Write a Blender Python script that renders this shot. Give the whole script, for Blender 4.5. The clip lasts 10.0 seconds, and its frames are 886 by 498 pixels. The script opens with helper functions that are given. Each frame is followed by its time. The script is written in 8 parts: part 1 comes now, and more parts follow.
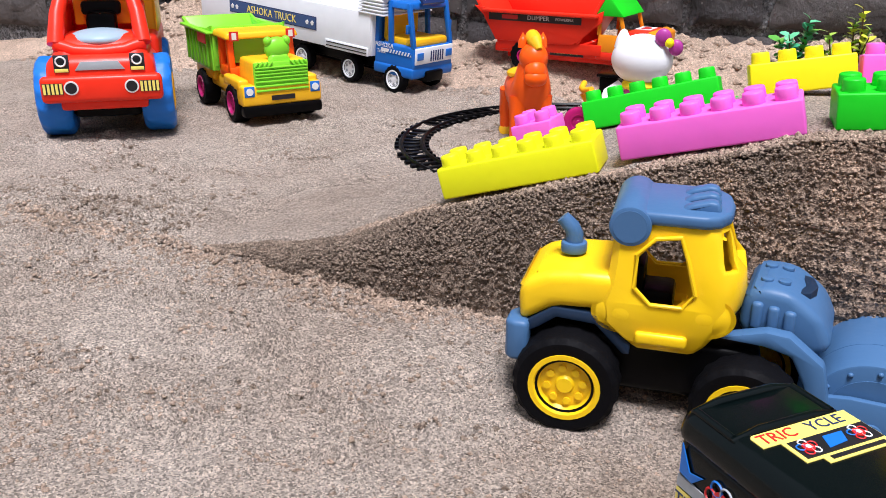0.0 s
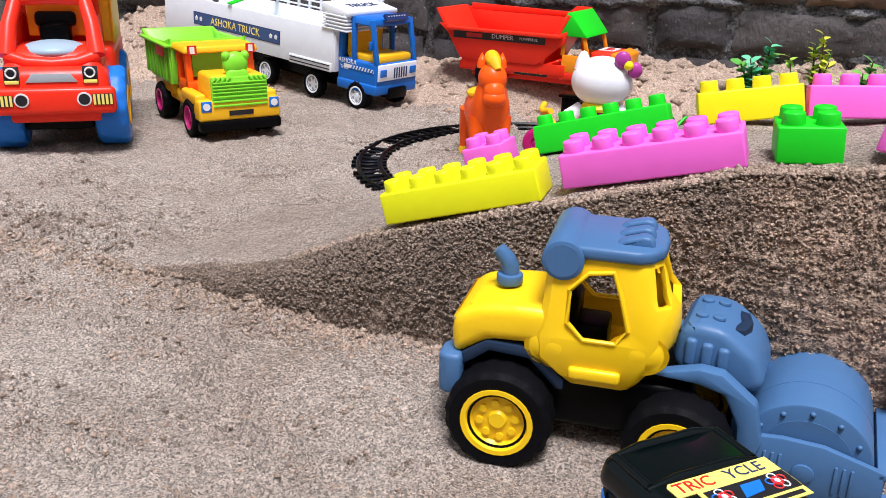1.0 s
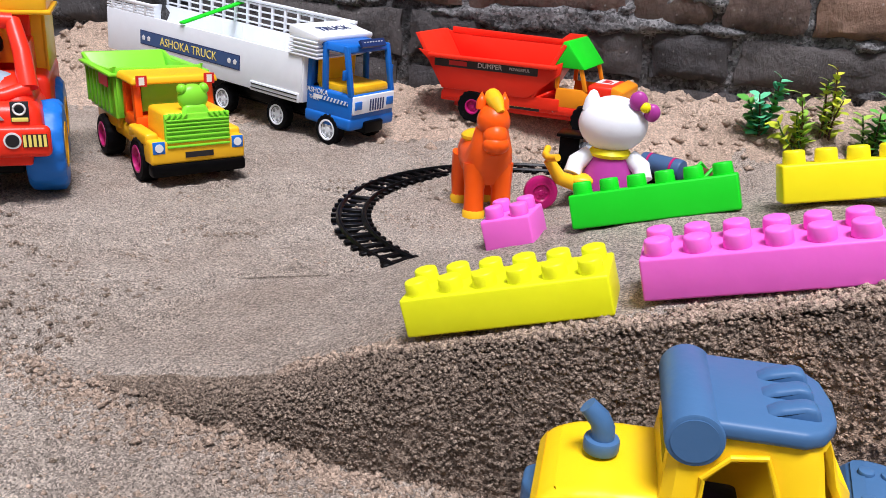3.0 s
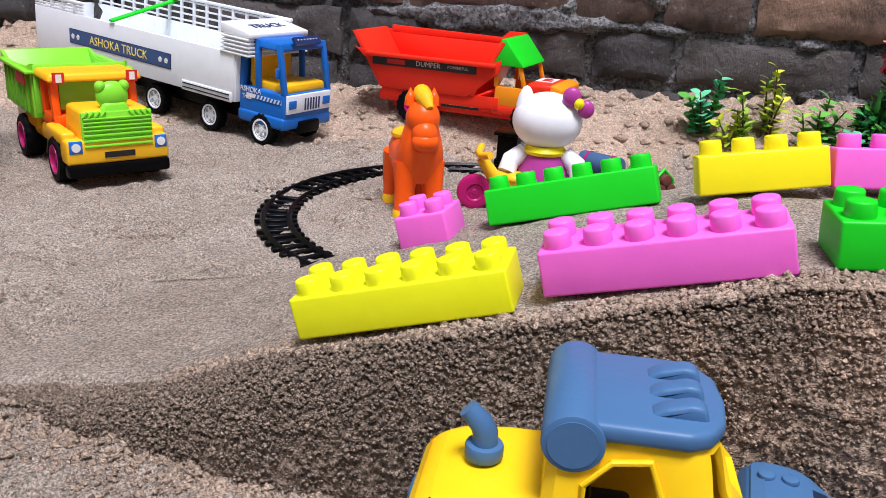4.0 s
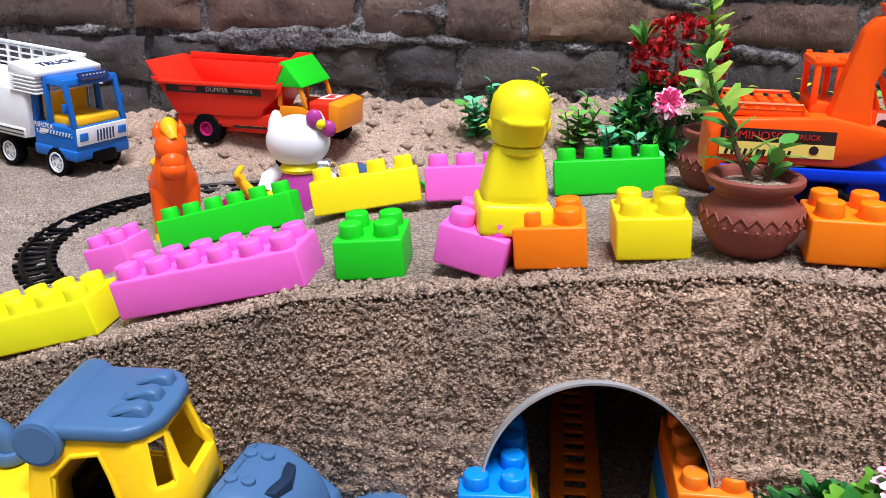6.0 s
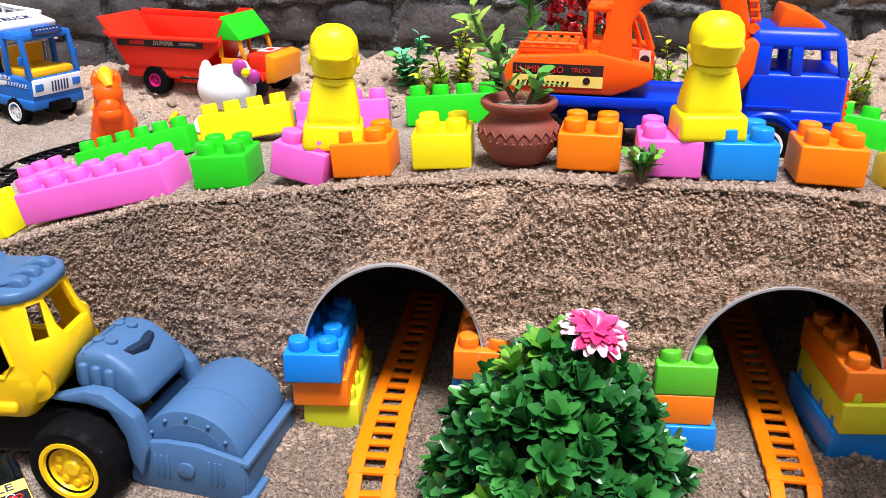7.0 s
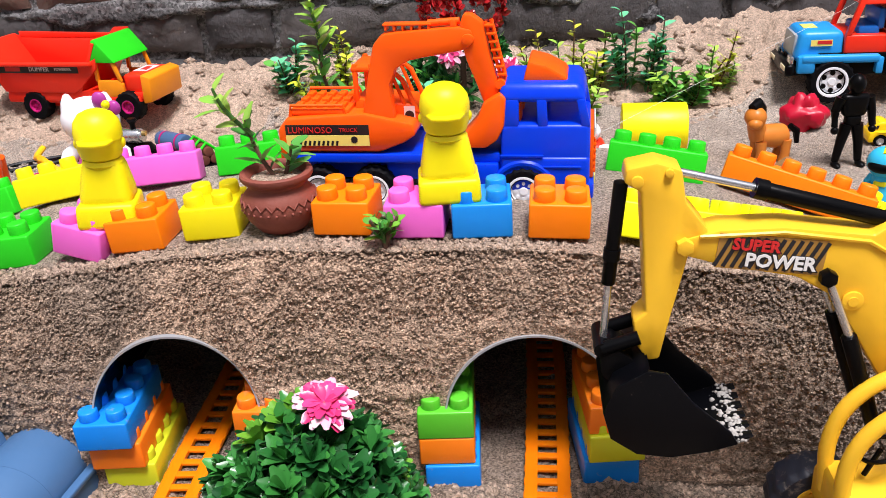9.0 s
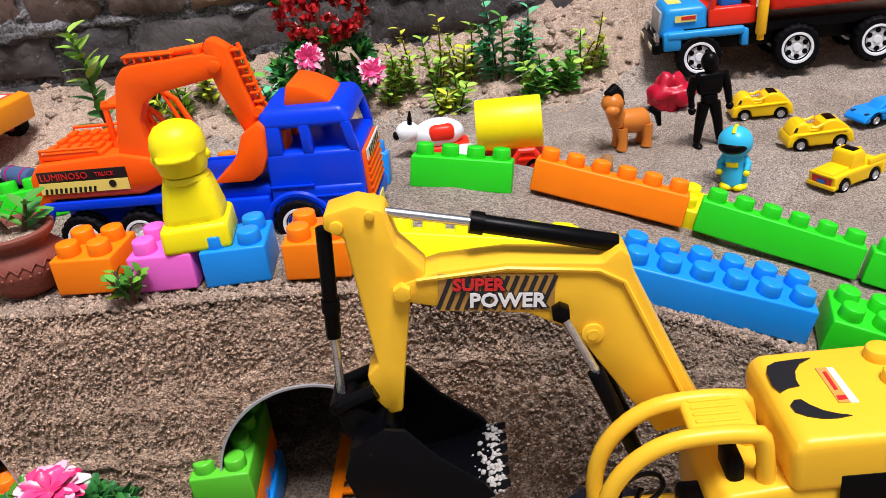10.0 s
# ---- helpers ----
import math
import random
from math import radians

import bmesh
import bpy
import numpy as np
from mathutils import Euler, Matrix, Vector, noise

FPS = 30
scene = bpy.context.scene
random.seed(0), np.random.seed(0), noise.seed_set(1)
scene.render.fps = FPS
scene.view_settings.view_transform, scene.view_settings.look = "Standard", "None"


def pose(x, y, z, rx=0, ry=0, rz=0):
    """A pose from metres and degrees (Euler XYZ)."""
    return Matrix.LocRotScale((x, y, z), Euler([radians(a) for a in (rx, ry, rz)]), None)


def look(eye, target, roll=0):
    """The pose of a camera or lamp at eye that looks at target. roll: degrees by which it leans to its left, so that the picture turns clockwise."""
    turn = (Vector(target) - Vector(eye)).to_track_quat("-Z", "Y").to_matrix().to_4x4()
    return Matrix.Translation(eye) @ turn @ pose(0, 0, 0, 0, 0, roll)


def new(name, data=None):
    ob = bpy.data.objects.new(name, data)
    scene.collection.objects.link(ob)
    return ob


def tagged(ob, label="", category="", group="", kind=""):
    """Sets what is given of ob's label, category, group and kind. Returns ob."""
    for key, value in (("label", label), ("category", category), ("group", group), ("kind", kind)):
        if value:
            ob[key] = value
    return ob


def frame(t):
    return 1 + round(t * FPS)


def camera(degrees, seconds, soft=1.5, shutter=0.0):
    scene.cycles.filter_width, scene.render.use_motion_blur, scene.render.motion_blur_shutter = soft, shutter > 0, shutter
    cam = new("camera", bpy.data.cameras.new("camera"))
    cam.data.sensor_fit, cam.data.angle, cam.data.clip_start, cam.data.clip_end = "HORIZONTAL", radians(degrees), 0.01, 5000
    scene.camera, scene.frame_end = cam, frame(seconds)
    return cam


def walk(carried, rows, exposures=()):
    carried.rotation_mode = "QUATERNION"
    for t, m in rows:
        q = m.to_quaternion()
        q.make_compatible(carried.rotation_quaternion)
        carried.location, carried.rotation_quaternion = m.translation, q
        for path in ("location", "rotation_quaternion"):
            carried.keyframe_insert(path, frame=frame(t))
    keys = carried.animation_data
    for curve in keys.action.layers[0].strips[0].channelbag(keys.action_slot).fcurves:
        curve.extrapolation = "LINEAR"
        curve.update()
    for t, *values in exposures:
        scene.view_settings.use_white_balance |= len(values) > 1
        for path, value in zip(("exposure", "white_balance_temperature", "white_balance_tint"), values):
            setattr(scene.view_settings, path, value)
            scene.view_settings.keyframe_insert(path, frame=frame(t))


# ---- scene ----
cam = camera(54.4, 10.0, soft=0.6)
# seconds, eye, target, roll
ROWS = [
    (0, (0.004, 0.0, 0.263), (-0.545, 1.781, -0.462), 0.3),
    (0.5, (-0.005, 0.016, 0.262), (-0.554, 1.799, -0.459), 0.7),
    (1, (0.024, 0.02, 0.27), (-0.478, 1.825, -0.43), 1.6),
    (1.5, (-0.011, 0.049, 0.28), (-0.476, 1.869, -0.407), 2.5),
    (2, (-0.047, 0.082, 0.274), (-0.494, 1.907, -0.411), 2.8),
    (3.5, (-0.068, 0.17, 0.282), (-0.406, 2.023, -0.39), 3.1),
    (4, (-0.034, 0.179, 0.267), (-0.339, 2.042, -0.395), 3.2),
    (4.5, (0.027, 0.183, 0.259), (-0.236, 2.05, -0.406), 2.9),
    (5, (0.082, 0.184, 0.271), (-0.137, 2.059, -0.39), 2.4),
    (5.5, (0.125, 0.163, 0.295), (-0.058, 2.045, -0.359), 1.4),
    (6, (0.176, 0.133, 0.315), (0.011, 2.01, -0.355), 0.2),
    (7.5, (0.335, 0.005, 0.325), (0.17, 1.834, -0.468), -0.5),
    (8, (0.357, 0.008, 0.348), (0.192, 1.825, -0.471), -1.3),
    (8.5, (0.392, 0.022, 0.4), (0.248, 1.829, -0.445), -2.3),
    (9, (0.432, 0.035, 0.391), (0.323, 1.845, -0.454), -3.7),
    (9.5, (0.473, 0.06, 0.402), (0.42, 1.867, -0.454), -5.2),
    (10, (0.551, 0.086, 0.39), (0.534, 1.882, -0.491), -7.6),
]
walk(cam, [(t, look(eye, target, roll)) for t, eye, target, roll in ROWS], exposures=((0.0, 0.25, 6050, 17), (2.0, 0.17, 6050, 17), (3.5, 0.09, 6000, 17), (5.0, 0.06, 6000, 18), (6.2, 0.20, 6050, 18), (7.3, 0.54, 6350, 18), (8.2, 0.46, 6400, 18), (9.0, 0.31, 6350, 18), (9.5, 0.17, 6300, 18), (10.0, 0.03, 6300, 18)))

# ---- world and light: an overcast day, soft light from above ----
world = bpy.data.worlds.new("overcast_sky")
scene.world = world
world.use_nodes = True
wn = world.node_tree.nodes
wl = world.node_tree.links
sky = wn.new("ShaderNodeTexSky")
sky.sky_type = "NISHITA"
sky.sun_disc = False
sky.sun_elevation = radians(78)
sky.sun_rotation = radians(141)
sky.air_density = 1.0
sky.dust_density = 4.0
mixs = wn.new("ShaderNodeMix")
mixs.data_type = "RGBA"
mixs.inputs[0].default_value = 0.75
mixs.inputs[7].default_value = (7.5, 7.7, 8.0, 1)
wl.new(sky.outputs[0], mixs.inputs[6])
wl.new(mixs.outputs[2], wn["Background"].inputs[0])
wn["Background"].inputs[1].default_value = 0.066

sun_data = bpy.data.lights.new("sun", "SUN")
sun_data.energy = 4.4
sun_data.angle = radians(20)
sun_data.color = (1.0, 0.98, 0.96)
sun = new("sun", sun_data)
sun.matrix_world = look((0.48, -0.22, 2.55), (0.1, 0.65, 0.0))

# ---- materials ----


def material(name, colour=(0.5, 0.5, 0.5), rough=0.4, metal=0.0, spec=0.5, var=0.06, scale=60.0, bump=0.0, bump_scale=400.0, sub=0.0, dirt=0.0, coat=0.0):
    """A surface with a slight change of tone, fine relief, and sandy dust where it is asked for."""
    m = bpy.data.materials.new(name)
    m.use_nodes = True
    n, l = m.node_tree.nodes, m.node_tree.links
    b = n["Principled BSDF"]
    tc = n.new("ShaderNodeTexCoord")
    oi = n.new("ShaderNodeObjectInfo")
    add = n.new("ShaderNodeVectorMath")
    l.new(tc.outputs["Object"], add.inputs[0])
    l.new(oi.outputs["Random"], add.inputs[1])
    nz = n.new("ShaderNodeTexNoise")
    nz.inputs["Scale"].default_value = scale
    nz.inputs["Detail"].default_value = 4
    l.new(add.outputs[0], nz.inputs["Vector"])
    ramp = n.new("ShaderNodeMapRange")
    ramp.inputs[3].default_value, ramp.inputs[4].default_value = 1 - var, 1 + var
    l.new(nz.outputs[0], ramp.inputs[0])
    mul = n.new("ShaderNodeMix")
    mul.data_type, mul.blend_type = "RGBA", "MULTIPLY"
    mul.inputs[0].default_value = 1
    mul.inputs[6].default_value = (*colour, 1)
    l.new(ramp.outputs[0], mul.inputs[7])
    out = mul.outputs[2]
    rr = n.new("ShaderNodeMapRange")
    rr.inputs[3].default_value, rr.inputs[4].default_value = max(0.03, rough - 0.08), min(1, rough + 0.12)
    l.new(nz.outputs[0], rr.inputs[0])
    rough_out = rr.outputs[0]
    if dirt:
        dz = n.new("ShaderNodeTexNoise")
        dz.inputs["Scale"].default_value = 90
        dz.inputs["Detail"].default_value = 9
        dz.inputs["Roughness"].default_value = 0.72
        l.new(add.outputs[0], dz.inputs["Vector"])
        dr = n.new("ShaderNodeMapRange")
        dr.inputs[1].default_value, dr.inputs[2].default_value = 0.66 - 0.3 * dirt, 0.8 - 0.2 * dirt
        dr.inputs[4].default_value = min(1.0, 0.3 + dirt)
        l.new(dz.outputs[0], dr.inputs[0])
        dm = n.new("ShaderNodeMix")
        dm.data_type = "RGBA"
        l.new(dr.outputs[0], dm.inputs[0])
        l.new(out, dm.inputs[6])
        dm.inputs[7].default_value = (0.42, 0.34, 0.26, 1)
        out = dm.outputs[2]
        rm = n.new("ShaderNodeMix")
        l.new(dr.outputs[0], rm.inputs[0])
        l.new(rough_out, rm.inputs[2])
        rm.inputs[3].default_value = 0.9
        rough_out = rm.outputs[0]
    l.new(out, b.inputs["Base Color"])
    l.new(rough_out, b.inputs["Roughness"])
    b.inputs["Metallic"].default_value = metal
    b.inputs["Specular IOR Level"].default_value = spec
    b.inputs["Coat Weight"].default_value = coat
    b.inputs["Coat Roughness"].default_value = 0.15
    if sub:
        b.inputs["Subsurface Weight"].default_value = sub
        b.inputs["Subsurface Radius"].default_value = (0.01, 0.01, 0.01)
        b.inputs["Subsurface Scale"].default_value = 0.35
    if bump:
        bz = n.new("ShaderNodeTexNoise")
        bz.inputs["Scale"].default_value = bump_scale
        bz.inputs["Detail"].default_value = 3
        l.new(add.outputs[0], bz.inputs["Vector"])
        bp = n.new("ShaderNodeBump")
        bp.inputs["Strength"].default_value = bump
        bp.inputs["Distance"].default_value = 0.001
        l.new(bz.outputs[0], bp.inputs["Height"])
        l.new(bp.outputs[0], b.inputs["Normal"])
    return m


def sand_material(name, dry, damp, fine=1.0, patch=3.0, speck=0.16, clump=0.0, gritty=0.0, wet=None, dug=None):
    """River sand: fine pale and dark grains, damp and dry patches, granular relief, clumps where it is cut."""
    m = bpy.data.materials.new(name)
    m.use_nodes = True
    n, l = m.node_tree.nodes, m.node_tree.links
    b = n["Principled BSDF"]
    tc = n.new("ShaderNodeTexCoord")

    def noise_node(scale, detail, rough=0.6):
        z = n.new("ShaderNodeTexNoise")
        z.inputs["Scale"].default_value, z.inputs["Detail"].default_value, z.inputs["Roughness"].default_value = scale, detail, rough
        l.new(tc.outputs["Object"], z.inputs["Vector"])
        return z

    def ranged(src, a, b_, lo, hi):
        r = n.new("ShaderNodeMapRange")
        for k, v in enumerate((a, b_, lo, hi)):
            r.inputs[k + 1].default_value = v
        l.new(src, r.inputs[0])
        return r.outputs[0]

    def product(p, q):
        t = n.new("ShaderNodeMath")
        t.operation = "MULTIPLY"
        l.new(p, t.inputs[0])
        l.new(q, t.inputs[1])
        return t.outputs[0]

    big, mid = noise_node(patch, 7, 0.65), noise_node(55, 7, 0.75)
    grain = n.new("ShaderNodeTexVoronoi")
    grain.inputs["Scale"].default_value = 760 * fine
    l.new(tc.outputs["Object"], grain.inputs["Vector"])
    grain2 = noise_node(330 * fine, 5, 0.8)
    mix = n.new("ShaderNodeMix")
    mix.data_type = "RGBA"
    dampness = ranged(big.outputs[0], 0.38, 0.62, 0, 1)
    if wet:
        # soaked at both ends of the bank, dry in between
        xyz = n.new("ShaderNodeSeparateXYZ")
        l.new(tc.outputs["Object"], xyz.inputs[0])
        more = n.new("ShaderNodeMath")
        more.use_clamp = True
        l.new(dampness, more.inputs[0])
        l.new(ranged(xyz.outputs[0], wet[0], wet[1], 1.0, -0.45), more.inputs[1])
        far = n.new("ShaderNodeMath")
        far.use_clamp = True
        l.new(more.outputs[0], far.inputs[0])
        l.new(ranged(xyz.outputs[0], wet[2], wet[3], 0.0, 0.9), far.inputs[1])
        dampness = far.outputs[0]
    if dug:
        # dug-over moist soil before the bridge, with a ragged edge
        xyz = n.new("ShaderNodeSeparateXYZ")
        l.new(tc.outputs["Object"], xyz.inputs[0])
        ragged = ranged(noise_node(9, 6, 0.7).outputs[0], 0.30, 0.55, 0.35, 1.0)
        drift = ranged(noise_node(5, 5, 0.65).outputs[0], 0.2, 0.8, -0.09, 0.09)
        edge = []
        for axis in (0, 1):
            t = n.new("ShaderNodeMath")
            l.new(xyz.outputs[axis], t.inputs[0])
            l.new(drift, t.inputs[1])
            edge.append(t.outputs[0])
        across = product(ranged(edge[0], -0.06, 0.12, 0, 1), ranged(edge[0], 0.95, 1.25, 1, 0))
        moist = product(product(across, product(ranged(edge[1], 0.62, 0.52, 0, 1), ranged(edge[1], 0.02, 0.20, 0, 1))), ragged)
    l.new(dampness, mix.inputs[0])
    mix.inputs[6].default_value, mix.inputs[7].default_value = (*dry, 1), (*damp, 1)
    sep = n.new("ShaderNodeSeparateColor")
    l.new(grain.outputs["Color"], sep.inputs[0])
    tone = product(ranged(mid.outputs[0], 0.3, 0.7, 0.86, 1.13), ranged(sep.outputs[0], 0, 1, 1 - speck, 1 + speck))
    tone = product(tone, ranged(grain2.outputs[0], 0.3, 0.7, 0.78, 1.22))
    mul = n.new("ShaderNodeMix")
    mul.data_type, mul.blend_type = "RGBA", "MULTIPLY"
    mul.inputs[0].default_value = 1
    base = mix.outputs[2]
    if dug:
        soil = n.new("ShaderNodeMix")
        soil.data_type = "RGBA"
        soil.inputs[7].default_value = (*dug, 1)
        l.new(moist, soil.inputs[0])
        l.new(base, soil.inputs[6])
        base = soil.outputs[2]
    l.new(base, mul.inputs[6])
    l.new(tone, mul.inputs[7])
    l.new(mul.outputs[2], b.inputs["Base Color"])
    b.inputs["Roughness"].default_value = 0.95
    b.inputs["Specular IOR Level"].default_value = 0.15
    last = None

    def relief(src, strength, distance):
        p = n.new("ShaderNodeBump")
        p.inputs["Strength"].default_value, p.inputs["Distance"].default_value = strength, distance
        l.new(src, p.inputs["Height"])
        if last is not None:
            l.new(last, p.inputs["Normal"])
        return p.outputs[0]

    if gritty:
        pit = n.new("ShaderNodeTexVoronoi")
        pit.inputs["Scale"].default_value = 330
        l.new(tc.outputs["Object"], pit.inputs["Vector"])
        last = relief(ranged(pit.outputs["Distance"], 0.1, 0.8, 1, 0), gritty, 0.0030)
    last = relief(grain.outputs["Distance"], 0.8, 0.0014)
    last = relief(grain2.outputs[0], 0.9, 0.0036)
    last = relief(mid.outputs[0], 0.8, 0.010 if not clump else 0.004)
    if clump:
        mp = n.new("ShaderNodeMapping")
        mp.inputs["Scale"].default_value = (0.72, 1, 1.5)
        l.new(tc.outputs["Object"], mp.inputs[0])
        wob = n.new("ShaderNodeTexNoise")
        wob.inputs["Scale"].default_value, wob.inputs["Detail"].default_value = 120, 3
        l.new(mp.outputs[0], wob.inputs["Vector"])
        mv = n.new("ShaderNodeMix")
        mv.data_type, mv.blend_type = "RGBA", "LINEAR_LIGHT"
        mv.inputs[0].default_value = 0.008
        l.new(mp.outputs[0], mv.inputs[6])
        l.new(wob.outputs["Color"], mv.inputs[7])
        for scale, depth in ((170, 0.0026), (360, 0.0018), (800, 0.0008)):
            v = n.new("ShaderNodeTexVoronoi")
            v.inputs["Scale"].default_value = scale
            v.inputs["Randomness"].default_value = 1
            l.new(mv.outputs[2], v.inputs["Vector"])
            last = relief(ranged(v.outputs["Distance"], 0.15, 0.75, 1, 0), 0.9 * clump, depth)
    l.new(last, b.inputs["Normal"])
    return m


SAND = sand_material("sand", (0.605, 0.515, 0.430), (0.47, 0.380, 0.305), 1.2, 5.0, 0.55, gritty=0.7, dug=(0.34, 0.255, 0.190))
SAND_DAMP = sand_material("packed_damp_sand", (0.80, 0.555, 0.390), (0.445, 0.340, 0.258), 1.2, 8.0, 0.46, 1.0, wet=(-0.12, 0.24, 0.50, 0.63))
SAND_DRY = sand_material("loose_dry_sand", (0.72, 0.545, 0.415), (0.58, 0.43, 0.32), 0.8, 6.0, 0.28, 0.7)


def plastic(name, c, rough=0.32, **k):
    return material(name, c, rough, spec=0.3, var=0.05, bump=0.12, bump_scale=220, **k)


P_YELLOW = plastic("yellow_plastic", (0.95, 0.82, 0.0), 0.4, sub=0.12)
P_LEMON = plastic("lemon_plastic", (0.84, 0.87, 0.0), 0.4, sub=0.1)
P_PINK = plastic("pink_plastic", (0.90, 0.155, 0.64), 0.4, sub=0.15)
P_GREEN = plastic("green_plastic", (0.012, 0.64, 0.012), 0.4, sub=0.15)
P_LIME = plastic("lime_plastic", (0.24, 0.72, 0.03), sub=0.15)
P_ORANGE = plastic("orange_plastic", (0.98, 0.225, 0.0), 0.4, sub=0.12)
P_SKY = plastic("sky_blue_plastic", (0.006, 0.27, 0.82), sub=0.1)
P_FLAME = plastic("flame_orange_plastic", (0.98, 0.110, 0.002), sub=0.08)
P_BLUE = plastic("royal_blue_plastic", (0.0, 0.045, 0.74))
P_CABBLUE = plastic("cab_blue_plastic", (0.012, 0.14, 0.52))
P_RED = plastic("red_plastic", (0.88, 0.032, 0.010))
P_MAGENTA = plastic("magenta_plastic", (0.45, 0.01, 0.14))
P_WHITE = plastic("white_plastic", (0.85, 0.88, 0.91))
P_TANGERINE = plastic("tangerine_plastic", (0.92, 0.30, 0.008))
P_AMBER = plastic("amber_plastic", (0.92, 0.50, 0.01))
P_ROLLER = plastic("roller_yellow_plastic", (0.93, 0.60, 0.003))
P_DIGGER = plastic("digger_yellow_plastic", (0.90, 0.52, 0.025))
P_SLATE = plastic("slate_blue_plastic", (0.062, 0.150, 0.300), 0.40)
P_NAVY = plastic("navy_plastic", (0.012, 0.028, 0.060), 0.4)
P_BLACK = material("black_plastic", (0.0022, 0.0022, 0.0026), 0.3, spec=0.09, bump=0.12, bump_scale=220)
P_GLOSSBLACK = material("glossy_black_plastic", (0.0015, 0.004, 0.004), 0.16, spec=0.22, bump=0.08, bump_scale=120)
P_CYAN = plastic("cyan_plastic", (0.03, 0.48, 0.75))
P_GREY = plastic("grey_plastic", (0.35, 0.38, 0.40))
RUBBER = material("black_tyre_rubber", (0.0035, 0.0035, 0.0045), 0.6, spec=0.08, var=0.2, bump=0.3, dirt=0.015)
P_DIRTY_SKY = plastic("sandy_blue_plastic", (0.006, 0.24, 0.80), dirt=0.22)
P_DIRTY_ORANGE = plastic("sandy_orange_plastic", (0.95, 0.22, 0.01), dirt=0.22)
P_DIRTY_LIME = plastic("sandy_lime_plastic", (0.62, 0.68, 0.02), dirt=0.22)
P_DIRTY_GREEN = plastic("sandy_green_plastic", (0.10, 0.55, 0.03), dirt=0.12)
BUCKET = material("sandy_black_plastic", (0.0022, 0.0024, 0.0035), 0.32, spec=0.12, dirt=0.03)
CHROME = material("silver_plating", (0.62, 0.64, 0.66), 0.22, metal=0.9)
GOLD = material("gold_plating", (0.75, 0.52, 0.18), 0.25, metal=0.9)
TERRACOTTA = material("terracotta", (0.235, 0.060, 0.038), 0.7, var=0.25, scale=40, bump=0.5, bump_scale=250, dirt=0.08)
PIPE = material("grey_pvc", (0.30, 0.31, 0.32), 0.45, var=0.15, dirt=0.45)
# dark glossy wall, taken near black to hold the shade inside the tunnels
PIPE_IN = material("shade_black_pipe_wall", (0.003, 0.003, 0.003), 0.10, spec=0.6, var=0.2)
GLASS_GREEN = plastic("clear_green_plastic", (0.20, 0.50, 0.03), 0.15)
STICKER_Y = material("yellow_sticker", (0.90, 0.74, 0.16), 0.35)
STICKER_W = material("white_sticker", (0.80, 0.80, 0.78), 0.35)
STICKER_K = material("black_sticker", (0.012, 0.012, 0.015), 0.35)
STICKER_N = material("navy_sticker", (0.012, 0.03, 0.12), 0.35)
STICKER_R = material("red_sticker", (0.62, 0.02, 0.02), 0.35)
STICKER_B = material("blue_sticker", (0.01, 0.16, 0.60), 0.35)


def leaf_material(name, c1, c2, rough=0.28):
    m = bpy.data.materials.new(name)
    m.use_nodes = True
    n, l = m.node_tree.nodes, m.node_tree.links
    b = n["Principled BSDF"]
    g = n.new("ShaderNodeNewGeometry")
    mix = n.new("ShaderNodeMix")
    mix.data_type = "RGBA"
    mix.inputs[6].default_value, mix.inputs[7].default_value = (*c1, 1), (*c2, 1)
    l.new(g.outputs["Random Per Island"], mix.inputs[0])
    l.new(mix.outputs[2], b.inputs["Base Color"])
    b.inputs["Roughness"].default_value = rough
    return m


LEAF_DARK = leaf_material("dark_green_leaf", (0.006, 0.060, 0.014), (0.026, 0.170, 0.034))
LEAF_BOX = leaf_material("box_leaf", (0.016, 0.120, 0.022), (0.050, 0.27, 0.045))
LEAF_LIME = leaf_material("lime_leaf", (0.060, 0.24, 0.020), (0.17, 0.42, 0.035))
LEAF_MID = leaf_material("green_leaf", (0.05, 0.26, 0.04), (0.17, 0.50, 0.08))
LEAF_TEAL = leaf_material("blue_green_leaf", (0.04, 0.36, 0.17), (0.17, 0.64, 0.33))
LEAF_LIGHT = leaf_material("light_green_leaf", (0.20, 0.46, 0.05), (0.44, 0.66, 0.10))
LEAF_YELLOW = leaf_material("yellow_green_leaf", (0.42, 0.52, 0.03), (0.70, 0.72, 0.06))
PETAL_RED = leaf_material("dark_red_petal", (0.26, 0.006, 0.009), (0.66, 0.028, 0.030))
PETAL_PINK = leaf_material("pink_petal", (0.60, 0.012, 0.10), (0.82, 0.07, 0.26))
PETAL_PALE = leaf_material("pale_pink_petal", (0.82, 0.36, 0.50), (0.86, 0.58, 0.66))

# ---- building helpers ----


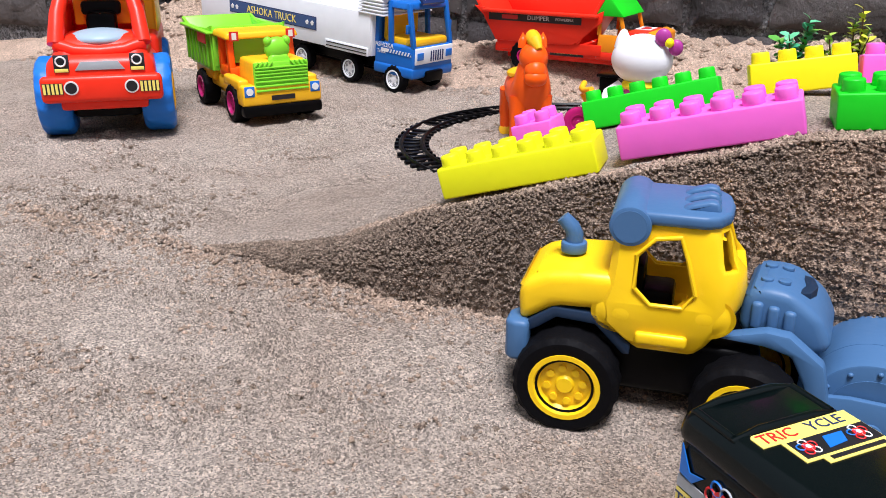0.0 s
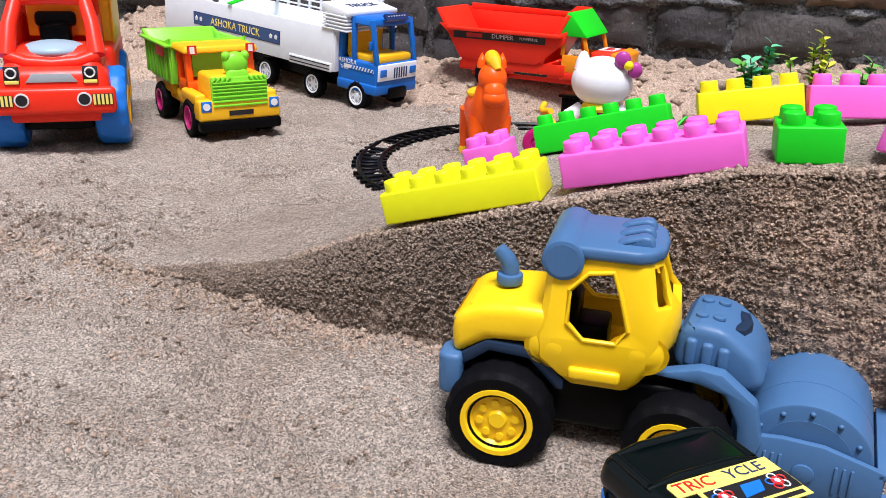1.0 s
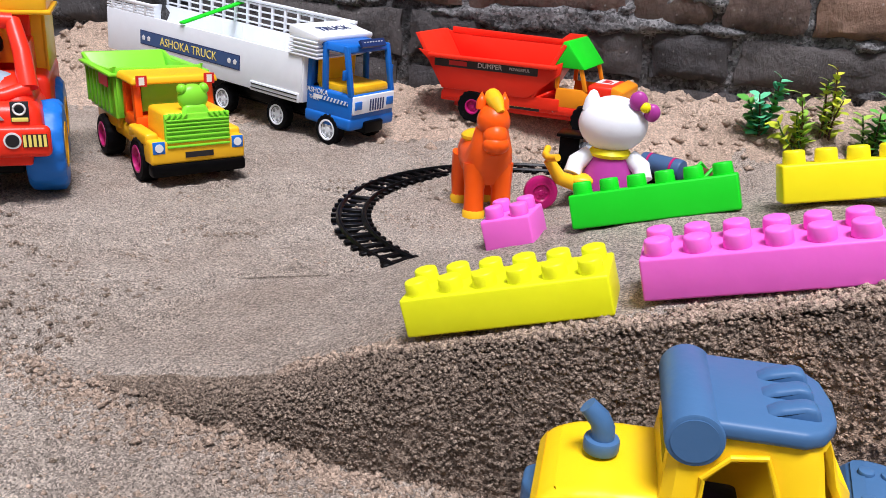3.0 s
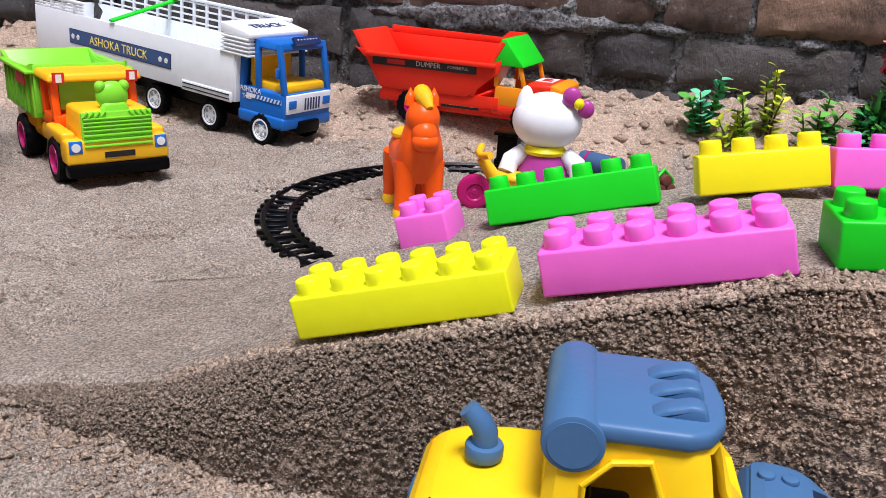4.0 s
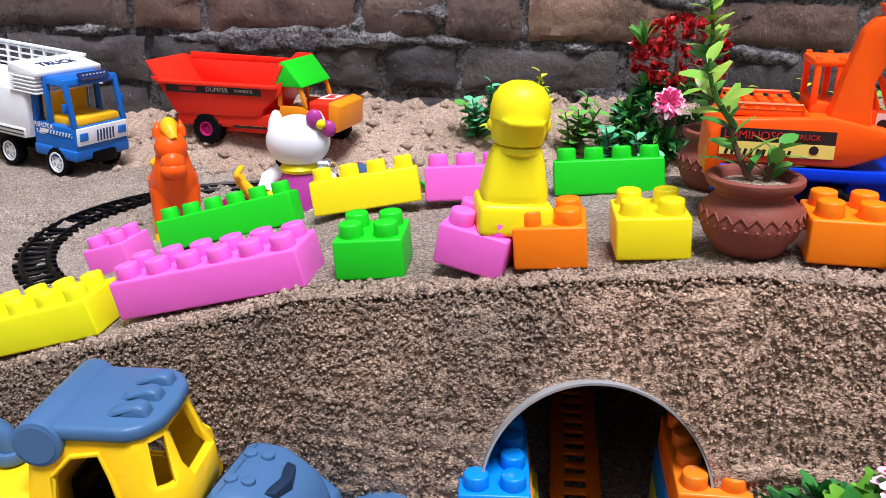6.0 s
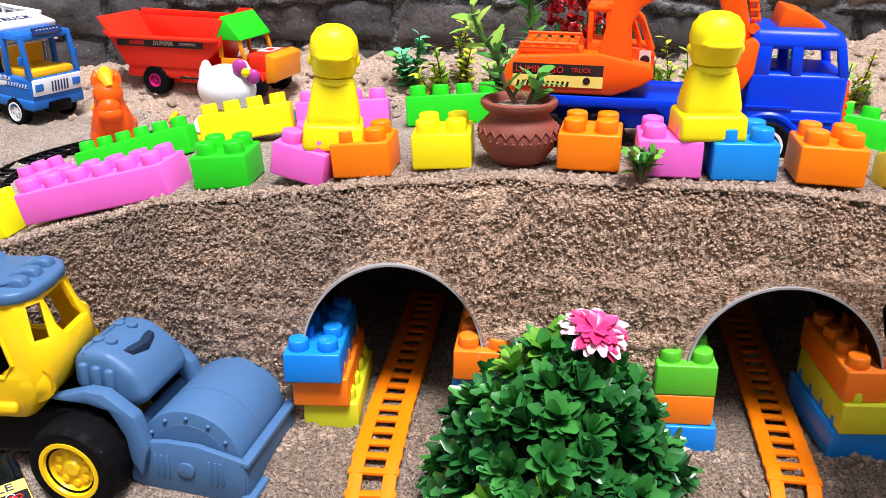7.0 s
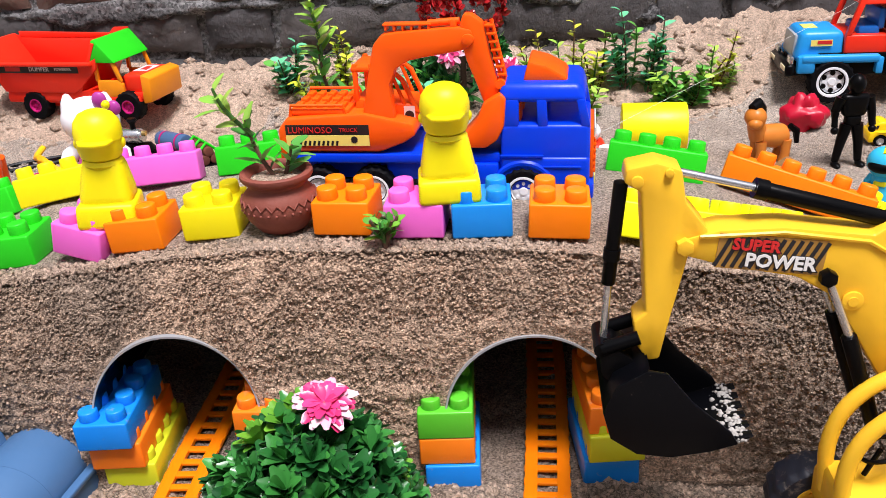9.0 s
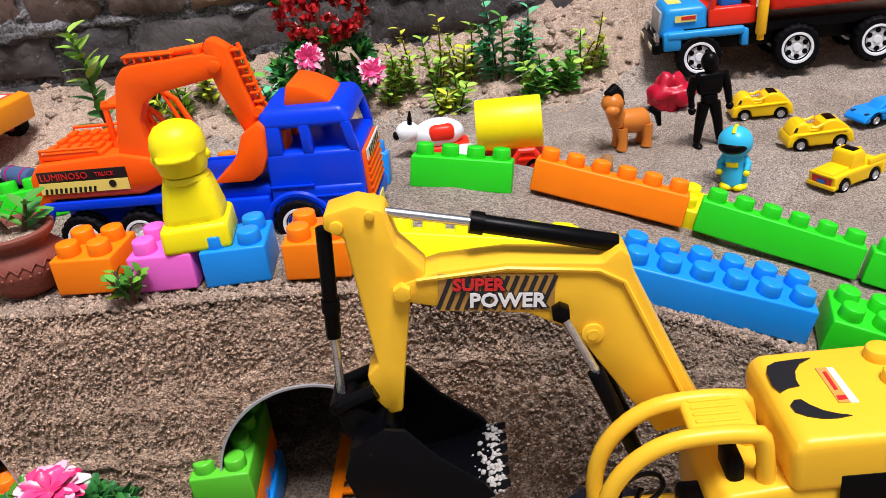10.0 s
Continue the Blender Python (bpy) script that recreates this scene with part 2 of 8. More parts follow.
class Build:
    """Collects shaped pieces into one mesh."""

    def __init__(self):
        self.bm = bmesh.new()

    def _put(self, verts, m):
        if m is not None:
            bmesh.ops.transform(self.bm, matrix=m, verts=verts)
        return self

    def box(self, c, s, bev=0.0012, m=None, taper=(1, 1), shift=(0, 0), seg=2):
        """A box with rounded edges; taper and shift shape its top."""
        r = bmesh.ops.create_cube(self.bm, size=1)
        vs = r["verts"]
        for v in vs:
            top = v.co.z > 0
            x, y, z = v.co
            if top:
                x, y = x * taper[0], y * taper[1]
            v.co = Vector((c[0] + x * s[0] + (shift[0] if top else 0), c[1] + y * s[1] + (shift[1] if top else 0), c[2] + z * s[2]))
        if bev:
            es = list({e for v in vs for e in v.link_edges})
            r = bmesh.ops.bevel(self.bm, geom=es, offset=min(bev, min(s) * 0.45), segments=seg, affect="EDGES", profile=0.5)
            vs = list({v for f in r["faces"] for v in f.verts} | {v for v in vs if v.is_valid})
        return self._put(vs, m)

    def cyl(self, p0, p1, r0, r1=None, seg=20, bev=0.0, m=None):
        """A round bar or cone from p0 to p1."""
        p0, p1 = Vector(p0), Vector(p1)
        d = p1 - p0
        r = bmesh.ops.create_cone(self.bm, cap_ends=True, segments=seg, radius1=r0, radius2=r0 if r1 is None else r1, depth=d.length)
        vs = r["verts"]
        if bev:
            es = [e for e in {e for v in vs for e in v.link_edges} if len(e.link_faces) == 2 and any(len(f.verts) > 4 for f in e.link_faces)]
            rb = bmesh.ops.bevel(self.bm, geom=es, offset=bev, segments=2, affect="EDGES", profile=0.5)
            vs = list({v for f in rb["faces"] for v in f.verts} | {v for v in vs if v.is_valid})
        t = Matrix.Translation((p0 + p1) / 2) @ d.to_track_quat("Z", "Y").to_matrix().to_4x4()
        bmesh.ops.transform(self.bm, matrix=t, verts=vs)
        return self._put(vs, m)

    def ball(self, c, r, seg=16, m=None):
        r = (r, r, r) if not hasattr(r, "__len__") else r
        g = bmesh.ops.create_uvsphere(self.bm, u_segments=seg, v_segments=max(6, seg * 2 // 3), radius=1)
        for v in g["verts"]:
            v.co = Vector((c[0] + v.co.x * r[0], c[1] + v.co.y * r[1], c[2] + v.co.z * r[2]))
        return self._put(g["verts"], m)

    def prism(self, pts, y0, y1, bev=0.001, m=None, plane="xz", seg=2):
        """A plate: an outline in the xz plane (or xy, yz) drawn out along the third axis."""
        put = {"xz": lambda a, b, c: (a, c, b), "xy": lambda a, b, c: (a, b, c), "yz": lambda a, b, c: (c, a, b)}[plane]
        lo = [self.bm.verts.new(put(a, b, y0)) for a, b in pts]
        hi = [self.bm.verts.new(put(a, b, y1)) for a, b in pts]
        fs = [self.bm.faces.new(lo), self.bm.faces.new(list(reversed(hi)))]
        k = len(pts)
        fs += [self.bm.faces.new((lo[i], hi[i], hi[(i + 1) % k], lo[(i + 1) % k])) for i in range(k)]
        vs = lo + hi
        bmesh.ops.recalc_face_normals(self.bm, faces=fs)
        if bev:
            es = list({e for f in fs for e in f.edges})
            rb = bmesh.ops.bevel(self.bm, geom=es, offset=bev, segments=seg, affect="EDGES", profile=0.5)
            vs = list({v for f in rb["faces"] for v in f.verts} | {v for v in vs if v.is_valid})
        return self._put(vs, m)

    def lathe(self, prof, c=(0, 0, 0), seg=28, m=None):
        """A turned shape from (radius, height) pairs."""
        rings = []
        vs = []
        for r, z in prof:
            if r < 1e-6:
                ring = [self.bm.verts.new((c[0], c[1], c[2] + z))]
            else:
                ring = [self.bm.verts.new((c[0] + r * math.cos(2 * math.pi * i / seg), c[1] + r * math.sin(2 * math.pi * i / seg), c[2] + z)) for i in range(seg)]
            rings.append(ring)
            vs += ring
        for a, b in zip(rings, rings[1:]):
            for i in range(seg):
                j = (i + 1) % seg
                if len(a) == 1 and len(b) == 1:
                    continue
                if len(a) == 1:
                    self.bm.faces.new((a[0], b[j], b[i]))
                elif len(b) == 1:
                    self.bm.faces.new((a[i], a[j], b[0]))
                else:
                    self.bm.faces.new((a[i], a[j], b[j], b[i]))
        return self._put(vs, m)

    def tube(self, pts, r, seg=10, m=None, ends=True):
        """A bent round bar through points; r may be a list."""
        pts = [Vector(p) for p in pts]
        rs = r if hasattr(r, "__len__") else [r] * len(pts)
        rings, vs = [], []
        up = Vector((0.123, 0.31, 0.94)).normalized()
        for i, p in enumerate(pts):
            d = (pts[min(i + 1, len(pts) - 1)] - pts[max(i - 1, 0)]).normalized()
            a = d.cross(up)
            if a.length < 0.05:
                a = d.cross(Vector((1, 0, 0)))
            a.normalize()
            b = d.cross(a)
            ring = [self.bm.verts.new(p + rs[i] * (math.cos(2 * math.pi * k / seg) * a + math.sin(2 * math.pi * k / seg) * b)) for k in range(seg)]
            rings.append(ring)
            vs += ring
        for x, y in zip(rings, rings[1:]):
            for k in range(seg):
                self.bm.faces.new((x[k], x[(k + 1) % seg], y[(k + 1) % seg], y[k]))
        if ends:
            self.bm.faces.new(list(reversed(rings[0])))
            self.bm.faces.new(rings[-1])
        return self._put(vs, m)



def finish(name, bm, mat, angle=38):
    bm = bm.bm if isinstance(bm, Build) else bm
    bmesh.ops.recalc_face_normals(bm, faces=bm.faces)
    me = bpy.data.meshes.new(name)
    bm.to_mesh(me)
    bm.free()
    for f in me.polygons:
        f.use_smooth = True
    me.set_sharp_from_angle(angle=radians(angle))
    me.materials.append(mat)
    return me


def part(name, bm, mat, parent, label="", at=None):
    ob = new(name, finish(name, bm, mat))
    ob.parent = parent
    if at is not None:
        ob.matrix_basis = at
    if label:
        ob["label"] = label
    return ob


def thing(name, m, label, category, group=""):
    ob = new(name)
    ob.empty_display_size = 0.01
    ob.matrix_basis = m
    return tagged(ob, label, category, group)


def whole(name, bm, mat, m, label, category, group="", kind=""):
    ob = new(name, finish(name, bm, mat))
    ob.matrix_basis = m
    return tagged(ob, label, category, group, kind)


def letters(text, size, depth, mat, parent, m, name="lettering", label="", align="CENTER", bold=0.0):
    """Raised letters in the built-in font as a mesh."""
    c = bpy.data.curves.new(name, "FONT")
    c.body, c.size, c.extrude, c.align_x, c.align_y = text, size, depth, align, "CENTER"
    c.resolution_u, c.offset = 2, bold
    tmp = bpy.data.objects.new("tmp", c)
    scene.collection.objects.link(tmp)
    bpy.context.view_layer.update()
    me = bpy.data.meshes.new_from_object(tmp.evaluated_get(bpy.context.evaluated_depsgraph_get()))
    bpy.data.objects.remove(tmp)
    bpy.data.curves.remove(c)
    me.name = name
    me.materials.clear()
    me.materials.append(mat)
    ob = new(name, me)
    ob.parent = parent
    ob.matrix_basis = m
    if label:
        ob["label"] = label
    return ob


# Turns for stickers: text lying on a side that faces -y, +x or up.
ON_MINUS_Y = Matrix.Rotation(radians(90), 4, "X")


def lerp(a, b, t):
    return a + (b - a) * max(0.0, min(1.0, t))


def smooth(a, b, t):
    t = max(0.0, min(1.0, (t - a) / (b - a)))
    return t * t * (3 - 2 * t)

# ---- the setting: sand, embankment, brick wall ----


def curve(table, x):
    """A smooth value between the knots of a table of (x, value)."""
    if x <= table[0][0]:
        return table[0][1]
    for (a, p), (b, q) in zip(table, table[1:]):
        if x <= b:
            return p + (q - p) * (x - a) / (b - a)
    return table[-1][1]


TOP = ((-0.43, -0.006), (-0.395, 0.001), (-0.32, 0.017), (-0.29, 0.021), (-0.244, 0.034), (-0.19, 0.059), (-0.06, 0.103), (0.06, 0.138), (0.12, 0.146), (0.22, 0.157), (0.29, 0.166), (0.45, 0.166), (0.51, 0.162), (0.60, 0.146), (0.68, 0.122), (0.76, 0.092), (0.86, 0.062), (1.0, 0.024), (1.12, -0.004))
CREST = ((-0.43, 0.586), (-0.30, 0.578), (-0.19, 0.570), (-0.06, 0.549), (0.06, 0.544), (0.22, 0.542), (0.32, 0.526), (0.45, 0.517), (0.55, 0.506), (0.66, 0.51), (0.75, 0.487), (0.9, 0.45), (1.12, 0.42))
FOOT = ((-0.43, 0.59), (-0.40, 0.582), (-0.29, 0.553), (-0.2, 0.537), (0.0, 0.522), (0.155, 0.503), (0.4, 0.492), (0.55, 0.493), (0.75, 0.465), (0.9, 0.43), (1.12, 0.41))
PIPES = ((0.2200, 0.0560, 0.0575), (0.4560, 0.0555, 0.0575))
BACK = 0.775


def top_at(x):
    """Height of the crest, a little uneven."""
    return curve(TOP, x) + 0.0022 * noise.noise(Vector((x * 22, 5.5, 1.1))) * smooth(-0.40, -0.30, x)


def deck(x, y):
    """Height of the packed road on top of the embankment."""
    return top_at(x) - lerp(0.03, 0.07, x / 0.25) * max(0.0, y - 0.56)


def clear(x, z, c):
    """How far a point of the cut face lies outside an arched opening with upright sides."""
    cx, cz, r = c
    return math.hypot(x - cx, z - cz) - r if z > cz else abs(x - cx) - r


def ground_height(x, y):
    z = 0.0035 * noise.fractal(Vector((x * 7, y * 7, 0.3)), 1.0, 2.0, 4)
    # smooth stretches, and broken crumbly ones between them
    crumb = smooth(-0.05, 0.3, noise.fractal(Vector((x * 5, y * 9, 13)), 1.0, 2.0, 3) + 0.22 * math.exp(-(((y - 0.62 + 0.15 * x) / 0.10) ** 2)) * smooth(0.0, -0.3, x))
    if crumb > 0 and -1 < x < 1.1 and 0.15 < y < 1.4:
        # clods and short dark cracks
        d = noise.voronoi(Vector((x * 95 + 0.5 * noise.noise(Vector((x * 60, y * 60, 1))), y * 120, 4.0)))[0]
        z += crumb * (0.0045 * max(0.0, 0.5 - d[0]) - 0.0030 * (1 - smooth(0.02, 0.10, abs(noise.noise(Vector((x * 16 + y * 9, y * 34, 8.0)))))))
    z += (0.0016 + 0.0060 * crumb) * max(0.0, noise.fractal(Vector((x * 55, y * 75, 1.7)), 0.7, 2.2, 3)) + 0.0009 * noise.noise(Vector((x * 130, y * 130, 2.7)))
    z -= 0.016 * smooth(0.04, 0.11, 0.52 - y) * smooth(-0.45, -0.15, x)
    # sand piled against the stacked blocks
    for c in (0.402, 0.503):
        z += 0.0085 * math.exp(-(((x - c) / 0.030) ** 2) - ((y - 0.476) / 0.020) ** 2) * (1 + 0.5 * noise.noise(Vector((x * 70, y * 70, 31))))
    # loose sand thrown up against the wall
    k = smooth(1.33, 1.5, y + 0.05 * noise.noise(Vector((x * 5, 3.1, 0))))
    tall = 0.066 * smooth(-1.5, -1.0, x) + 0.02 * noise.noise(Vector((x * 3.1, 7.7, 0))) + 0.045 * math.exp(-(((x + 0.97) / 0.09) ** 2)) + 0.035 * smooth(0.5, 0.85, x)
    gap = 1 - 0.35 * math.exp(-(((x + 0.55) / 0.25) ** 2))
    lump = 0.018 * noise.fractal(Vector((x * 20, y * 20, 5)), 0.8, 2.1, 5)
    z += k * gap * (tall + lump) * (1 - smooth(1.62, 1.9, y)) * (1 - smooth(1.7, 2.4, abs(x)))
    # sand pushed up under the lorry by the wall
    t = max(0.0, min(1.0, ((x + 0.46) * -0.927 + (y - 1.30) * 0.375) / 0.34))
    q = math.hypot(x + 0.46 + 0.315 * t, y - 1.30 - 0.128 * t)
    z += 0.019 * t * math.exp(-((q / 0.075) ** 2)) * (1 + 0.6 * noise.noise(Vector((x * 40, y * 40, 21))))
    z += 0.022 * math.exp(-(((x + 0.20) / 0.15) ** 2) - ((y - 1.40) / 0.06) ** 2)
    # rough churned band behind the road, where toys ploughed the sand
    r = smooth(1.08, 1.18, y) * (1 - 0.5 * smooth(1.3, 1.4, y)) * smooth(-0.62, -0.45, x)
    z += r * 0.007 * abs(noise.fractal(Vector((x * 30, y * 30, 2)), 0.9, 2.0, 4))
    # crumbled rim beside the foot of the ramp and a few low ridges
    d = abs((y - 0.578) + 0.20 * (x + 0.42)) if x < -0.1 else 9
    z += 0.0075 * math.exp(-((d / 0.016) ** 2)) * max(0, noise.fractal(Vector((x * 50, y * 50, 9)), 0.8, 2.1, 3) + 0.35) * smooth(-0.62, -0.40, x)
    for ax, ay, bx, by, h in ((-0.66, 0.50, -0.44, 0.50, 0.009), (-0.40, 0.49, -0.22, 0.445, 0.008), (-0.50, 0.86, -0.40, 0.90, 0.006), (-0.7, 0.58, -0.5, 0.56, 0.009), (-0.62, 0.66, -0.42, 0.62, 0.008)):
        t = max(0, min(1, ((x - ax) * (bx - ax) + (y - ay) * (by - ay)) / ((bx - ax) ** 2 + (by - ay) ** 2)))
        q = math.hypot(x - ax - t * (bx - ax), y - ay - t * (by - ay))
        z += h * math.exp(-((q / 0.012) ** 2)) * max(0, 0.25 + noise.fractal(Vector((x * 42, y * 42, 4)), 0.8, 2.1, 3))
    return z


def axis_steps(lo, hi, a, b, fine, coarse):
    """Fine steps between a and b, growing outside."""
    out = list(np.arange(a, b, fine))
    s, x = fine, a
    while x > lo:
        s = min(s * 1.25, coarse)
        x -= s
        out.insert(0, x)
    s, x = fine, out[-1]
    while x < hi:
        s = min(s * 1.25, coarse)
        x += s
        out.append(x)
    return out


def grid_mesh(name, xs, ys, f, mat):
    verts = [f(x, y) for y in ys for x in xs]
    w = len(xs)
    faces = [(j * w + i, j * w + i + 1, (j + 1) * w + i + 1, (j + 1) * w + i) for j in range(len(ys) - 1) for i in range(w - 1)]
    me = bpy.data.meshes.new(name)
    me.from_pydata(verts, [], faces)
    me.polygons.foreach_set("use_smooth", [True] * len(faces))
    me.materials.append(mat)
    me.update()
    return me


xs = axis_steps(-60, 60, -0.95, 1.05, 0.0030, 6.0)
ys = sorted(axis_steps(-60, 60, 0.20, 0.64, 0.0027, 6.0)[:-1])
ys = [y for y in ys if y < 0.64] + [y for y in axis_steps(-60, 60, 0.641, 1.53, 0.0038, 6.0) if y > 0.64]
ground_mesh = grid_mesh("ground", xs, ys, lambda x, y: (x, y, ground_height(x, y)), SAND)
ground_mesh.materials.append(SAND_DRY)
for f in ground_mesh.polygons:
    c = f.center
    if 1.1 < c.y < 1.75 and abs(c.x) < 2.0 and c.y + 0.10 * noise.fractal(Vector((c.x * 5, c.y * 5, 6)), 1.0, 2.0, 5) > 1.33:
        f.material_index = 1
ground = tagged(new("ground", ground_mesh), "pale brown coarse sand, trodden flat, ridged and crumbly", "sand", kind="structure")


def rough(x, y, z, k):
    """Clumps on cut sand."""
    a = noise.fractal(Vector((x * 60, y * 60, z * 90)), 0.7, 2.1, 4)
    b = noise.noise(Vector((x * 9, y * 9, z * 34 + 4)))
    w = 0.25 * a
    c = 0.5 - noise.voronoi(Vector((x * 95 + w, y * 100, z * 170 + w)))[0][0]
    # shallow slips that leave short ledges, and stretches patted smooth
    s = noise.noise(Vector((x * 7, 4.4, z * 95 + 1.5 * noise.noise(Vector((x * 11, 1.0, 2.0))))))
    e = noise.noise(Vector((x * 300, y * 260, z * 340)))
    calm = 0.30 + 0.70 * smooth(-0.25, 0.15, noise.fractal(Vector((x * 9, 6.1, z * 22)), 1.0, 2.0, 3))
    return k * (calm * (0.0009 * a + 0.0024 * c + 0.0009 * e) + 0.0006 * b + 0.0013 * smooth(0.33, 0.39, s))


def embankment_mesh():
    """The packed sand road with its cut front face, two arched openings, and a steep back."""
    bm = bmesh.new()
    step = 0.00135
    xs = list(np.arange(-0.43, 1.12, step))
    rows_f, rows_t, rows_b = 116, 60, 8
    cols = []
    for x in xs:
        h = max(top_at(x), -0.004)
        cf, ff = curve(CREST, x) + 0.004 * noise.noise(Vector((x * 30, 2.5, 7.1))), curve(FOOT, x)
        col = []
        for i in range(rows_f + 1):
            t = i / rows_f
            y = ff + (cf - ff) * t * t
            z = -0.006 + (h + 0.006) * (1 - (1 - t) ** 1.4)
            lip = smooth(0.86, 1.0, t)
            k = smooth(0, 0.06, t) * smooth(-0.004, 0.014, h)
            near = min(clear(x, z, c) for c in PIPES)
            k *= smooth(-0.001, 0.012, near)
            d = rough(x, y, z, 1.0) * k
            shelf = 0.004 * k * max(0.0, noise.noise(Vector((x * 3, 2.2, z * 60))) - 0.1)
            col.append((x, y - d - shelf + 0.006 * lip, z - 0.004 * lip * lip * (1 + noise.noise(Vector((x * 60, 1, 1))))))
        for i in range(1, rows_t + 1):
            t = i / rows_t
            y = cf + 0.006 + (BACK - cf) * t
            z = deck(x, y) - 0.004 * (1 - smooth(0, 0.06, t)) - 0.008 * smooth(0.94, 1, t)
            z += (0.0016 * noise.fractal(Vector((x * 26, y * 26, 8)), 1.0, 2.0, 4) + 0.0018 * noise.noise(Vector((x * 90, y * 90, 3))) * (1 - smooth(0.0, 0.14, t))) * smooth(0.0, 0.03, h)
            col.append((x, y, z))
        for i in range(1, rows_b + 1):
            t = i / rows_b
            y, z = BACK + 0.03 * t, deck(x, BACK) * (1 - t) - 0.008 * t
            col.append((x, y + rough(x, y, z, 1.0) * smooth(0, 0.2, t), z))
        cols.append([bm.verts.new(p) for p in col])
    for a, b in zip(cols, cols[1:]):
        for j in range(len(a) - 1):
            q = (a[j], b[j], b[j + 1], a[j + 1])
            if j < rows_f and any(all(clear(v.co.x, v.co.z, c) < 0 for v in q) for c in PIPES):
                continue
            bm.faces.new(q)
    for v in list(bm.verts):
        if not v.link_faces:
            bm.verts.remove(v)
            continue
        if v.co.y < 0.6:
            for cx, cz, r in PIPES:
                d = math.hypot(v.co.x - cx, v.co.z - cz)
                if v.co.z > cz and d < r:
                    v.co.x, v.co.z = cx + (v.co.x - cx) * r / d, cz + (v.co.z - cz) * r / d
                elif v.co.z <= cz and abs(v.co.x - cx) < r:
                    v.co.x = cx + math.copysign(r, v.co.x - cx)
    return bm


emb = embankment_mesh()
for f in emb.faces:
    f.smooth = True
    c = f.calc_center_median()
    f.material_index = 1 if c.z > 0.0012 and c.x > -0.345 + 0.05 * noise.noise(Vector((c.y * 60, c.z * 60, 3))) and c.y < curve(CREST, c.x) + 0.004 else 0
me = bpy.data.meshes.new("sand_embankment")
emb.to_mesh(me)
emb.free()
me.materials.append(SAND)
me.materials.append(SAND_DAMP)
embankment = tagged(new("sand_embankment", me), "packed damp sand road ramp cut steep along its front", "sand bridge", kind="structure")


def crumbs(name, spots, mat, label):
    """Loose lumps of sand, far too many to count."""
    verts, faces = [], []
    for x, y, z, s in spots:
        k = len(verts)
        for i in range(6):
            d = ((1, 0, 0), (-1, 0, 0), (0, 1, 0), (0, -1, 0), (0, 0, 1), (0, 0, -1))[i]
            q = s * random.uniform(0.6, 1.2)
            verts.append((x + d[0] * q + random.uniform(-0.3, 0.3) * s, y + d[1] * q + random.uniform(-0.3, 0.3) * s, z + d[2] * q * 0.8))
        faces += [(k + a, k + b, k + c) for a, b, c in ((0, 2, 4), (2, 1, 4), (1, 3, 4), (3, 0, 4), (2, 0, 5), (1, 2, 5), (3, 1, 5), (0, 3, 5))]
    me = bpy.data.meshes.new(name)
    me.from_pydata(verts, [], faces)
    me.polygons.foreach_set("use_smooth", [True] * len(faces))
    me.materials.append(mat)
    return tagged(new(name, me), label, "sand crumbs", kind="stuff")


spots = []
for _ in range(36000):
    x = random.uniform(-0.38, 0.95)
    h = curve(TOP, x)
    t = random.random() ** 0.6
    y = curve(FOOT, x) + (curve(CREST, x) - curve(FOOT, x)) * t * t
    z = h * (1 - (1 - t) ** 1.4)
    if min(clear(x, z, c) for c in PIPES) > 0.005 and h > 0.004:
        spots.append((x, y - 0.001, z, 0.0007 + 0.0014 * random.random() ** 2))
crumbs("sand_crumbs", spots, SAND_DAMP, "damp crumbs clinging to the cut face")
spots = []
for _ in range(12000):
    x = random.uniform(-0.25, 0.95)
    y = curve(CREST, x) + abs(random.gauss(0, 0.010)) - 0.003
    spots.append((x, y, deck(x, y) - 0.001, 0.0007 + 0.0030 * random.random() ** 3))
for _ in range(5000):
    x = random.uniform(-0.4, 0.95)
    y = curve(FOOT, x) - abs(random.gauss(0, 0.016))
    spots.append((x, y, ground_height(x, y), 0.0006 + 0.0034 * random.random() ** 3))
for _ in range(2600):
    x = random.uniform(-0.62, -0.15)
    y = 0.578 - 0.20 * (x + 0.42) + random.gauss(0, 0.010)
    spots.append((x, y, max(ground_height(x, y), 0 if x < -0.43 else 0), 0.0008 + 0.0030 * random.random() ** 3))
# trodden, broken patches on the open sand
for _ in range(110):
    cx, cy = random.uniform(-0.62, 0.30), random.uniform(0.26, 0.60)
    for _ in range(60):
        x, y = random.gauss(cx, 0.020), random.gauss(cy, 0.008)
        if y < curve(FOOT, x) - 0.01:
            spots.append((x, y, ground_height(x, y) + 0.0002, 0.0005 + 0.0026 * random.random() ** 3))
for _ in range(36000):
    x, y = random.uniform(-0.85, 0.95), random.uniform(0.22, 1.3)
    if noise.noise(Vector((x * 6, y * 6, 11))) > random.uniform(-0.2, 0.5) and not (curve(FOOT, x) - 0.01 < y < 0.82):
        spots.append((x, y, ground_height(x, y) + 0.0002, 0.0004 + 0.0018 * random.random() ** 3))
crumbs("sand_crumbs", spots, SAND_DRY, "loose crumbs and lumps of sand")
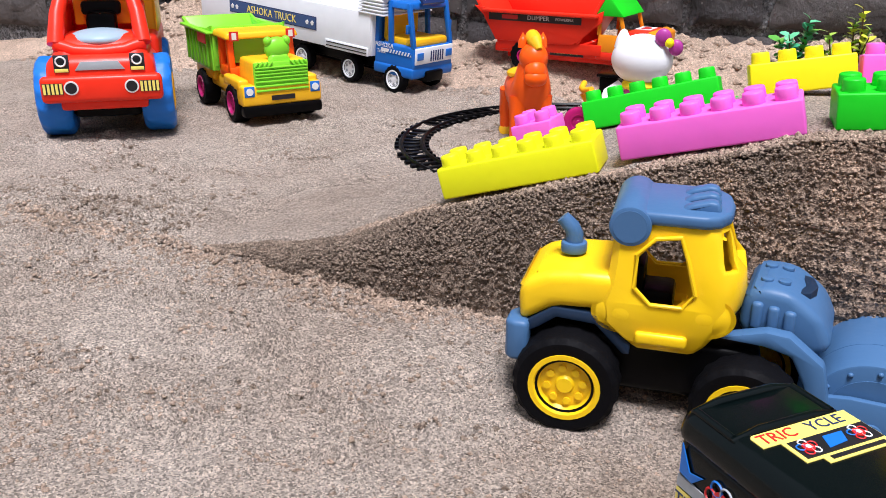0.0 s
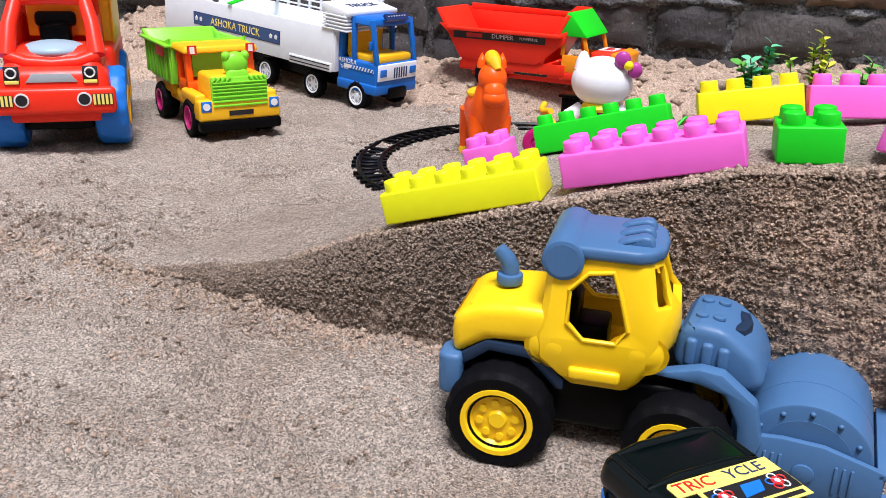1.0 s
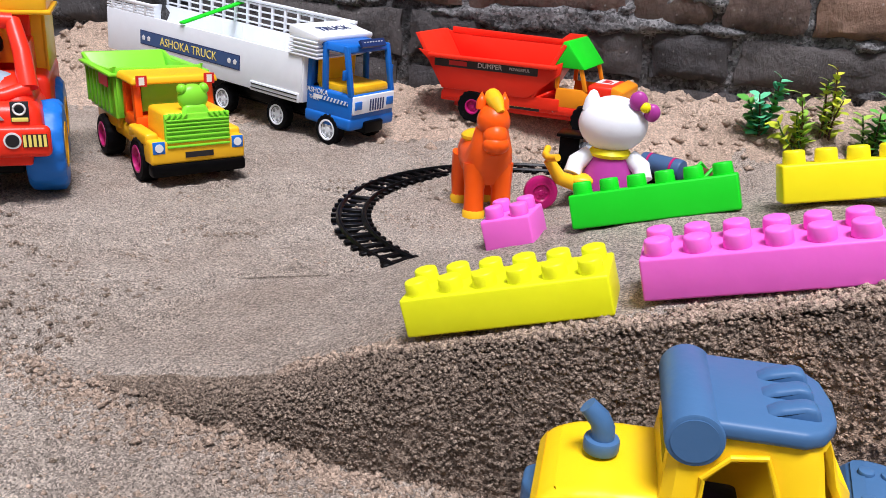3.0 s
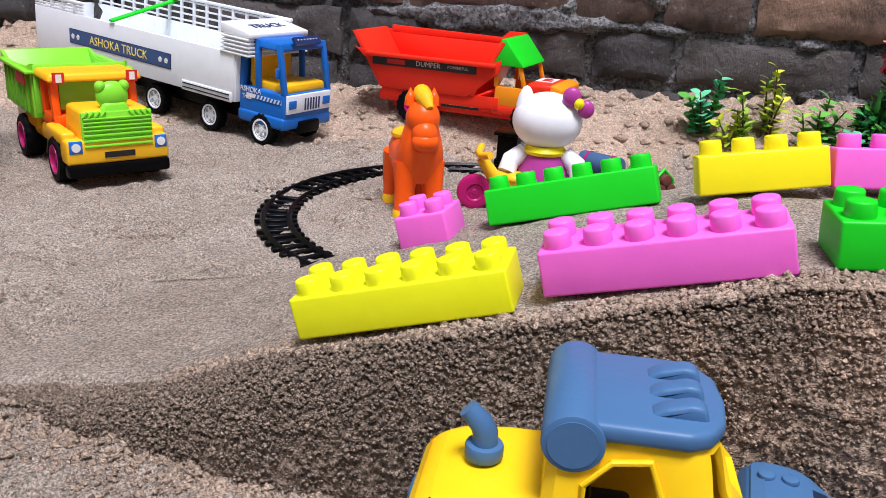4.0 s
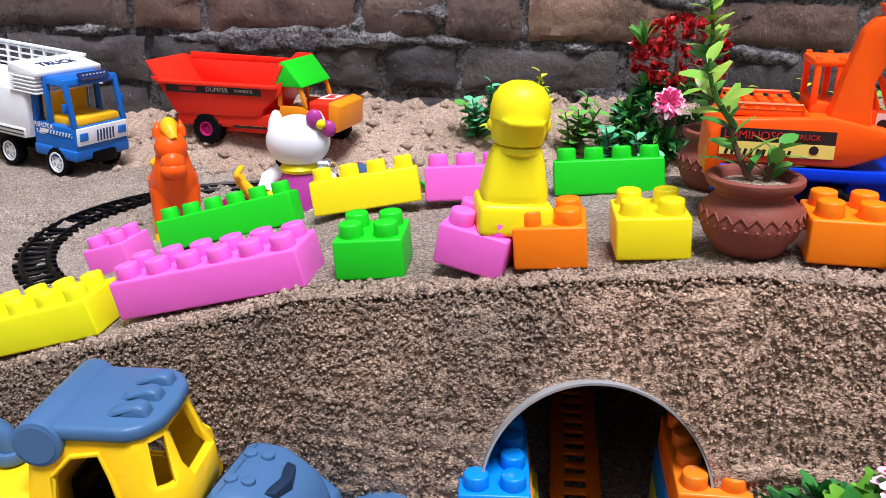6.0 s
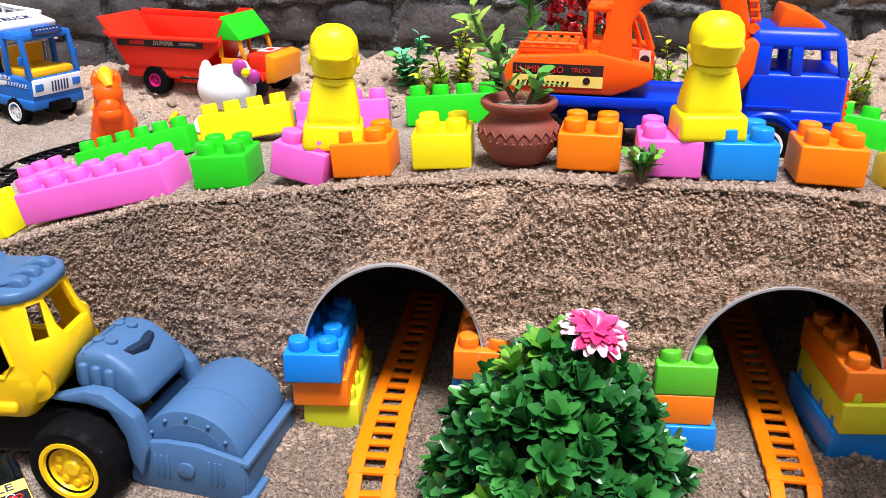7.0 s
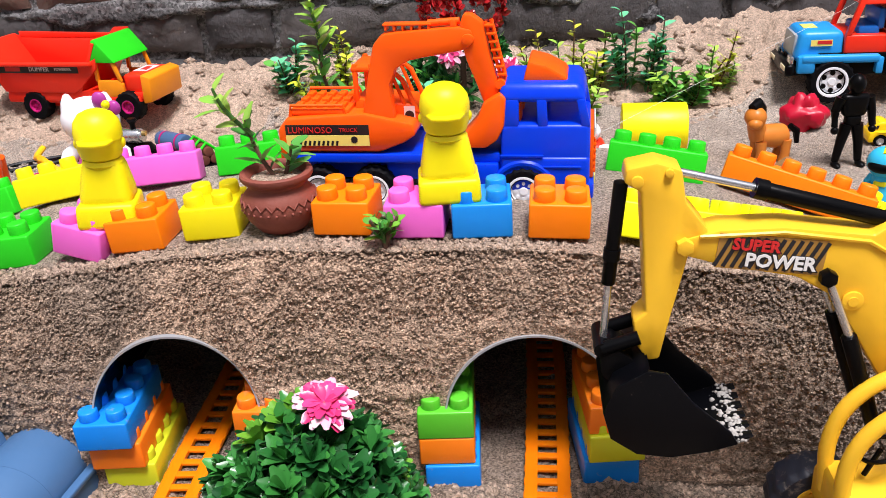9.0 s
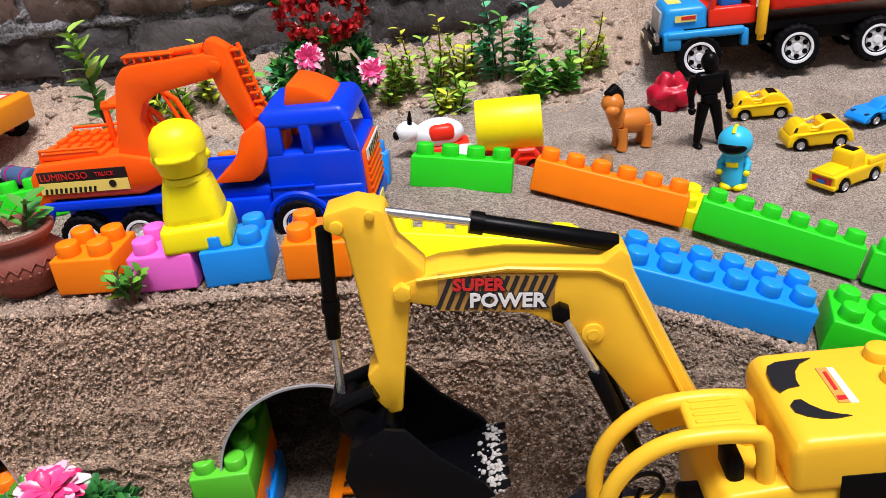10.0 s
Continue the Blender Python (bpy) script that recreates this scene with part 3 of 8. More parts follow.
# moist brown crumbs kicked about in short trails, darkened to stand for relief shade
spots = []
for _ in range(150):
    cx, cy = random.uniform(-0.85, 0.02), random.choice((random.uniform(0.30, 0.72), random.uniform(0.66, 1.15)))
    if random.random() < 0.45:
        cx, cy = random.gauss(-0.48, 0.11), random.gauss(0.63, 0.05)
    turn = radians(random.gauss(-8, 14))
    long = random.uniform(0.008, 0.034)
    for _ in range(int(900 * long) + 6):
        a, b = random.gauss(0, long), random.gauss(0, 0.0045)
        x, y = cx + a * math.cos(turn) - b * math.sin(turn), cy + a * math.sin(turn) + b * math.cos(turn)
        if x < -0.42 or not (curve(FOOT, x) - 0.012 < y < 0.84):
            spots.append((x, y, ground_height(x, y), 0.0006 + 0.0032 * random.random() ** 2.2))
crumbs("sand_crumbs", spots, SAND_DAMP, "moist brown crumbs scattered over the trodden sand, darkened for relief shade")
spots = []
for _ in range(5200):
    x, y = random.uniform(-1.25, 1.2), random.uniform(1.15, 1.5)
    if y + 0.10 * noise.fractal(Vector((x * 5, y * 5, 6)), 1.0, 2.0, 5) > 1.30:
        spots.append((x, y, ground_height(x, y), 0.011 * random.random() ** 5 + 0.0012))
crumbs("sand_crumbs", spots, SAND_DRY, "dry crumbs and lumps on the heap by the wall")

# ---- brick wall ----


def brick_material(name, tones, soot, speck):
    """Old hand-made brick: one tone a brick, sooty and pale patches, lime specks, scored rough face."""
    m = bpy.data.materials.new(name)
    m.use_nodes = True
    n, l = m.node_tree.nodes, m.node_tree.links
    b = n["Principled BSDF"]
    oi, geo = n.new("ShaderNodeObjectInfo"), n.new("ShaderNodeNewGeometry")
    cr = n.new("ShaderNodeValToRGB")
    cr.color_ramp.elements[0].color, cr.color_ramp.elements[1].color = (*tones[0], 1), (*tones[2], 1)
    cr.color_ramp.elements.new(0.5).color = (*tones[1], 1)
    l.new(oi.outputs["Random"], cr.inputs[0])

    def noisy(scale, detail, squeeze=(1, 1, 1)):
        mp = n.new("ShaderNodeMapping")
        mp.inputs["Scale"].default_value = squeeze
        l.new(geo.outputs["Position"], mp.inputs[0])
        z = n.new("ShaderNodeTexNoise")
        z.inputs["Scale"].default_value, z.inputs["Detail"].default_value, z.inputs["Roughness"].default_value = scale, detail, 0.7
        l.new(mp.outputs[0], z.inputs["Vector"])
        return z.outputs[0]

    def blend(fac, lo, hi, amount, base, colour):
        r = n.new("ShaderNodeMapRange")
        for k, v in enumerate((lo, hi, 0, amount)):
            r.inputs[k + 1].default_value = v
        l.new(fac, r.inputs[0])
        x = n.new("ShaderNodeMix")
        x.data_type = "RGBA"
        l.new(r.outputs[0], x.inputs[0])
        l.new(base, x.inputs[6])
        x.inputs[7].default_value = (*colour, 1)
        return x.outputs[2]

    out = blend(noisy(13, 9), 0.50, 0.64, soot, cr.outputs[0], (0.022, 0.020, 0.021))
    out = blend(noisy(24, 6), 0.60, 0.74, 0.35, out, (0.30, 0.22, 0.17))
    sp = n.new("ShaderNodeTexVoronoi")
    sp.inputs["Scale"].default_value = 55
    l.new(geo.outputs["Position"], sp.inputs["Vector"])
    out = blend(sp.outputs["Distance"], 0.13, 0.0, speck, out, (0.52, 0.49, 0.46))
    l.new(out, b.inputs["Base Color"])
    b.inputs["Roughness"].default_value = 0.85
    b.inputs["Specular IOR Level"].default_value = 0.3
    bp = n.new("ShaderNodeBump")
    bp.inputs["Strength"].default_value, bp.inputs["Distance"].default_value = 1.0, 0.016
    l.new(noisy(60, 8, (1, 1, 0.55)), bp.inputs["Height"])
    l.new(bp.outputs[0], b.inputs["Normal"])
    return m


BRICK = brick_material("old_brick", ((0.265, 0.150, 0.105), (0.165, 0.122, 0.104), (0.340, 0.210, 0.145)), 0.6, 0.8)
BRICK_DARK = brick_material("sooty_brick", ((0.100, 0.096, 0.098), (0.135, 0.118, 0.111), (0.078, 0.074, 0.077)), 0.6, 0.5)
MORTAR = sand_material("grey_mortar", (0.285, 0.278, 0.275), (0.075, 0.072, 0.072), 0.35, 14.0, 0.6, 0.9)

wall = Build().box((0, 1.60, 0.93), (5.2, 0.13, 2.14), 0.004)
wall_north = tagged(new("wall_north", finish("wall_north", wall, MORTAR)), "old dark brick wall with rough grey mortar joints", "wall", kind="structure")
wall_north.matrix_basis = pose(0, 0, 0.0, 0, 1.1, 0)
# unseen wall added behind the camera to hold back sky light from the front
PLASTER = material("sky_block_plaster", (0.30, 0.28, 0.26), 0.9, var=0.25, scale=5, bump=0.6, bump_scale=40)
wall = Build().box((0, -2.60, 0.95), (9.0, 0.15, 2.00), 0.004)
tagged(new("wall_south", finish("wall_south", wall, PLASTER)), "plain wall added out of view to block low sky light", "wall", kind="structure")


def smear(x, z):
    """Rough mortar that spills over the joints and most of the lowest course."""
    f = noise.fractal(Vector((x * 5, 1.3, z * 11)), 0.9, 2.1, 5)
    f += 0.42 * math.exp(-(((z - 0.166) / 0.012) ** 2)) + 0.25 * math.exp(-(((z - 0.248) / 0.012) ** 2))
    f -= 0.10 * smooth(0.175, 0.195, z) + 0.10 * (1 - smooth(0.135, 0.155, z))
    y = 1.5345 - 0.017 * smooth(0.28, 0.62, f)
    return (x, y - 0.005 * noise.fractal(Vector((x * 38, 2.2, z * 55)), 0.8, 2.1, 4), z)


smears = new("mortar_smear", grid_mesh("mortar_smear", np.arange(-1.5, 1.5, 0.0055), np.arange(-0.03, 0.36, 0.0055), smear, MORTAR))
smears.parent = wall_north
smears["label"] = "rough grey mortar spilled over the bricks"


# ---- toy building blocks ----
PITCH, STUD_R, STUD_H, BLOCK_H = 0.0193, 0.0070, 0.0078, 0.0226
BLOCKS = {}


def block(nx, ny, mat, m, label, group="toy building blocks"):
    """A hollow toy brick: its body, and its round studs one by one."""
    key, dot = (nx, ny, mat.name), mat.name
    if key not in BLOCKS:
        BLOCKS[key] = finish("body", Build().box((0, 0, BLOCK_H / 2), (nx * PITCH - 0.0006, ny * PITCH - 0.0006, BLOCK_H), 0.0014, taper=(1 - 0.0010 / nx, 0.985), seg=3), mat, 45)
    if dot not in BLOCKS:
        BLOCKS[dot] = finish("stud", Build().cyl((0, 0, -0.0006), (0, 0, STUD_H), STUD_R, STUD_R * 0.93, 20, 0.0011), mat, 45)
    th = thing("toy_block", m, label, "building block", group)
    body = new("body", BLOCKS[key])
    body.parent = th
    for i in range(nx):
        for j in range(ny):
            o = new("stud", BLOCKS[dot])
            o.parent = th
            o.matrix_basis = Matrix.Translation(((i - (nx - 1) / 2) * PITCH, (j - (ny - 1) / 2) * PITCH, BLOCK_H))
    return th


def block_line(nx, ny, mat, p, q, label, roll=0.0, size=1.0, tall=1.0):
    """A block whose bottom front edge runs from p towards q."""
    p, q = Vector(p), Vector(q)
    d = (q - p).normalized()
    yaw = math.atan2(d.y, d.x)
    pitch = -math.asin(d.z)
    r = Euler((radians(roll), pitch, yaw)).to_matrix().to_4x4()
    c = Matrix.Translation((p + q) / 2) @ r @ Matrix.Diagonal((size, size, size * tall, 1)) @ Matrix.Translation((0, ny * PITCH / 2, 0))
    return block(nx, ny, mat, c, label)


# front row along the crest
block_line(6, 2, P_LEMON, (-0.171, 0.568, 0.0695), (-0.060, 0.5635, 0.1015), "long lemon-yellow six-stud toy block tilted on the sand ramp")
block_line(6, 2, P_PINK, (-0.047, 0.566, 0.110), (0.064, 0.558, 0.138), "long pink six-by-two toy block lying on the sand ramp")
block_line(2, 2, P_GREEN, (0.0795, 0.562, 0.141), (0.118, 0.562, 0.144), "green two-by-two toy block on the embankment's edge")
block_line(2, 2, P_PINK, (0.132, 0.560, 0.155), (0.169, 0.551, 0.148), "pink two-by-two toy block tipped under a yellow figure")
block_line(2, 2, P_ORANGE, (0.176, 0.554, 0.154), (0.214, 0.552, 0.157), "orange two-by-two toy block under a yellow figure")
block_line(2, 2, P_YELLOW, (0.228, 0.554, 0.161), (0.266, 0.554, 0.163), "yellow two-by-two toy block on the embankment's edge")
block_line(2, 2, P_ORANGE, (0.318, 0.542, 0.1675), (0.356, 0.537, 0.1675), "orange two-by-two toy block beside a clay pot")
block_line(2, 2, P_PINK, (0.366, 0.534, 0.1665), (0.403, 0.531, 0.1665), "pink two-by-two toy block under a yellow figure")
block_line(2, 2, P_SKY, (0.4085, 0.529, 0.1665), (0.447, 0.529, 0.1665), "sky-blue two-by-two toy block under a yellow figure")
block_line(2, 2, P_ORANGE, (0.4555, 0.524, 0.1675), (0.494, 0.521, 0.166), "orange two-by-two toy block on the embankment's edge")
block_line(6, 2, P_LEMON, (0.512, 0.523, 0.167), (0.622, 0.516, 0.148), "long lemon-yellow six-stud toy block behind the digger arm", roll=-20)
block_line(6, 2, P_SKY, (0.640, 0.520, 0.132), (0.745, 0.496, 0.098), "long sky-blue six-by-two toy block on the falling ramp")
block_line(4, 2, P_GREEN, (0.752, 0.494, 0.094), (0.823, 0.470, 0.070), "green four-by-two toy block low on the ramp")
# back row
block_line(6, 1, P_GREEN, (-0.092, 0.738, 0.089), (0.012, 0.726, 0.119), "long green toy block along the road's far edge", roll=-10, tall=1.08)
block_line(4, 1, P_YELLOW, (0.036, 0.700, 0.133), (0.110, 0.708, 0.145), "yellow four-stud toy block along the road's far edge", roll=-10, tall=1.08)
block_line(4, 1, P_PINK, (0.114, 0.712, 0.143), (0.188, 0.716, 0.147), "pink four-stud toy block along the road's far edge", roll=-10, tall=1.08)
block_line(4, 1, P_GREEN, (0.204, 0.722, 0.147), (0.278, 0.722, 0.152), "green four-stud toy block along the road's far edge", roll=-10, tall=1.08)
block_line(4, 1, P_ORANGE, (0.345, 0.700, 0.156), (0.419, 0.701, 0.156), "orange four-stud toy block along the road's far edge", roll=-10, tall=1.08)
block_line(4, 1, P_SKY, (0.437, 0.700, 0.154), (0.511, 0.694, 0.151), "sky-blue four-stud toy block along the road's far edge", roll=-10, tall=1.08)
block_line(4, 1, P_GREEN, (0.527, 0.692, 0.148), (0.600, 0.676, 0.138), "green four-stud toy block along the road's far edge", roll=-10, tall=1.08)
block_line(6, 1, P_ORANGE, (0.615, 0.686, 0.136), (0.720, 0.648, 0.106), "long orange toy block along the falling road's far edge", roll=-10, tall=1.08)
block_line(6, 1, P_GREEN, (0.727, 0.646, 0.104), (0.828, 0.602, 0.071), "long green toy block along the falling road's far edge", roll=-10, tall=1.08)
block_line(6, 1, P_GREEN, (0.832, 0.600, 0.070), (0.932, 0.556, 0.038), "long green toy block low on the road's far edge", roll=-10, tall=1.08)
block_line(2, 2, P_YELLOW, (0.714, 0.672, 0.093), (0.748, 0.656, 0.083), "small yellow toy block between orange and green ones")
block_line(2, 2, P_PINK, (-0.158, 0.742, 0.060), (-0.118, 0.736, 0.072), "pink toy block on the ramp's far edge beside the horse", size=1.0, tall=1.1)

# ---- tunnels: half pipes on stacked blocks ----


def tunnel(cx, cz, r):
    th = thing("tunnel", Matrix.Translation((cx, 0, 0)), "grey plastic half pipe with dark inside, set in the sand", "tunnel", "tunnels")
    b = Build()
    k = 40
    y0, y1, w = curve(FOOT, cx) - 0.0015, 0.76, 0.0013
    back = 0.30 * (curve(CREST, cx) - curve(FOOT, cx))
    ring = []
    for i in range(k + 1):
        a = math.pi * (1.03 - 1.06 * i / k)
        ring.append((math.cos(a), math.sin(a)))
    out0 = [b.bm.verts.new((c * r, y0 + back * max(0, s), cz + s * r)) for c, s in ring]
    out1 = [b.bm.verts.new((c * r, y1, cz + s * r)) for c, s in ring]
    in0 = [b.bm.verts.new((c * (r - w), y0 + back * max(0, s), cz + s * (r - w))) for c, s in ring]
    in1 = [b.bm.verts.new((c * (r - w), y0 + back * max(0, s) + 0.0016, cz + s * (r - w))) for c, s in ring]
    for a, c in ((out0, out1), (out0, in0), (in0, in1)):
        for i in range(k):
            b.bm.faces.new((a[i], a[i + 1], c[i + 1], c[i]))
    part("pipe_shell", b, PIPE, th)
    # lining and end cap carry the tunnel's shade in their near-black colour
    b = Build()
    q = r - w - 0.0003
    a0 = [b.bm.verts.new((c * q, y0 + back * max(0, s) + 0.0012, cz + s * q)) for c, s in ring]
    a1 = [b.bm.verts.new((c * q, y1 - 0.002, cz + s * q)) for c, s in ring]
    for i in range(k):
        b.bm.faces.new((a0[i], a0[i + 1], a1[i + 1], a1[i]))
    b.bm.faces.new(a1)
    part("pipe_lining", b, PIPE_IN, th, "dark glossy inside of the pipe, blackened for the tunnel's shade")
    return th


for c in PIPES:
    tunnel(*c)


def stack(x0, y0, turn, layers, base=0.003):
    """Three layers of four-stud blocks running into a tunnel, the lowest sunk in the sand."""
    for i, (mat, nm, dx, dy) in enumerate(layers):
        m = pose(x0 + dx, y0 + dy + 0.038, base + i * 0.0205, 0, 0, 90 + turn) @ Matrix.Diagonal((0.96, 0.96, 0.907, 1))
        block(4, 2, mat, m, f"sandy {nm} toy block stacked beside a tunnel", "stacked tunnel blocks")


stack(0.1730, 0.496, 2, ((P_DIRTY_LIME, "lime", 0.004, 0.004), (P_DIRTY_ORANGE, "orange", -0.001, 0.0), (P_DIRTY_SKY, "blue", -0.004, -0.006)), -0.002)
stack(0.2770, 0.497, -2, ((P_DIRTY_LIME, "lime", 0, 0.003), (P_DIRTY_SKY, "blue", 0, 0.0), (P_DIRTY_ORANGE, "orange", 0.001, -0.004)))
stack(0.3990, 0.486, 0, ((P_DIRTY_SKY, "blue", 0.003, -0.002), (P_DIRTY_ORANGE, "orange", 0, 0), (P_DIRTY_GREEN, "green", 0.0, 0.0)))
stack(0.5040, 0.486, 3, ((P_DIRTY_SKY, "blue", 0.0, 0.0), (P_DIRTY_LIME, "lime", 0.003, -0.002), (P_DIRTY_ORANGE, "orange", 0.003, 0.001)))


def ladder_track(pts, mat, label, width=0.030, pitch=0.0138):
    """A toy rail: two rails and flat rungs along a bent line."""
    th = thing("toy_rail_track", Matrix.Identity(4), label, "toy track", "orange tracks")
    pts = [Vector(p) for p in pts]
    path = []
    for a, b in zip(pts, pts[1:]):
        n = max(1, round((b - a).length / pitch))
        path += [a + (b - a) * i / n for i in range(n)]
    path.append(pts[-1])
    path = [Vector((p.x, p.y, p.z + min(0.0, ground_height(p.x, p.y) + 0.001))) for p in path]
    for s in (-1, 1):
        rail = Build()
        rows = []
        for i, p in enumerate(path):
            d = (path[min(i + 1, len(path) - 1)] - path[max(i - 1, 0)]).normalized()
            o = Vector((d.y, -d.x, 0)) * s
            c = p + o * width * 0.36
            rows.append([rail.bm.verts.new(c + o * u + Vector((0, 0, h))) for u, h in ((-0.0042, 0), (-0.0042, 0.0032), (-0.001, 0.0040), (0.0015, 0.0040), (0.0042, 0.0030), (0.0042, 0))])
        for u, v in zip(rows, rows[1:]):
            for k in range(5):
                rail.bm.faces.new((u[k], u[k + 1], v[k + 1], v[k]))
        part("rail", rail, mat, th)
    for i, p in enumerate(path):
        d = (path[min(i + 1, len(path) - 1)] - path[max(i - 1, 0)]).normalized()
        g = Build().box((0, 0, 0), (width * 1.04, 0.0056, 0.0024), 0.0005)
        part("rung", g, mat, th, at=Matrix.Translation(p + Vector((0, 0, 0.0018))) @ Matrix.Rotation(math.atan2(d.y, d.x) - math.pi / 2, 4, "Z"))
    return th


ladder_track(((0.221, 0.70, 0.003), (0.219, 0.62, 0.003), (0.2145, 0.52, 0.003), (0.214, 0.44, 0.003), (0.217, 0.40, 0.003), (0.222, 0.35, 0.003)), P_ORANGE, "orange plastic ladder-like toy track running out of a tunnel")
ladder_track(((0.476, 0.70, 0.003), (0.473, 0.62, 0.003), (0.467, 0.53, 0.003), (0.461, 0.45, 0.003), (0.455, 0.36, 0.003)), P_ORANGE, "straight orange plastic toy track running out of a tunnel")


def figure(m, label):
    """A plain seated toy figure in cap and cape, one mesh."""
    b = Build()
    b.box((0, 0, 0.0080), (0.0395, 0.036, 0.016), 0.003, taper=(0.97, 0.95), seg=3)
    b.box((0, 0.001, 0.0285), (0.0375, 0.032, 0.032), 0.008, taper=(0.66, 0.74), seg=4)
    b.lathe([(0.0125, 0.0385), (0.0135, 0.0400), (0.0120, 0.0425)], seg=24)
    for s in (-1, 1):
        b.ball((s * 0.0143, 0.0, 0.052), (0.0025, 0.003, 0.0035), 10)
    b.cyl((0, 0, 0.040), (0, 0, 0.046), 0.010, 0.0095, 20)
    b.lathe([(0, 0.041), (0.0095, 0.0415), (0.0132, 0.044), (0.0146, 0.049), (0.0148, 0.055), (0.0154, 0.0555), (0.0156, 0.060), (0.0144, 0.066), (0.0110, 0.0705), (0.006, 0.0728), (0, 0.0735)], (0, 0, 0), 26)
    b.prism([(-0.012, -0.011), (-0.009, -0.0195), (0, -0.022), (0.009, -0.0195), (0.012, -0.011)], 0.0545, 0.0570, 0.001, plane="xy")
    return whole("toy_figure", b, P_YELLOW, m, label, "toy figure", "yellow figures")


figure(pose(0.1735, 0.574, 0.1710, 0, 3, 10) @ Matrix.Diagonal((1, 1, 1.07, 1)), "shiny yellow plastic toy figure in a cap, on two blocks")
figure(pose(0.4075, 0.550, 0.1885, 0, 0, 4), "shiny yellow plastic toy figure in a cap, on pink blocks")


def clay_pot(m, s, label):
    th = thing("clay_pot", m, label, "pot", "clay pots")
    prof = [(0.0, 0.0), (0.013, 0), (0.0165, 0.002), (0.0225, 0.011), (0.0250, 0.018), (0.0252, 0.0225), (0.0240, 0.027), (0.0205, 0.0315), (0.0185, 0.034), (0.0190, 0.036), (0.0225, 0.0385), (0.0240, 0.041), (0.0238, 0.0435), (0.0225, 0.0445), (0.0200, 0.044), (0.0175, 0.041), (0.0170, 0.034)]
    part("pot_body", Build().lathe([(r * s, z * s) for r, z in prof], seg=40), TERRACOTTA, th)
    b = Build()
    for i in range(22):
        a = 2 * math.pi * i / 22
        a2 = a + math.pi / 22
        b.tube([((0.0247) * s * math.cos(a), 0.0247 * s * math.sin(a), 0.0265 * s), (0.0254 * s * math.cos(a2), 0.0254 * s * math.sin(a2), 0.0225 * s), (0.0247 * s * math.cos(a + math.pi / 11), 0.0247 * s * math.sin(a + math.pi / 11), 0.0265 * s)], 0.0007 * s, 6)
    tagged(part("carved_band", b, TERRACOTTA, th, "zigzag band carved round the pot"), kind="stuff")
    b = Build()
    for i in range(30):
        a = 2 * math.pi * i / 30
        b.ball((0.0250 * s * math.cos(a), 0.0250 * s * math.sin(a), 0.0190 * s), 0.0011 * s, 6)
    tagged(part("beaded_band", b, TERRACOTTA, th, "row of beads round the pot"), kind="stuff")
    b = Build()
    b.lathe([(0.0, 0.0405), (0.010, 0.0402), (0.0178, 0.039)], seg=20)
    bm = b.bm
    for v in bm.verts:
        v.co *= s
        v.co.z += 0.001 * noise.noise(v.co * 900)
    part("pot_sand", b, SAND_DRY, th, "pale sand filling the pot")
    return th


clay_pot(pose(0.2945, 0.562, 0.166) @ Matrix.Diagonal((1.0, 1.0, 0.92, 1)), 1.0, "small brown clay pot of sand on the embankment")
clay_pot(pose(0.312, 0.728, 0.152), 1.0, "small brown clay pot of sand beside the back blocks")

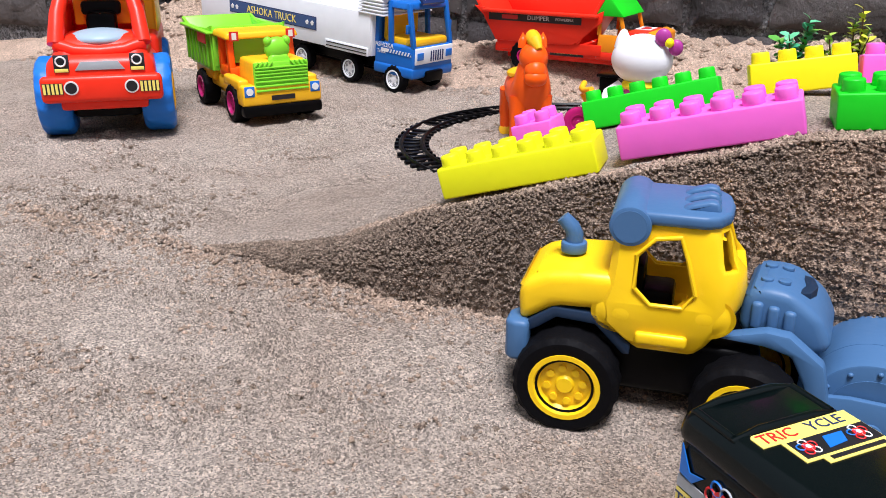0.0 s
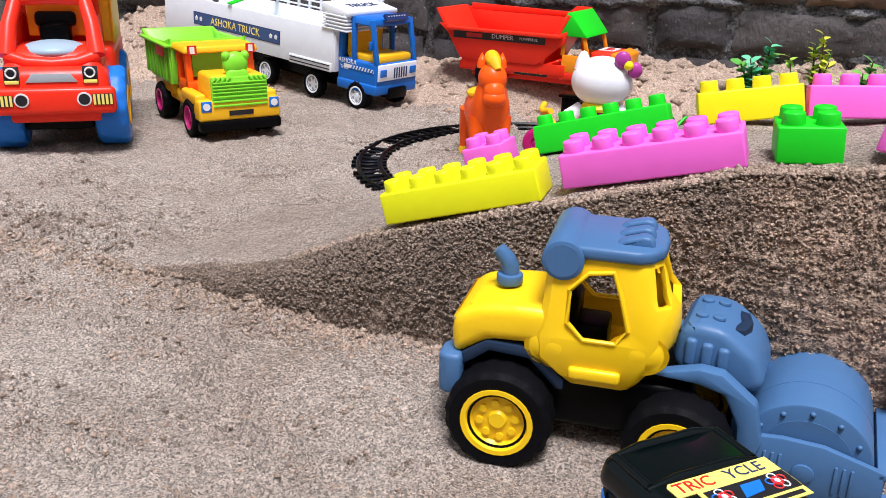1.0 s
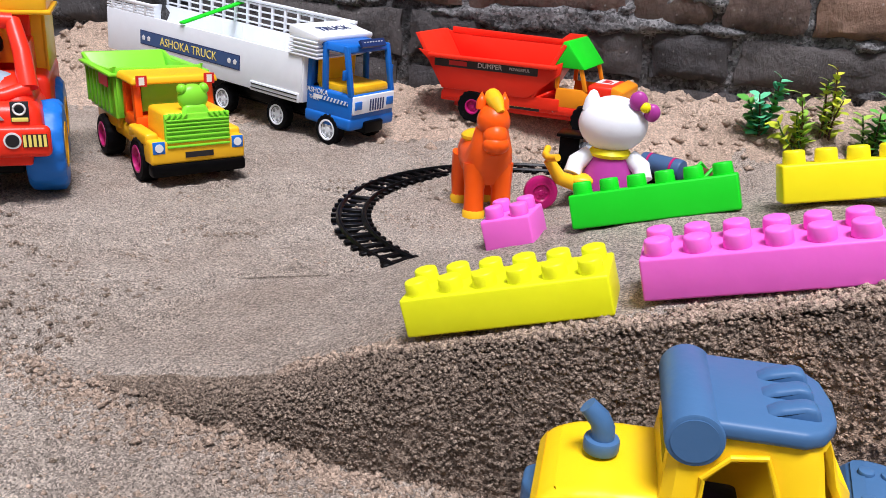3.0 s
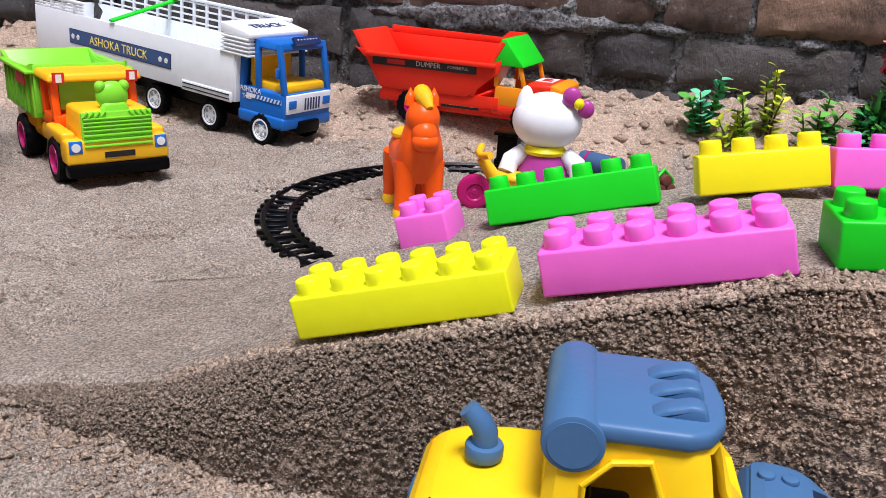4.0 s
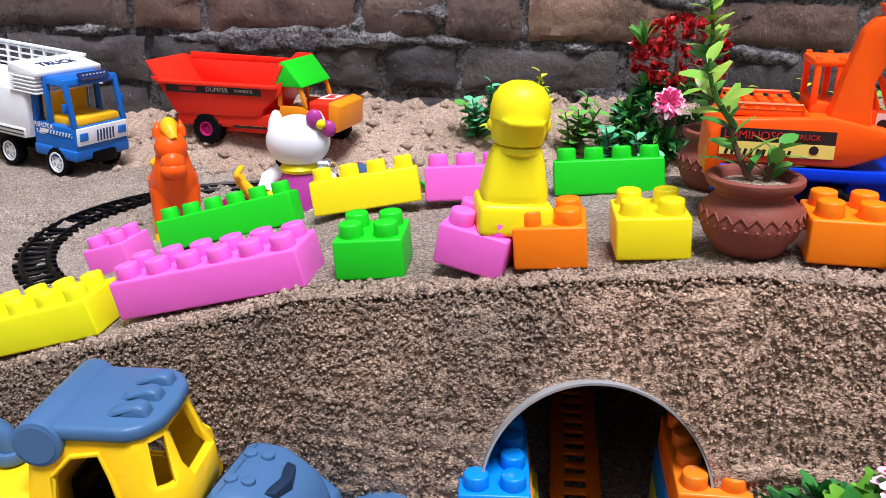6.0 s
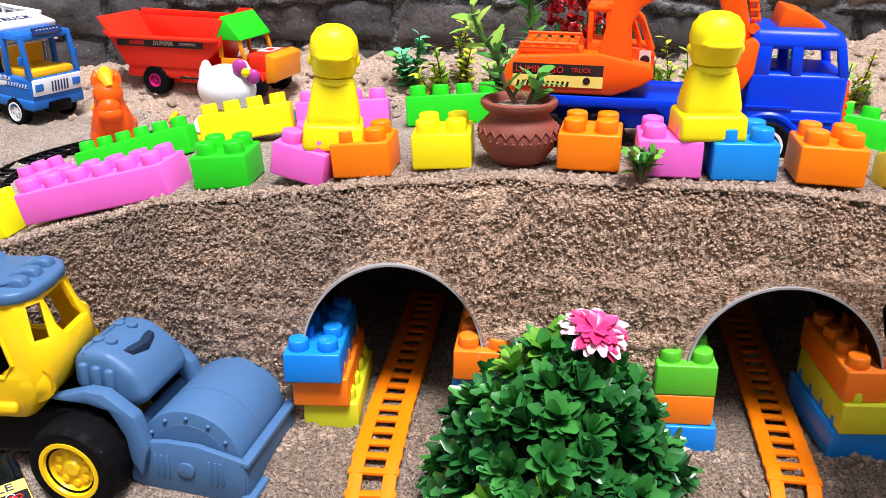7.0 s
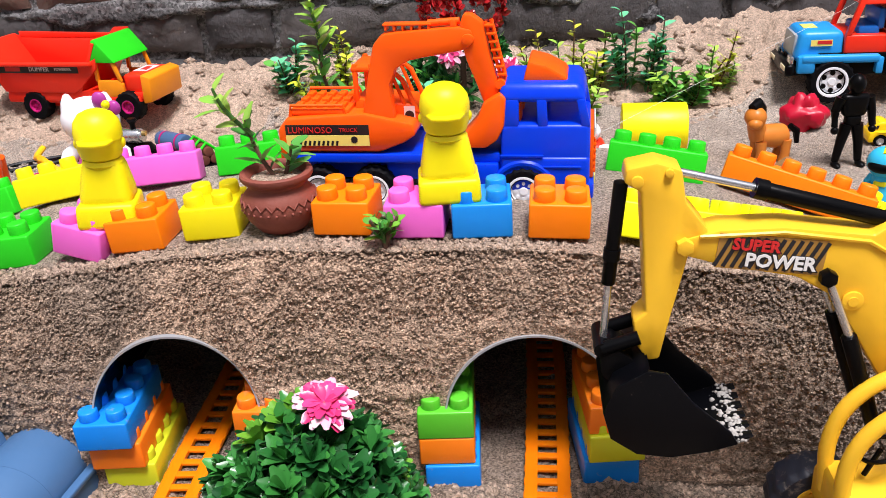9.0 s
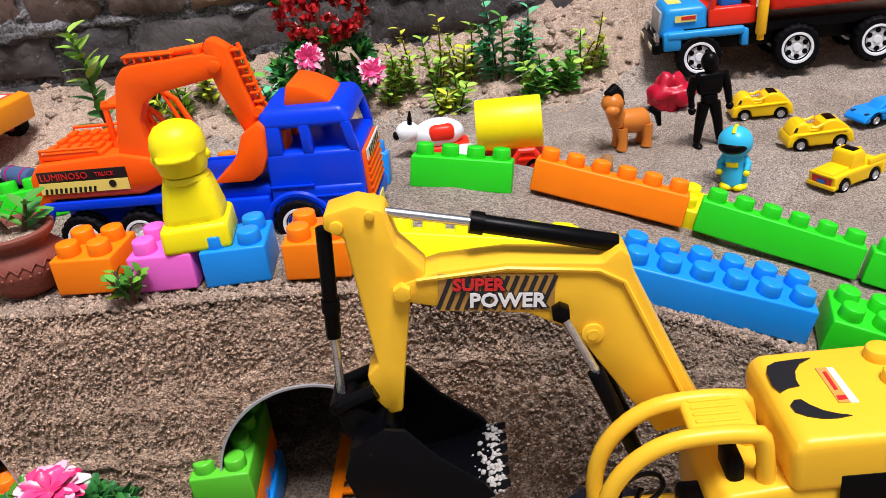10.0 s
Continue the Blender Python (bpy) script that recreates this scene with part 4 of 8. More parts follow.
# ---- vehicles ----


def wheel(th, c, r, w, rim_mat, tyre_mat=RUBBER, treads=0, holes=6, rim=0.62, spin=0.0, hub_mat=None, name="wheel", low=1.0):
    """A tyre with tread and a dished rim; its axle runs along y."""
    b = Build()
    b.lathe([(r * 0.5, -w * 0.42), (r * rim, -w * 0.5), (r * 0.88, -w * 0.5), (r * 0.98, -w * 0.40), (r, -w * 0.25), (r, w * 0.25), (r * 0.98, w * 0.40), (r * 0.88, w * 0.5), (r * rim, w * 0.5), (r * 0.5, w * 0.42)], seg=treads * 4 if treads else 36, m=Matrix.Rotation(radians(90), 4, "X"))
    # tread blocks: every other pair of columns stands lower, staggered from side to side
    for v in b.bm.verts:
        d = math.hypot(v.co.x, v.co.z)
        if treads and d > r * 0.95:
            k = round(math.atan2(v.co.z, v.co.x) / (2 * math.pi) * treads * 4) + (2 if v.co.y > 0 else 0)
            if k % 4 < 2:
                v.co.x, v.co.z = v.co.x * (1 - 0.05 * low), v.co.z * (1 - 0.05 * low)
    t = part(name, b, tyre_mat, th, at=Matrix.Translation(c))
    b = Build()
    q = r * rim
    for s in (-1, 1):
        turn = Matrix.Rotation(radians(90 * s), 4, "X")
        b.lathe([(0, w * 0.40), (q * 0.22, w * 0.40), (q * 0.28, w * 0.33), (q * 0.70, w * 0.30), (q * 0.80, w * 0.40), (q * 0.86, w * 0.52), (q * 1.0, w * 0.52), (q * 1.02, w * 0.44)], seg=28, m=turn)
        for i in range(holes):
            a = 2 * math.pi * (i + spin) / holes
            b.cyl((q * 0.5 * math.cos(a), q * 0.5 * math.sin(a), w * 0.29), (q * 0.5 * math.cos(a), q * 0.5 * math.sin(a), w * 0.38), q * 0.11, seg=8, m=turn)
    rm = part("rim", b, rim_mat, t)
    if hub_mat:
        b = Build()
        for s in (-1, 1):
            turn = Matrix.Rotation(radians(90 * s), 4, "X")
            for i in range(holes):
                a = 2 * math.pi * (i + 0.5 + spin) / holes
                b.cyl((q * 0.58 * math.cos(a), q * 0.58 * math.sin(a), w * 0.305), (q * 0.58 * math.cos(a), q * 0.58 * math.sin(a), w * 0.36), q * 0.17, seg=8, m=turn)
        part("rim_hole", b, hub_mat, t, "dark openings round the rim")
    return t


def panel(name, th, c, s, mat, m=None, bev=0.0012, label="", **k):
    return part(name, Build().box(c, s, bev, **k), mat, th, label, at=m)


def sticker(th, c, s, mat, name="sticker", label="", turn=None):
    b = Build().box((0, 0, 0), s, 0)
    return part(name, b, mat, th, label, at=Matrix.Translation(c) @ (turn or Matrix.Identity(4)))


def bars(th, c, dx, count, s, mat, name="printed_bar", lean=0.0, turn=None):
    """A row of slanting printed bars, each a part."""
    m = Matrix.Translation(c) @ (turn or Matrix.Identity(4))
    for i in range(count):
        part(name, Build().box((0, 0, 0), s, 0), mat, th, at=m @ Matrix.Translation(((i - (count - 1) / 2) * dx, 0, 0)) @ Matrix.Rotation(radians(lean), 4, "Y"))



def cab_parts(th, mat, x0, x1, w, z0, z1, sill, post=0.006, lean=0.010, mid=None, roof=0.008):
    """An open toy cab: lower body, pillars, back wall and roof."""
    part("cab", Build().box(((x0 + x1) / 2, 0, (z0 + sill) / 2), (x1 - x0, w, sill - z0), 0.003, seg=3), mat, th)
    xs = [(x0 + post / 2, 0), (x1 - post / 2, -lean)]
    if mid is not None:
        xs.append((mid, -lean * 0.3))
    for x, s in xs:
        for y in (-1, 1):
            part("pillar", Build().box((x, y * (w - post) / 2, (sill + z1) / 2 - 0.001), (post, post, z1 - sill), 0.001, shift=(s, -y * 0.001)), mat, th)
    part("cab_roof", Build().box(((x0 + x1 - lean) / 2, 0, z1 - roof / 2), (x1 - x0 - lean + 0.003, w * 0.97, roof), 0.003, taper=(0.94, 0.92), seg=3), mat, th)
    part("cab_back", Build().box((x0 + 0.0015, 0, (sill + z1) / 2), (0.003, w * 0.95, z1 - sill - 0.002), 0.001), mat, th)


def lorry_with_arm(m):
    """The blue and orange lorry with the digger arm."""
    th = thing("crane_truck", m, "blue toy lorry carrying an orange digger arm on the sand road", "toy truck")
    part("cab", Build().box((0.088, 0, 0.041), (0.062, 0.064, 0.050), 0.003, seg=3).box((0.088, 0, 0.030), (0.062, 0.067, 0.026), 0.003, seg=3), P_BLUE, th)
    part("bumper", Build().box((0.117, 0, 0.018), (0.010, 0.068, 0.012), 0.002), P_BLUE, th)
    for y in (-1, 1):
        for x, q, lean in ((0.0635, 0.013, 0.0), (0.0865, 0.007, -0.001), (0.1160, 0.006, -0.004)):
            part("pillar", Build().box((x, y * 0.0293, 0.0740), (q, 0.0050, 0.019), 0.001, shift=(lean, -y * 0.001)), P_BLUE, th)
    part("cab_roof", Build().box((0.0865, 0, 0.0875), (0.061, 0.0635, 0.013), 0.0045, taper=(0.90, 0.88), shift=(-0.002, 0), seg=4), P_BLUE, th)
    part("cab_back", Build().box((0.0585, 0, 0.0740), (0.003, 0.060, 0.018), 0.001), P_BLUE, th)
    for s in (-1, 1):
        part("wheel_arch", Build().tube([(0.073 + 0.021 * math.cos(a), s * 0.0325, 0.0175 + 0.021 * math.sin(a)) for a in [math.pi * k / 14 for k in range(15)]], 0.0026, 8), P_BLUE, th)
        part("cab_step", Build().box((0.100, s * 0.0335, 0.036), (0.026, 0.002, 0.0015), 0.0004).box((0.072, s * 0.0335, 0.044), (0.03, 0.002, 0.0015), 0.0004), P_BLUE, th)
        part("seat", Build().box((0.076, s * 0.014, 0.052), (0.016, 0.018, 0.010), 0.003).box((0.068, s * 0.014, 0.066), (0.006, 0.018, 0.026), 0.003), P_FLAME, th, "orange seat")
    part("roof_fairing", Build().prism([(0.072, 0.092), (0.104, 0.092), (0.101, 0.097), (0.088, 0.104), (0.076, 0.107)], -0.020, 0.020, 0.002), P_FLAME, th, "curved orange air deflector")
    b = Build().box((0.1195, 0, 0.043), (0.004, 0.050, 0.036), 0.0012)
    for i in range(6):
        b.box((0.1215, 0, 0.030 + i * 0.0048), (0.003, 0.048, 0.0028), 0.0006)
    part("grille", b, P_FLAME, th, "ribbed orange grille")
    sticker(th, (0.1222, 0, 0.0575), (0.0008, 0.048, 0.008), STICKER_W, "front_sticker", "white strip with coloured bars")
    bars(th, (0.1228, 0, 0.0575), 0.0065, 6, (0.003, 0.0006, 0.0055), STICKER_K, "printed_bars", turn=Matrix.Rotation(radians(90), 4, "Z"))
    sticker(th, (0.1225, 0, 0.0185), (0.001, 0.020, 0.006), STICKER_Y, "number_plate", "yellow plate with dark bar")
    # chassis
    b = Build().box((0.010, 0, 0.033), (0.098, 0.054, 0.020), 0.002).box((0.018, 0, 0.041), (0.076, 0.060, 0.007), 0.0015)
    b.box((-0.060, 0, 0.040), (0.106, 0.058, 0.008), 0.0015).box((-0.058, 0, 0.028), (0.10, 0.026, 0.018), 0.002)
    for s in (-1, 1):
        b.prism([(-0.114, 0.030), (-0.108, 0.030), (-0.104, 0.039), (-0.012, 0.039), (0.0, 0.028), (0.010, 0.028), (0.010, 0.045), (-0.11, 0.045)], s * 0.0335 - 0.0015, s * 0.0335 + 0.0015, 0.0006)
        b.box((0.03, s * 0.031, 0.029), (0.05, 0.006, 0.018), 0.002)
    part("chassis", b, P_BLUE, th)
    for x in (-0.085, -0.044, 0.073):
        for s in (-1, 1):
            wheel(th, (x, s * 0.029, 0.0175), 0.0175, 0.013, P_WHITE, treads=18, rim=0.66, holes=8)
    # superstructure: engine house, cabin, and the arm beside it
    part("engine_house", Build().prism([(-0.106, 0.036), (-0.098, 0.036), (-0.094, 0.045), (-0.030, 0.045), (-0.012, 0.052), (-0.003, 0.058), (-0.005, 0.066), (-0.040, 0.0735), (-0.098, 0.0705), (-0.105, 0.062)], -0.030, 0.030, 0.0022), P_FLAME, th)
    b = Build().box((-0.074, 0, 0.0735), (0.044, 0.050, 0.004), 0.001)
    for i in range(5):
        for y in (-0.015, 0.0, 0.015):
            b.box((-0.091 + i * 0.0082, y, 0.0765), (0.0052, 0.010, 0.0030), 0.0006)
    part("top_vents", b, P_FLAME, th)
    for y in (-0.025, 0.025):
        part("hand_rail", Build().tube([(-0.096, y, 0.071), (-0.095, y, 0.0785), (-0.056, y, 0.0785), (-0.054, y, 0.072)], 0.0013, 6), P_FLAME, th)
    part("operator_cabin", Build().prism([(-0.050, 0.060), (-0.004, 0.056), (-0.003, 0.068), (-0.009, 0.076), (-0.050, 0.080)], -0.013, 0.023, 0.0018), P_FLAME, th)
    for y in (-0.0115, 0.0215):
        for x in (-0.0485, -0.0365):
            part("pillar", Build().box((x, y, 0.0915), (0.0036, 0.0032, 0.027), 0.0008), P_FLAME, th)
        part("pillar", Build().tube([(-0.026, y, 0.1035), (-0.014, y, 0.093), (-0.0045, y, 0.070)], 0.0019, 8), P_FLAME, th)
        part("pillar", Build().tube([(-0.024, y, 0.1025), (-0.019, y, 0.090), (-0.013, y, 0.074)], 0.0014, 8), P_FLAME, th)
    part("cabin_roof", Build().box((-0.0385, 0.005, 0.1050), (0.026, 0.037, 0.0045), 0.0016), P_FLAME, th)
    part("boom", Build().prism([(-0.043, 0.058), (-0.017, 0.058), (-0.0195, 0.078), (-0.0205, 0.096), (-0.0155, 0.108), (-0.005, 0.1145), (0.034, 0.1215), (0.041, 0.128), (0.0385, 0.1365), (0.030, 0.1385), (-0.014, 0.1355), (-0.024, 0.134), (-0.0305, 0.126), (-0.0365, 0.100), (-0.0415, 0.075)], -0.026, -0.013, 0.002), P_FLAME, th)
    b = Build().box((-0.006, -0.0195, 0.1405), (0.034, 0.010, 0.0016), 0.0006)
    for i in range(6):
        b.box((-0.021 + i * 0.006, -0.0195, 0.1385), (0.0016, 0.009, 0.005), 0.0005)
    part("boom_rail", b, P_FLAME, th)
    part("boom_cylinder", Build().cyl((0.008, -0.0195, 0.1405), (0.030, -0.0195, 0.142), 0.0026, seg=10).box((0.026, -0.0195, 0.1400), (0.005, 0.009, 0.007), 0.001), P_FLAME, th)
    part("stick", Build().prism([(0.0315, 0.126), (0.0305, 0.140), (0.0330, 0.1475), (0.0385, 0.147), (0.0460, 0.141), (0.0500, 0.118), (0.0565, 0.092), (0.0555, 0.083), (0.0460, 0.080), (0.0400, 0.098), (0.0345, 0.113)], -0.025, -0.014, 0.0016), P_FLAME, th)
    b = Build().cyl((0.0515, -0.0195, 0.1425), (0.0605, -0.0195, 0.1000), 0.0014, seg=8).cyl((0.0475, -0.0195, 0.1410), (0.0575, -0.0195, 0.0985), 0.0012, seg=8)
    for i in range(7):
        b.box((0.0500 + i * 0.00135, -0.0195, 0.1385 - i * 0.0060), (0.0062, 0.008, 0.0018), 0.0005)
    part("stick_rail", b, P_FLAME, th)
    part("pin", Build().cyl((0.036, -0.028, 0.1295), (0.036, -0.011, 0.1295), 0.0042, seg=16, bev=0.0006), P_FLAME, th)
    part("pin", Build().cyl((0.0575, -0.027, 0.096), (0.0575, -0.012, 0.096), 0.0035, seg=14), P_FLAME, th)
    part("bucket", Build().prism([(0.0455, 0.083), (0.0575, 0.091), (0.0615, 0.087), (0.0600, 0.066), (0.0550, 0.055), (0.0470, 0.0495), (0.0200, 0.0495), (0.0330, 0.060), (0.0405, 0.070)], -0.034, -0.004, 0.0018), P_FLAME, th)
    sticker(th, (-0.068, -0.0304, 0.0580), (0.062, 0.0006, 0.0155), STICKER_K, "side_sticker", "black and yellow printed strip")
    sticker(th, (-0.068, -0.0308, 0.0542), (0.062, 0.0006, 0.0078), STICKER_Y, "side_sticker")
    bars(th, (-0.078, -0.0312, 0.0524), 0.0034, 11, (0.0016, 0.0006, 0.0036), STICKER_K, lean=15)
    part("printed_wheel", Build().cyl((-0.048, -0.0310, 0.0550), (-0.048, -0.0314, 0.0550), 0.0026, seg=9), STICKER_K, th)
    letters("LUMINOSO", 0.0066, 0.0002, STICKER_R, th, Matrix.Translation((-0.0805, -0.0312, 0.0618)) @ ON_MINUS_Y, "printed_word", "red printed word with pale edge")
    letters("TRUCK", 0.0042, 0.0002, STICKER_R, th, Matrix.Translation((-0.052, -0.0312, 0.0620)) @ ON_MINUS_Y, "printed_word", "red printed word")
    sticker(th, (-0.0100, -0.0133, 0.068), (0.008, 0.0006, 0.013), STICKER_W, "round_label_sheet")
    part("round_label", Build().cyl((-0.0100, -0.0136, 0.068), (-0.0100, -0.0141, 0.068), 0.0033, seg=16), STICKER_K, th)
    for o in th.children:
        if o.name.startswith(("boom", "stick", "pin", "bucket", "cabin_roof")):
            for v in o.data.vertices:
                v.co.z -= 0.075 * max(0.0, v.co.z - 0.055)
    # the rear of the chassis sits a little forward
    for o in th.children:
        if o.name.startswith("wheel") and not o.name.startswith("wheel_arch"):
            if o.matrix_basis.translation.x < 0:
                o.matrix_basis.translation.x += 0.008
        elif o.name.startswith("chassis"):
            for v in o.data.vertices:
                if v.co.x < 0.057:
                    v.co.x += 0.012 * min(1.0, (0.057 - v.co.x) / 0.04)
    return th


lorry_with_arm(pose(0.3895, 0.642, 0.1525, 0, 0.5, -7) @ Matrix.Scale(0.985, 4))


def road_roller(m):
    th = thing("road_roller", m, "yellow and slate-blue toy road roller standing on the sand", "toy roller")
    # local x forward; rear wheels at x = 0
    hood = [(-0.0335, 0.058), (-0.0350, 0.080), (-0.031, 0.087), (-0.019, 0.0925), (0.000, 0.0945), (0.022, 0.095), (0.022, 0.072), (0.0105, 0.072), (-0.0135, 0.071)]
    part("hood", Build().prism(hood, -0.0305, 0.0305, 0.007, seg=5), P_ROLLER, th)
    part("rear_bumper", Build().prism([(-0.027, -0.035), (-0.037, -0.035), (-0.041, -0.031), (-0.041, -0.018), (-0.0365, -0.012), (-0.0365, 0.012), (-0.041, 0.018), (-0.041, 0.031), (-0.037, 0.035), (-0.027, 0.035)], 0.037, 0.062, 0.003, plane="xy", seg=3), P_SLATE, th, "slate-blue bumper")
    for s in (-1, 1):
        part("fender", Build().prism([(-0.029, 0.054), (-0.028, 0.062), (-0.014, 0.0715), (0.012, 0.0705), (0.030, 0.054), (0.030, 0.048), (0.026, 0.048), (0.010, 0.064), (-0.012, 0.0655), (-0.022, 0.058)], s * 0.024 - 0.006, s * 0.024 + 0.006, 0.001), P_NAVY, th, "dark navy mudguard")
    part("chassis", Build().box((0.036, 0, 0.040), (0.128, 0.050, 0.034), 0.005, seg=3), P_BLACK, th, "black underbody")
    # a tapering cab with rounded front corners, cut by windows
    levels = ((0.053, 0.030, 0.066, 0.0295, 0.005), (0.058, 0.024, 0.071, 0.0315, 0.006), (0.068, 0.0125, 0.079, 0.0325, 0.009), (0.080, 0.0115, 0.0865, 0.0325, 0.012), (0.090, 0.0145, 0.0885, 0.0315, 0.014), (0.101, 0.0155, 0.0870, 0.0305, 0.013), (0.107, 0.0158, 0.0815, 0.0295, 0.011), (0.119, 0.0165, 0.0775, 0.0278, 0.010), (0.1275, 0.0175, 0.0735, 0.0260, 0.009))
    b = Build()
    rings = []
    for z, x0, x1, w, c in levels:
        plan = [(x0, -w + 0.004), (x0 + 0.004, -w), (x1 - c, -w), (x1 - 0.35 * c, -w + 0.45 * c), (x1, -w + 1.3 * c), (x1, w - 1.3 * c), (x1 - 0.35 * c, w - 0.45 * c), (x1 - c, w), (x0 + 0.004, w), (x0, w - 0.004)]
        rings.append([b.bm.verts.new((x, y, z)) for x, y in plan])
    for lo, hi in zip(rings, rings[1:]):
        for k in range(10):
            b.bm.faces.new((lo[k], lo[(k + 1) % 10], hi[(k + 1) % 10], hi[k]))
    b.bm.faces.new(list(reversed(rings[0])))
    b.bm.faces.new(rings[-1])
    shell = bpy.data.objects.new("tmp_shell", finish("tmp_shell", b, P_ROLLER))
    hole = [(0.0384, 0.118), (0.0514, 0.120), (0.0560, 0.108), (0.0614, 0.089), (0.0554, 0.081), (0.0384, 0.081), (0.0294, 0.090), (0.0294, 0.108)]
    front = [(-0.0135, 0.101), (0.0135, 0.101), (0.0120, 0.123), (-0.0120, 0.123)]
    cut = Build().prism(hole, -0.06, 0.06, 0)
    cut.prism(front, 0.05, 0.12, 0, plane="yz").prism([(-0.018, 0.104), (0.018, 0.104), (0.016, 0.122), (-0.016, 0.122)], -0.02, 0.03, 0, plane="yz")
    for s in (-1, 1):
        cut.box((0, 0, 0), (0.030, 0.0085, 0.021), 0, m=Matrix.Translation((0.076, s * 0.0225, 0.1125)) @ Matrix.Rotation(radians(s * 48), 4, "Z") @ Matrix.Rotation(radians(-9), 4, "Y"))
    knife = bpy.data.objects.new("tmp_knife", finish("tmp_knife", cut, P_BLACK))
    for o in (shell, knife):
        scene.collection.objects.link(o)
    so = shell.modifiers.new("wall", "SOLIDIFY")
    so.thickness, so.offset = 0.0036, -1
    bo = shell.modifiers.new("windows", "BOOLEAN")
    bo.operation, bo.object, bo.solver, bo.use_self = "DIFFERENCE", knife, "EXACT", True
    be = shell.modifiers.new("edges", "BEVEL")
    be.width, be.segments, be.limit_method, be.angle_limit = 0.0009, 2, "ANGLE", radians(50)
    bpy.context.view_layer.update()
    me = bpy.data.meshes.new_from_object(shell.evaluated_get(bpy.context.evaluated_depsgraph_get()))
    for o in (shell, knife):
        bpy.data.objects.remove(o)
    b = Build()
    b.bm.from_mesh(me)
    bpy.data.meshes.remove(me)
    part("cab", b, P_ROLLER, th)
    for s in (-1, 1):
        b = Build()
        b.ball((0.0235, s * 0.0262, 0.0735), (0.0165, 0.0066, 0.0125), 32)
        b.ball((0.0675, s * 0.0258, 0.0760), (0.0165, 0.0070, 0.0125), 32)
        # only the bulges outside the cab wall
        for v in b.bm.verts:
            if s * v.co.y < 0.0300:
                v.co.y = s * 0.0300
        part("cab_bulge", b, P_ROLLER, th)
        b = Build()
        b.box((0.046, s * 0.0315, 0.0610), (0.028, 0.0065, 0.0075), 0.0022, seg=3)
        k = len(hole)
        rim = [hole[i] for i in range(k)] + [hole[0], hole[1]]
        part("cab_step", b, P_ROLLER, th)
        part("window_rim", Build().tube([(x, s * (0.0322 - 0.0030 * smooth(0.085, 0.12, z)), z) for x, z in rim], 0.0013, 8), P_ROLLER, th)
    part("seat", Build().box((0.040, 0, 0.070), (0.022, 0.026, 0.022), 0.003).box((0.030, 0, 0.086), (0.008, 0.026, 0.020), 0.003), P_BLACK, th, "black seat inside the cab")
    # roof with scoops and a drum at the back
    part("roof", Build().prism([(0.024, -0.0295), (0.064, -0.0295), (0.071, -0.0255), (0.0765, -0.016), (0.078, 0.0), (0.0765, 0.016), (0.071, 0.0255), (0.064, 0.0295), (0.024, 0.0295)], 0.1250, 0.1325, 0.0026, plane="xy", seg=3), P_SLATE, th, "slate-blue roof")
    part("roof_drum", Build().cyl((0.0245, -0.0310, 0.1240), (0.0245, 0.0310, 0.1240), 0.0112, seg=40, bev=0.0012).cyl((0.0245, -0.0314, 0.1240), (0.0245, 0.0314, 0.1240), 0.0090, seg=32), P_SLATE, th)
    for y in (-0.0145, 0.0, 0.0145):
        part("roof_scoop", Build().prism([(0.050, 0.132), (0.055, 0.1352), (0.064, 0.1378), (0.0685, 0.1372), (0.0705, 0.133), (0.0705, 0.130), (0.050, 0.130)], y - 0.0044, y + 0.0044, 0.0020, seg=3), P_SLATE, th)
    b = Build().cyl((-0.008, 0, 0.095), (-0.008, 0, 0.1015), 0.0076, seg=24, bev=0.0012).tube([(-0.008, 0, 0.100), (-0.008, 0, 0.106), (-0.010, 0, 0.110), (-0.0155, 0, 0.1155)], (0.0052, 0.005, 0.0048, 0.0040), 16)
    part("exhaust", b, P_SLATE, th, "bent slate-blue exhaust pipe")
    for x, r in ((-0.0035, 0.0305), (0.097, 0.0290)):
        for s in (-1, 1):
            wheel(th, (x, s * 0.0325, r - 0.001), r, 0.024, P_ROLLER, treads=18, rim=0.67, holes=8, spin=0.2, low=0.5)
    # engine cover and drum frame
    cover = part("engine_cover", Build().prism([(0.087, 0.066), (0.0885, 0.083), (0.0925, 0.0895), (0.099, 0.0915), (0.113, 0.0905), (0.130, 0.0785), (0.1375, 0.062), (0.128, 0.055), (0.10, 0.055)], -0.0255, 0.0255, 0.006, seg=4), P_SLATE, th, "slate-blue engine cover")
    for s in (-1, 1):
        for k in range(2):
            part("knob", Build().cyl((0.099 + k * 0.009, s * 0.011, 0.0900), (0.099 + k * 0.009, s * 0.011, 0.0925), 0.0034, seg=14, bev=0.0006), P_SLATE, cover)
        for k in range(3):
            part("louvre", Build().box((0.097 + k * 0.0085, s * 0.0258, 0.0755 - k * 0.0012), (0.0062, 0.005, 0.016), 0.0022, seg=3), P_SLATE, cover)
        part("drum_arm", Build().prism([(0.077, 0.063), (0.092, 0.068), (0.104, 0.072), (0.116, 0.0715), (0.1345, 0.058), (0.1400, 0.036), (0.134, 0.016), (0.128, 0.028), (0.1265, 0.044), (0.118, 0.060), (0.104, 0.063)], s * 0.0335 - 0.005, s * 0.0335 + 0.005, 0.0018), P_SLATE, th)
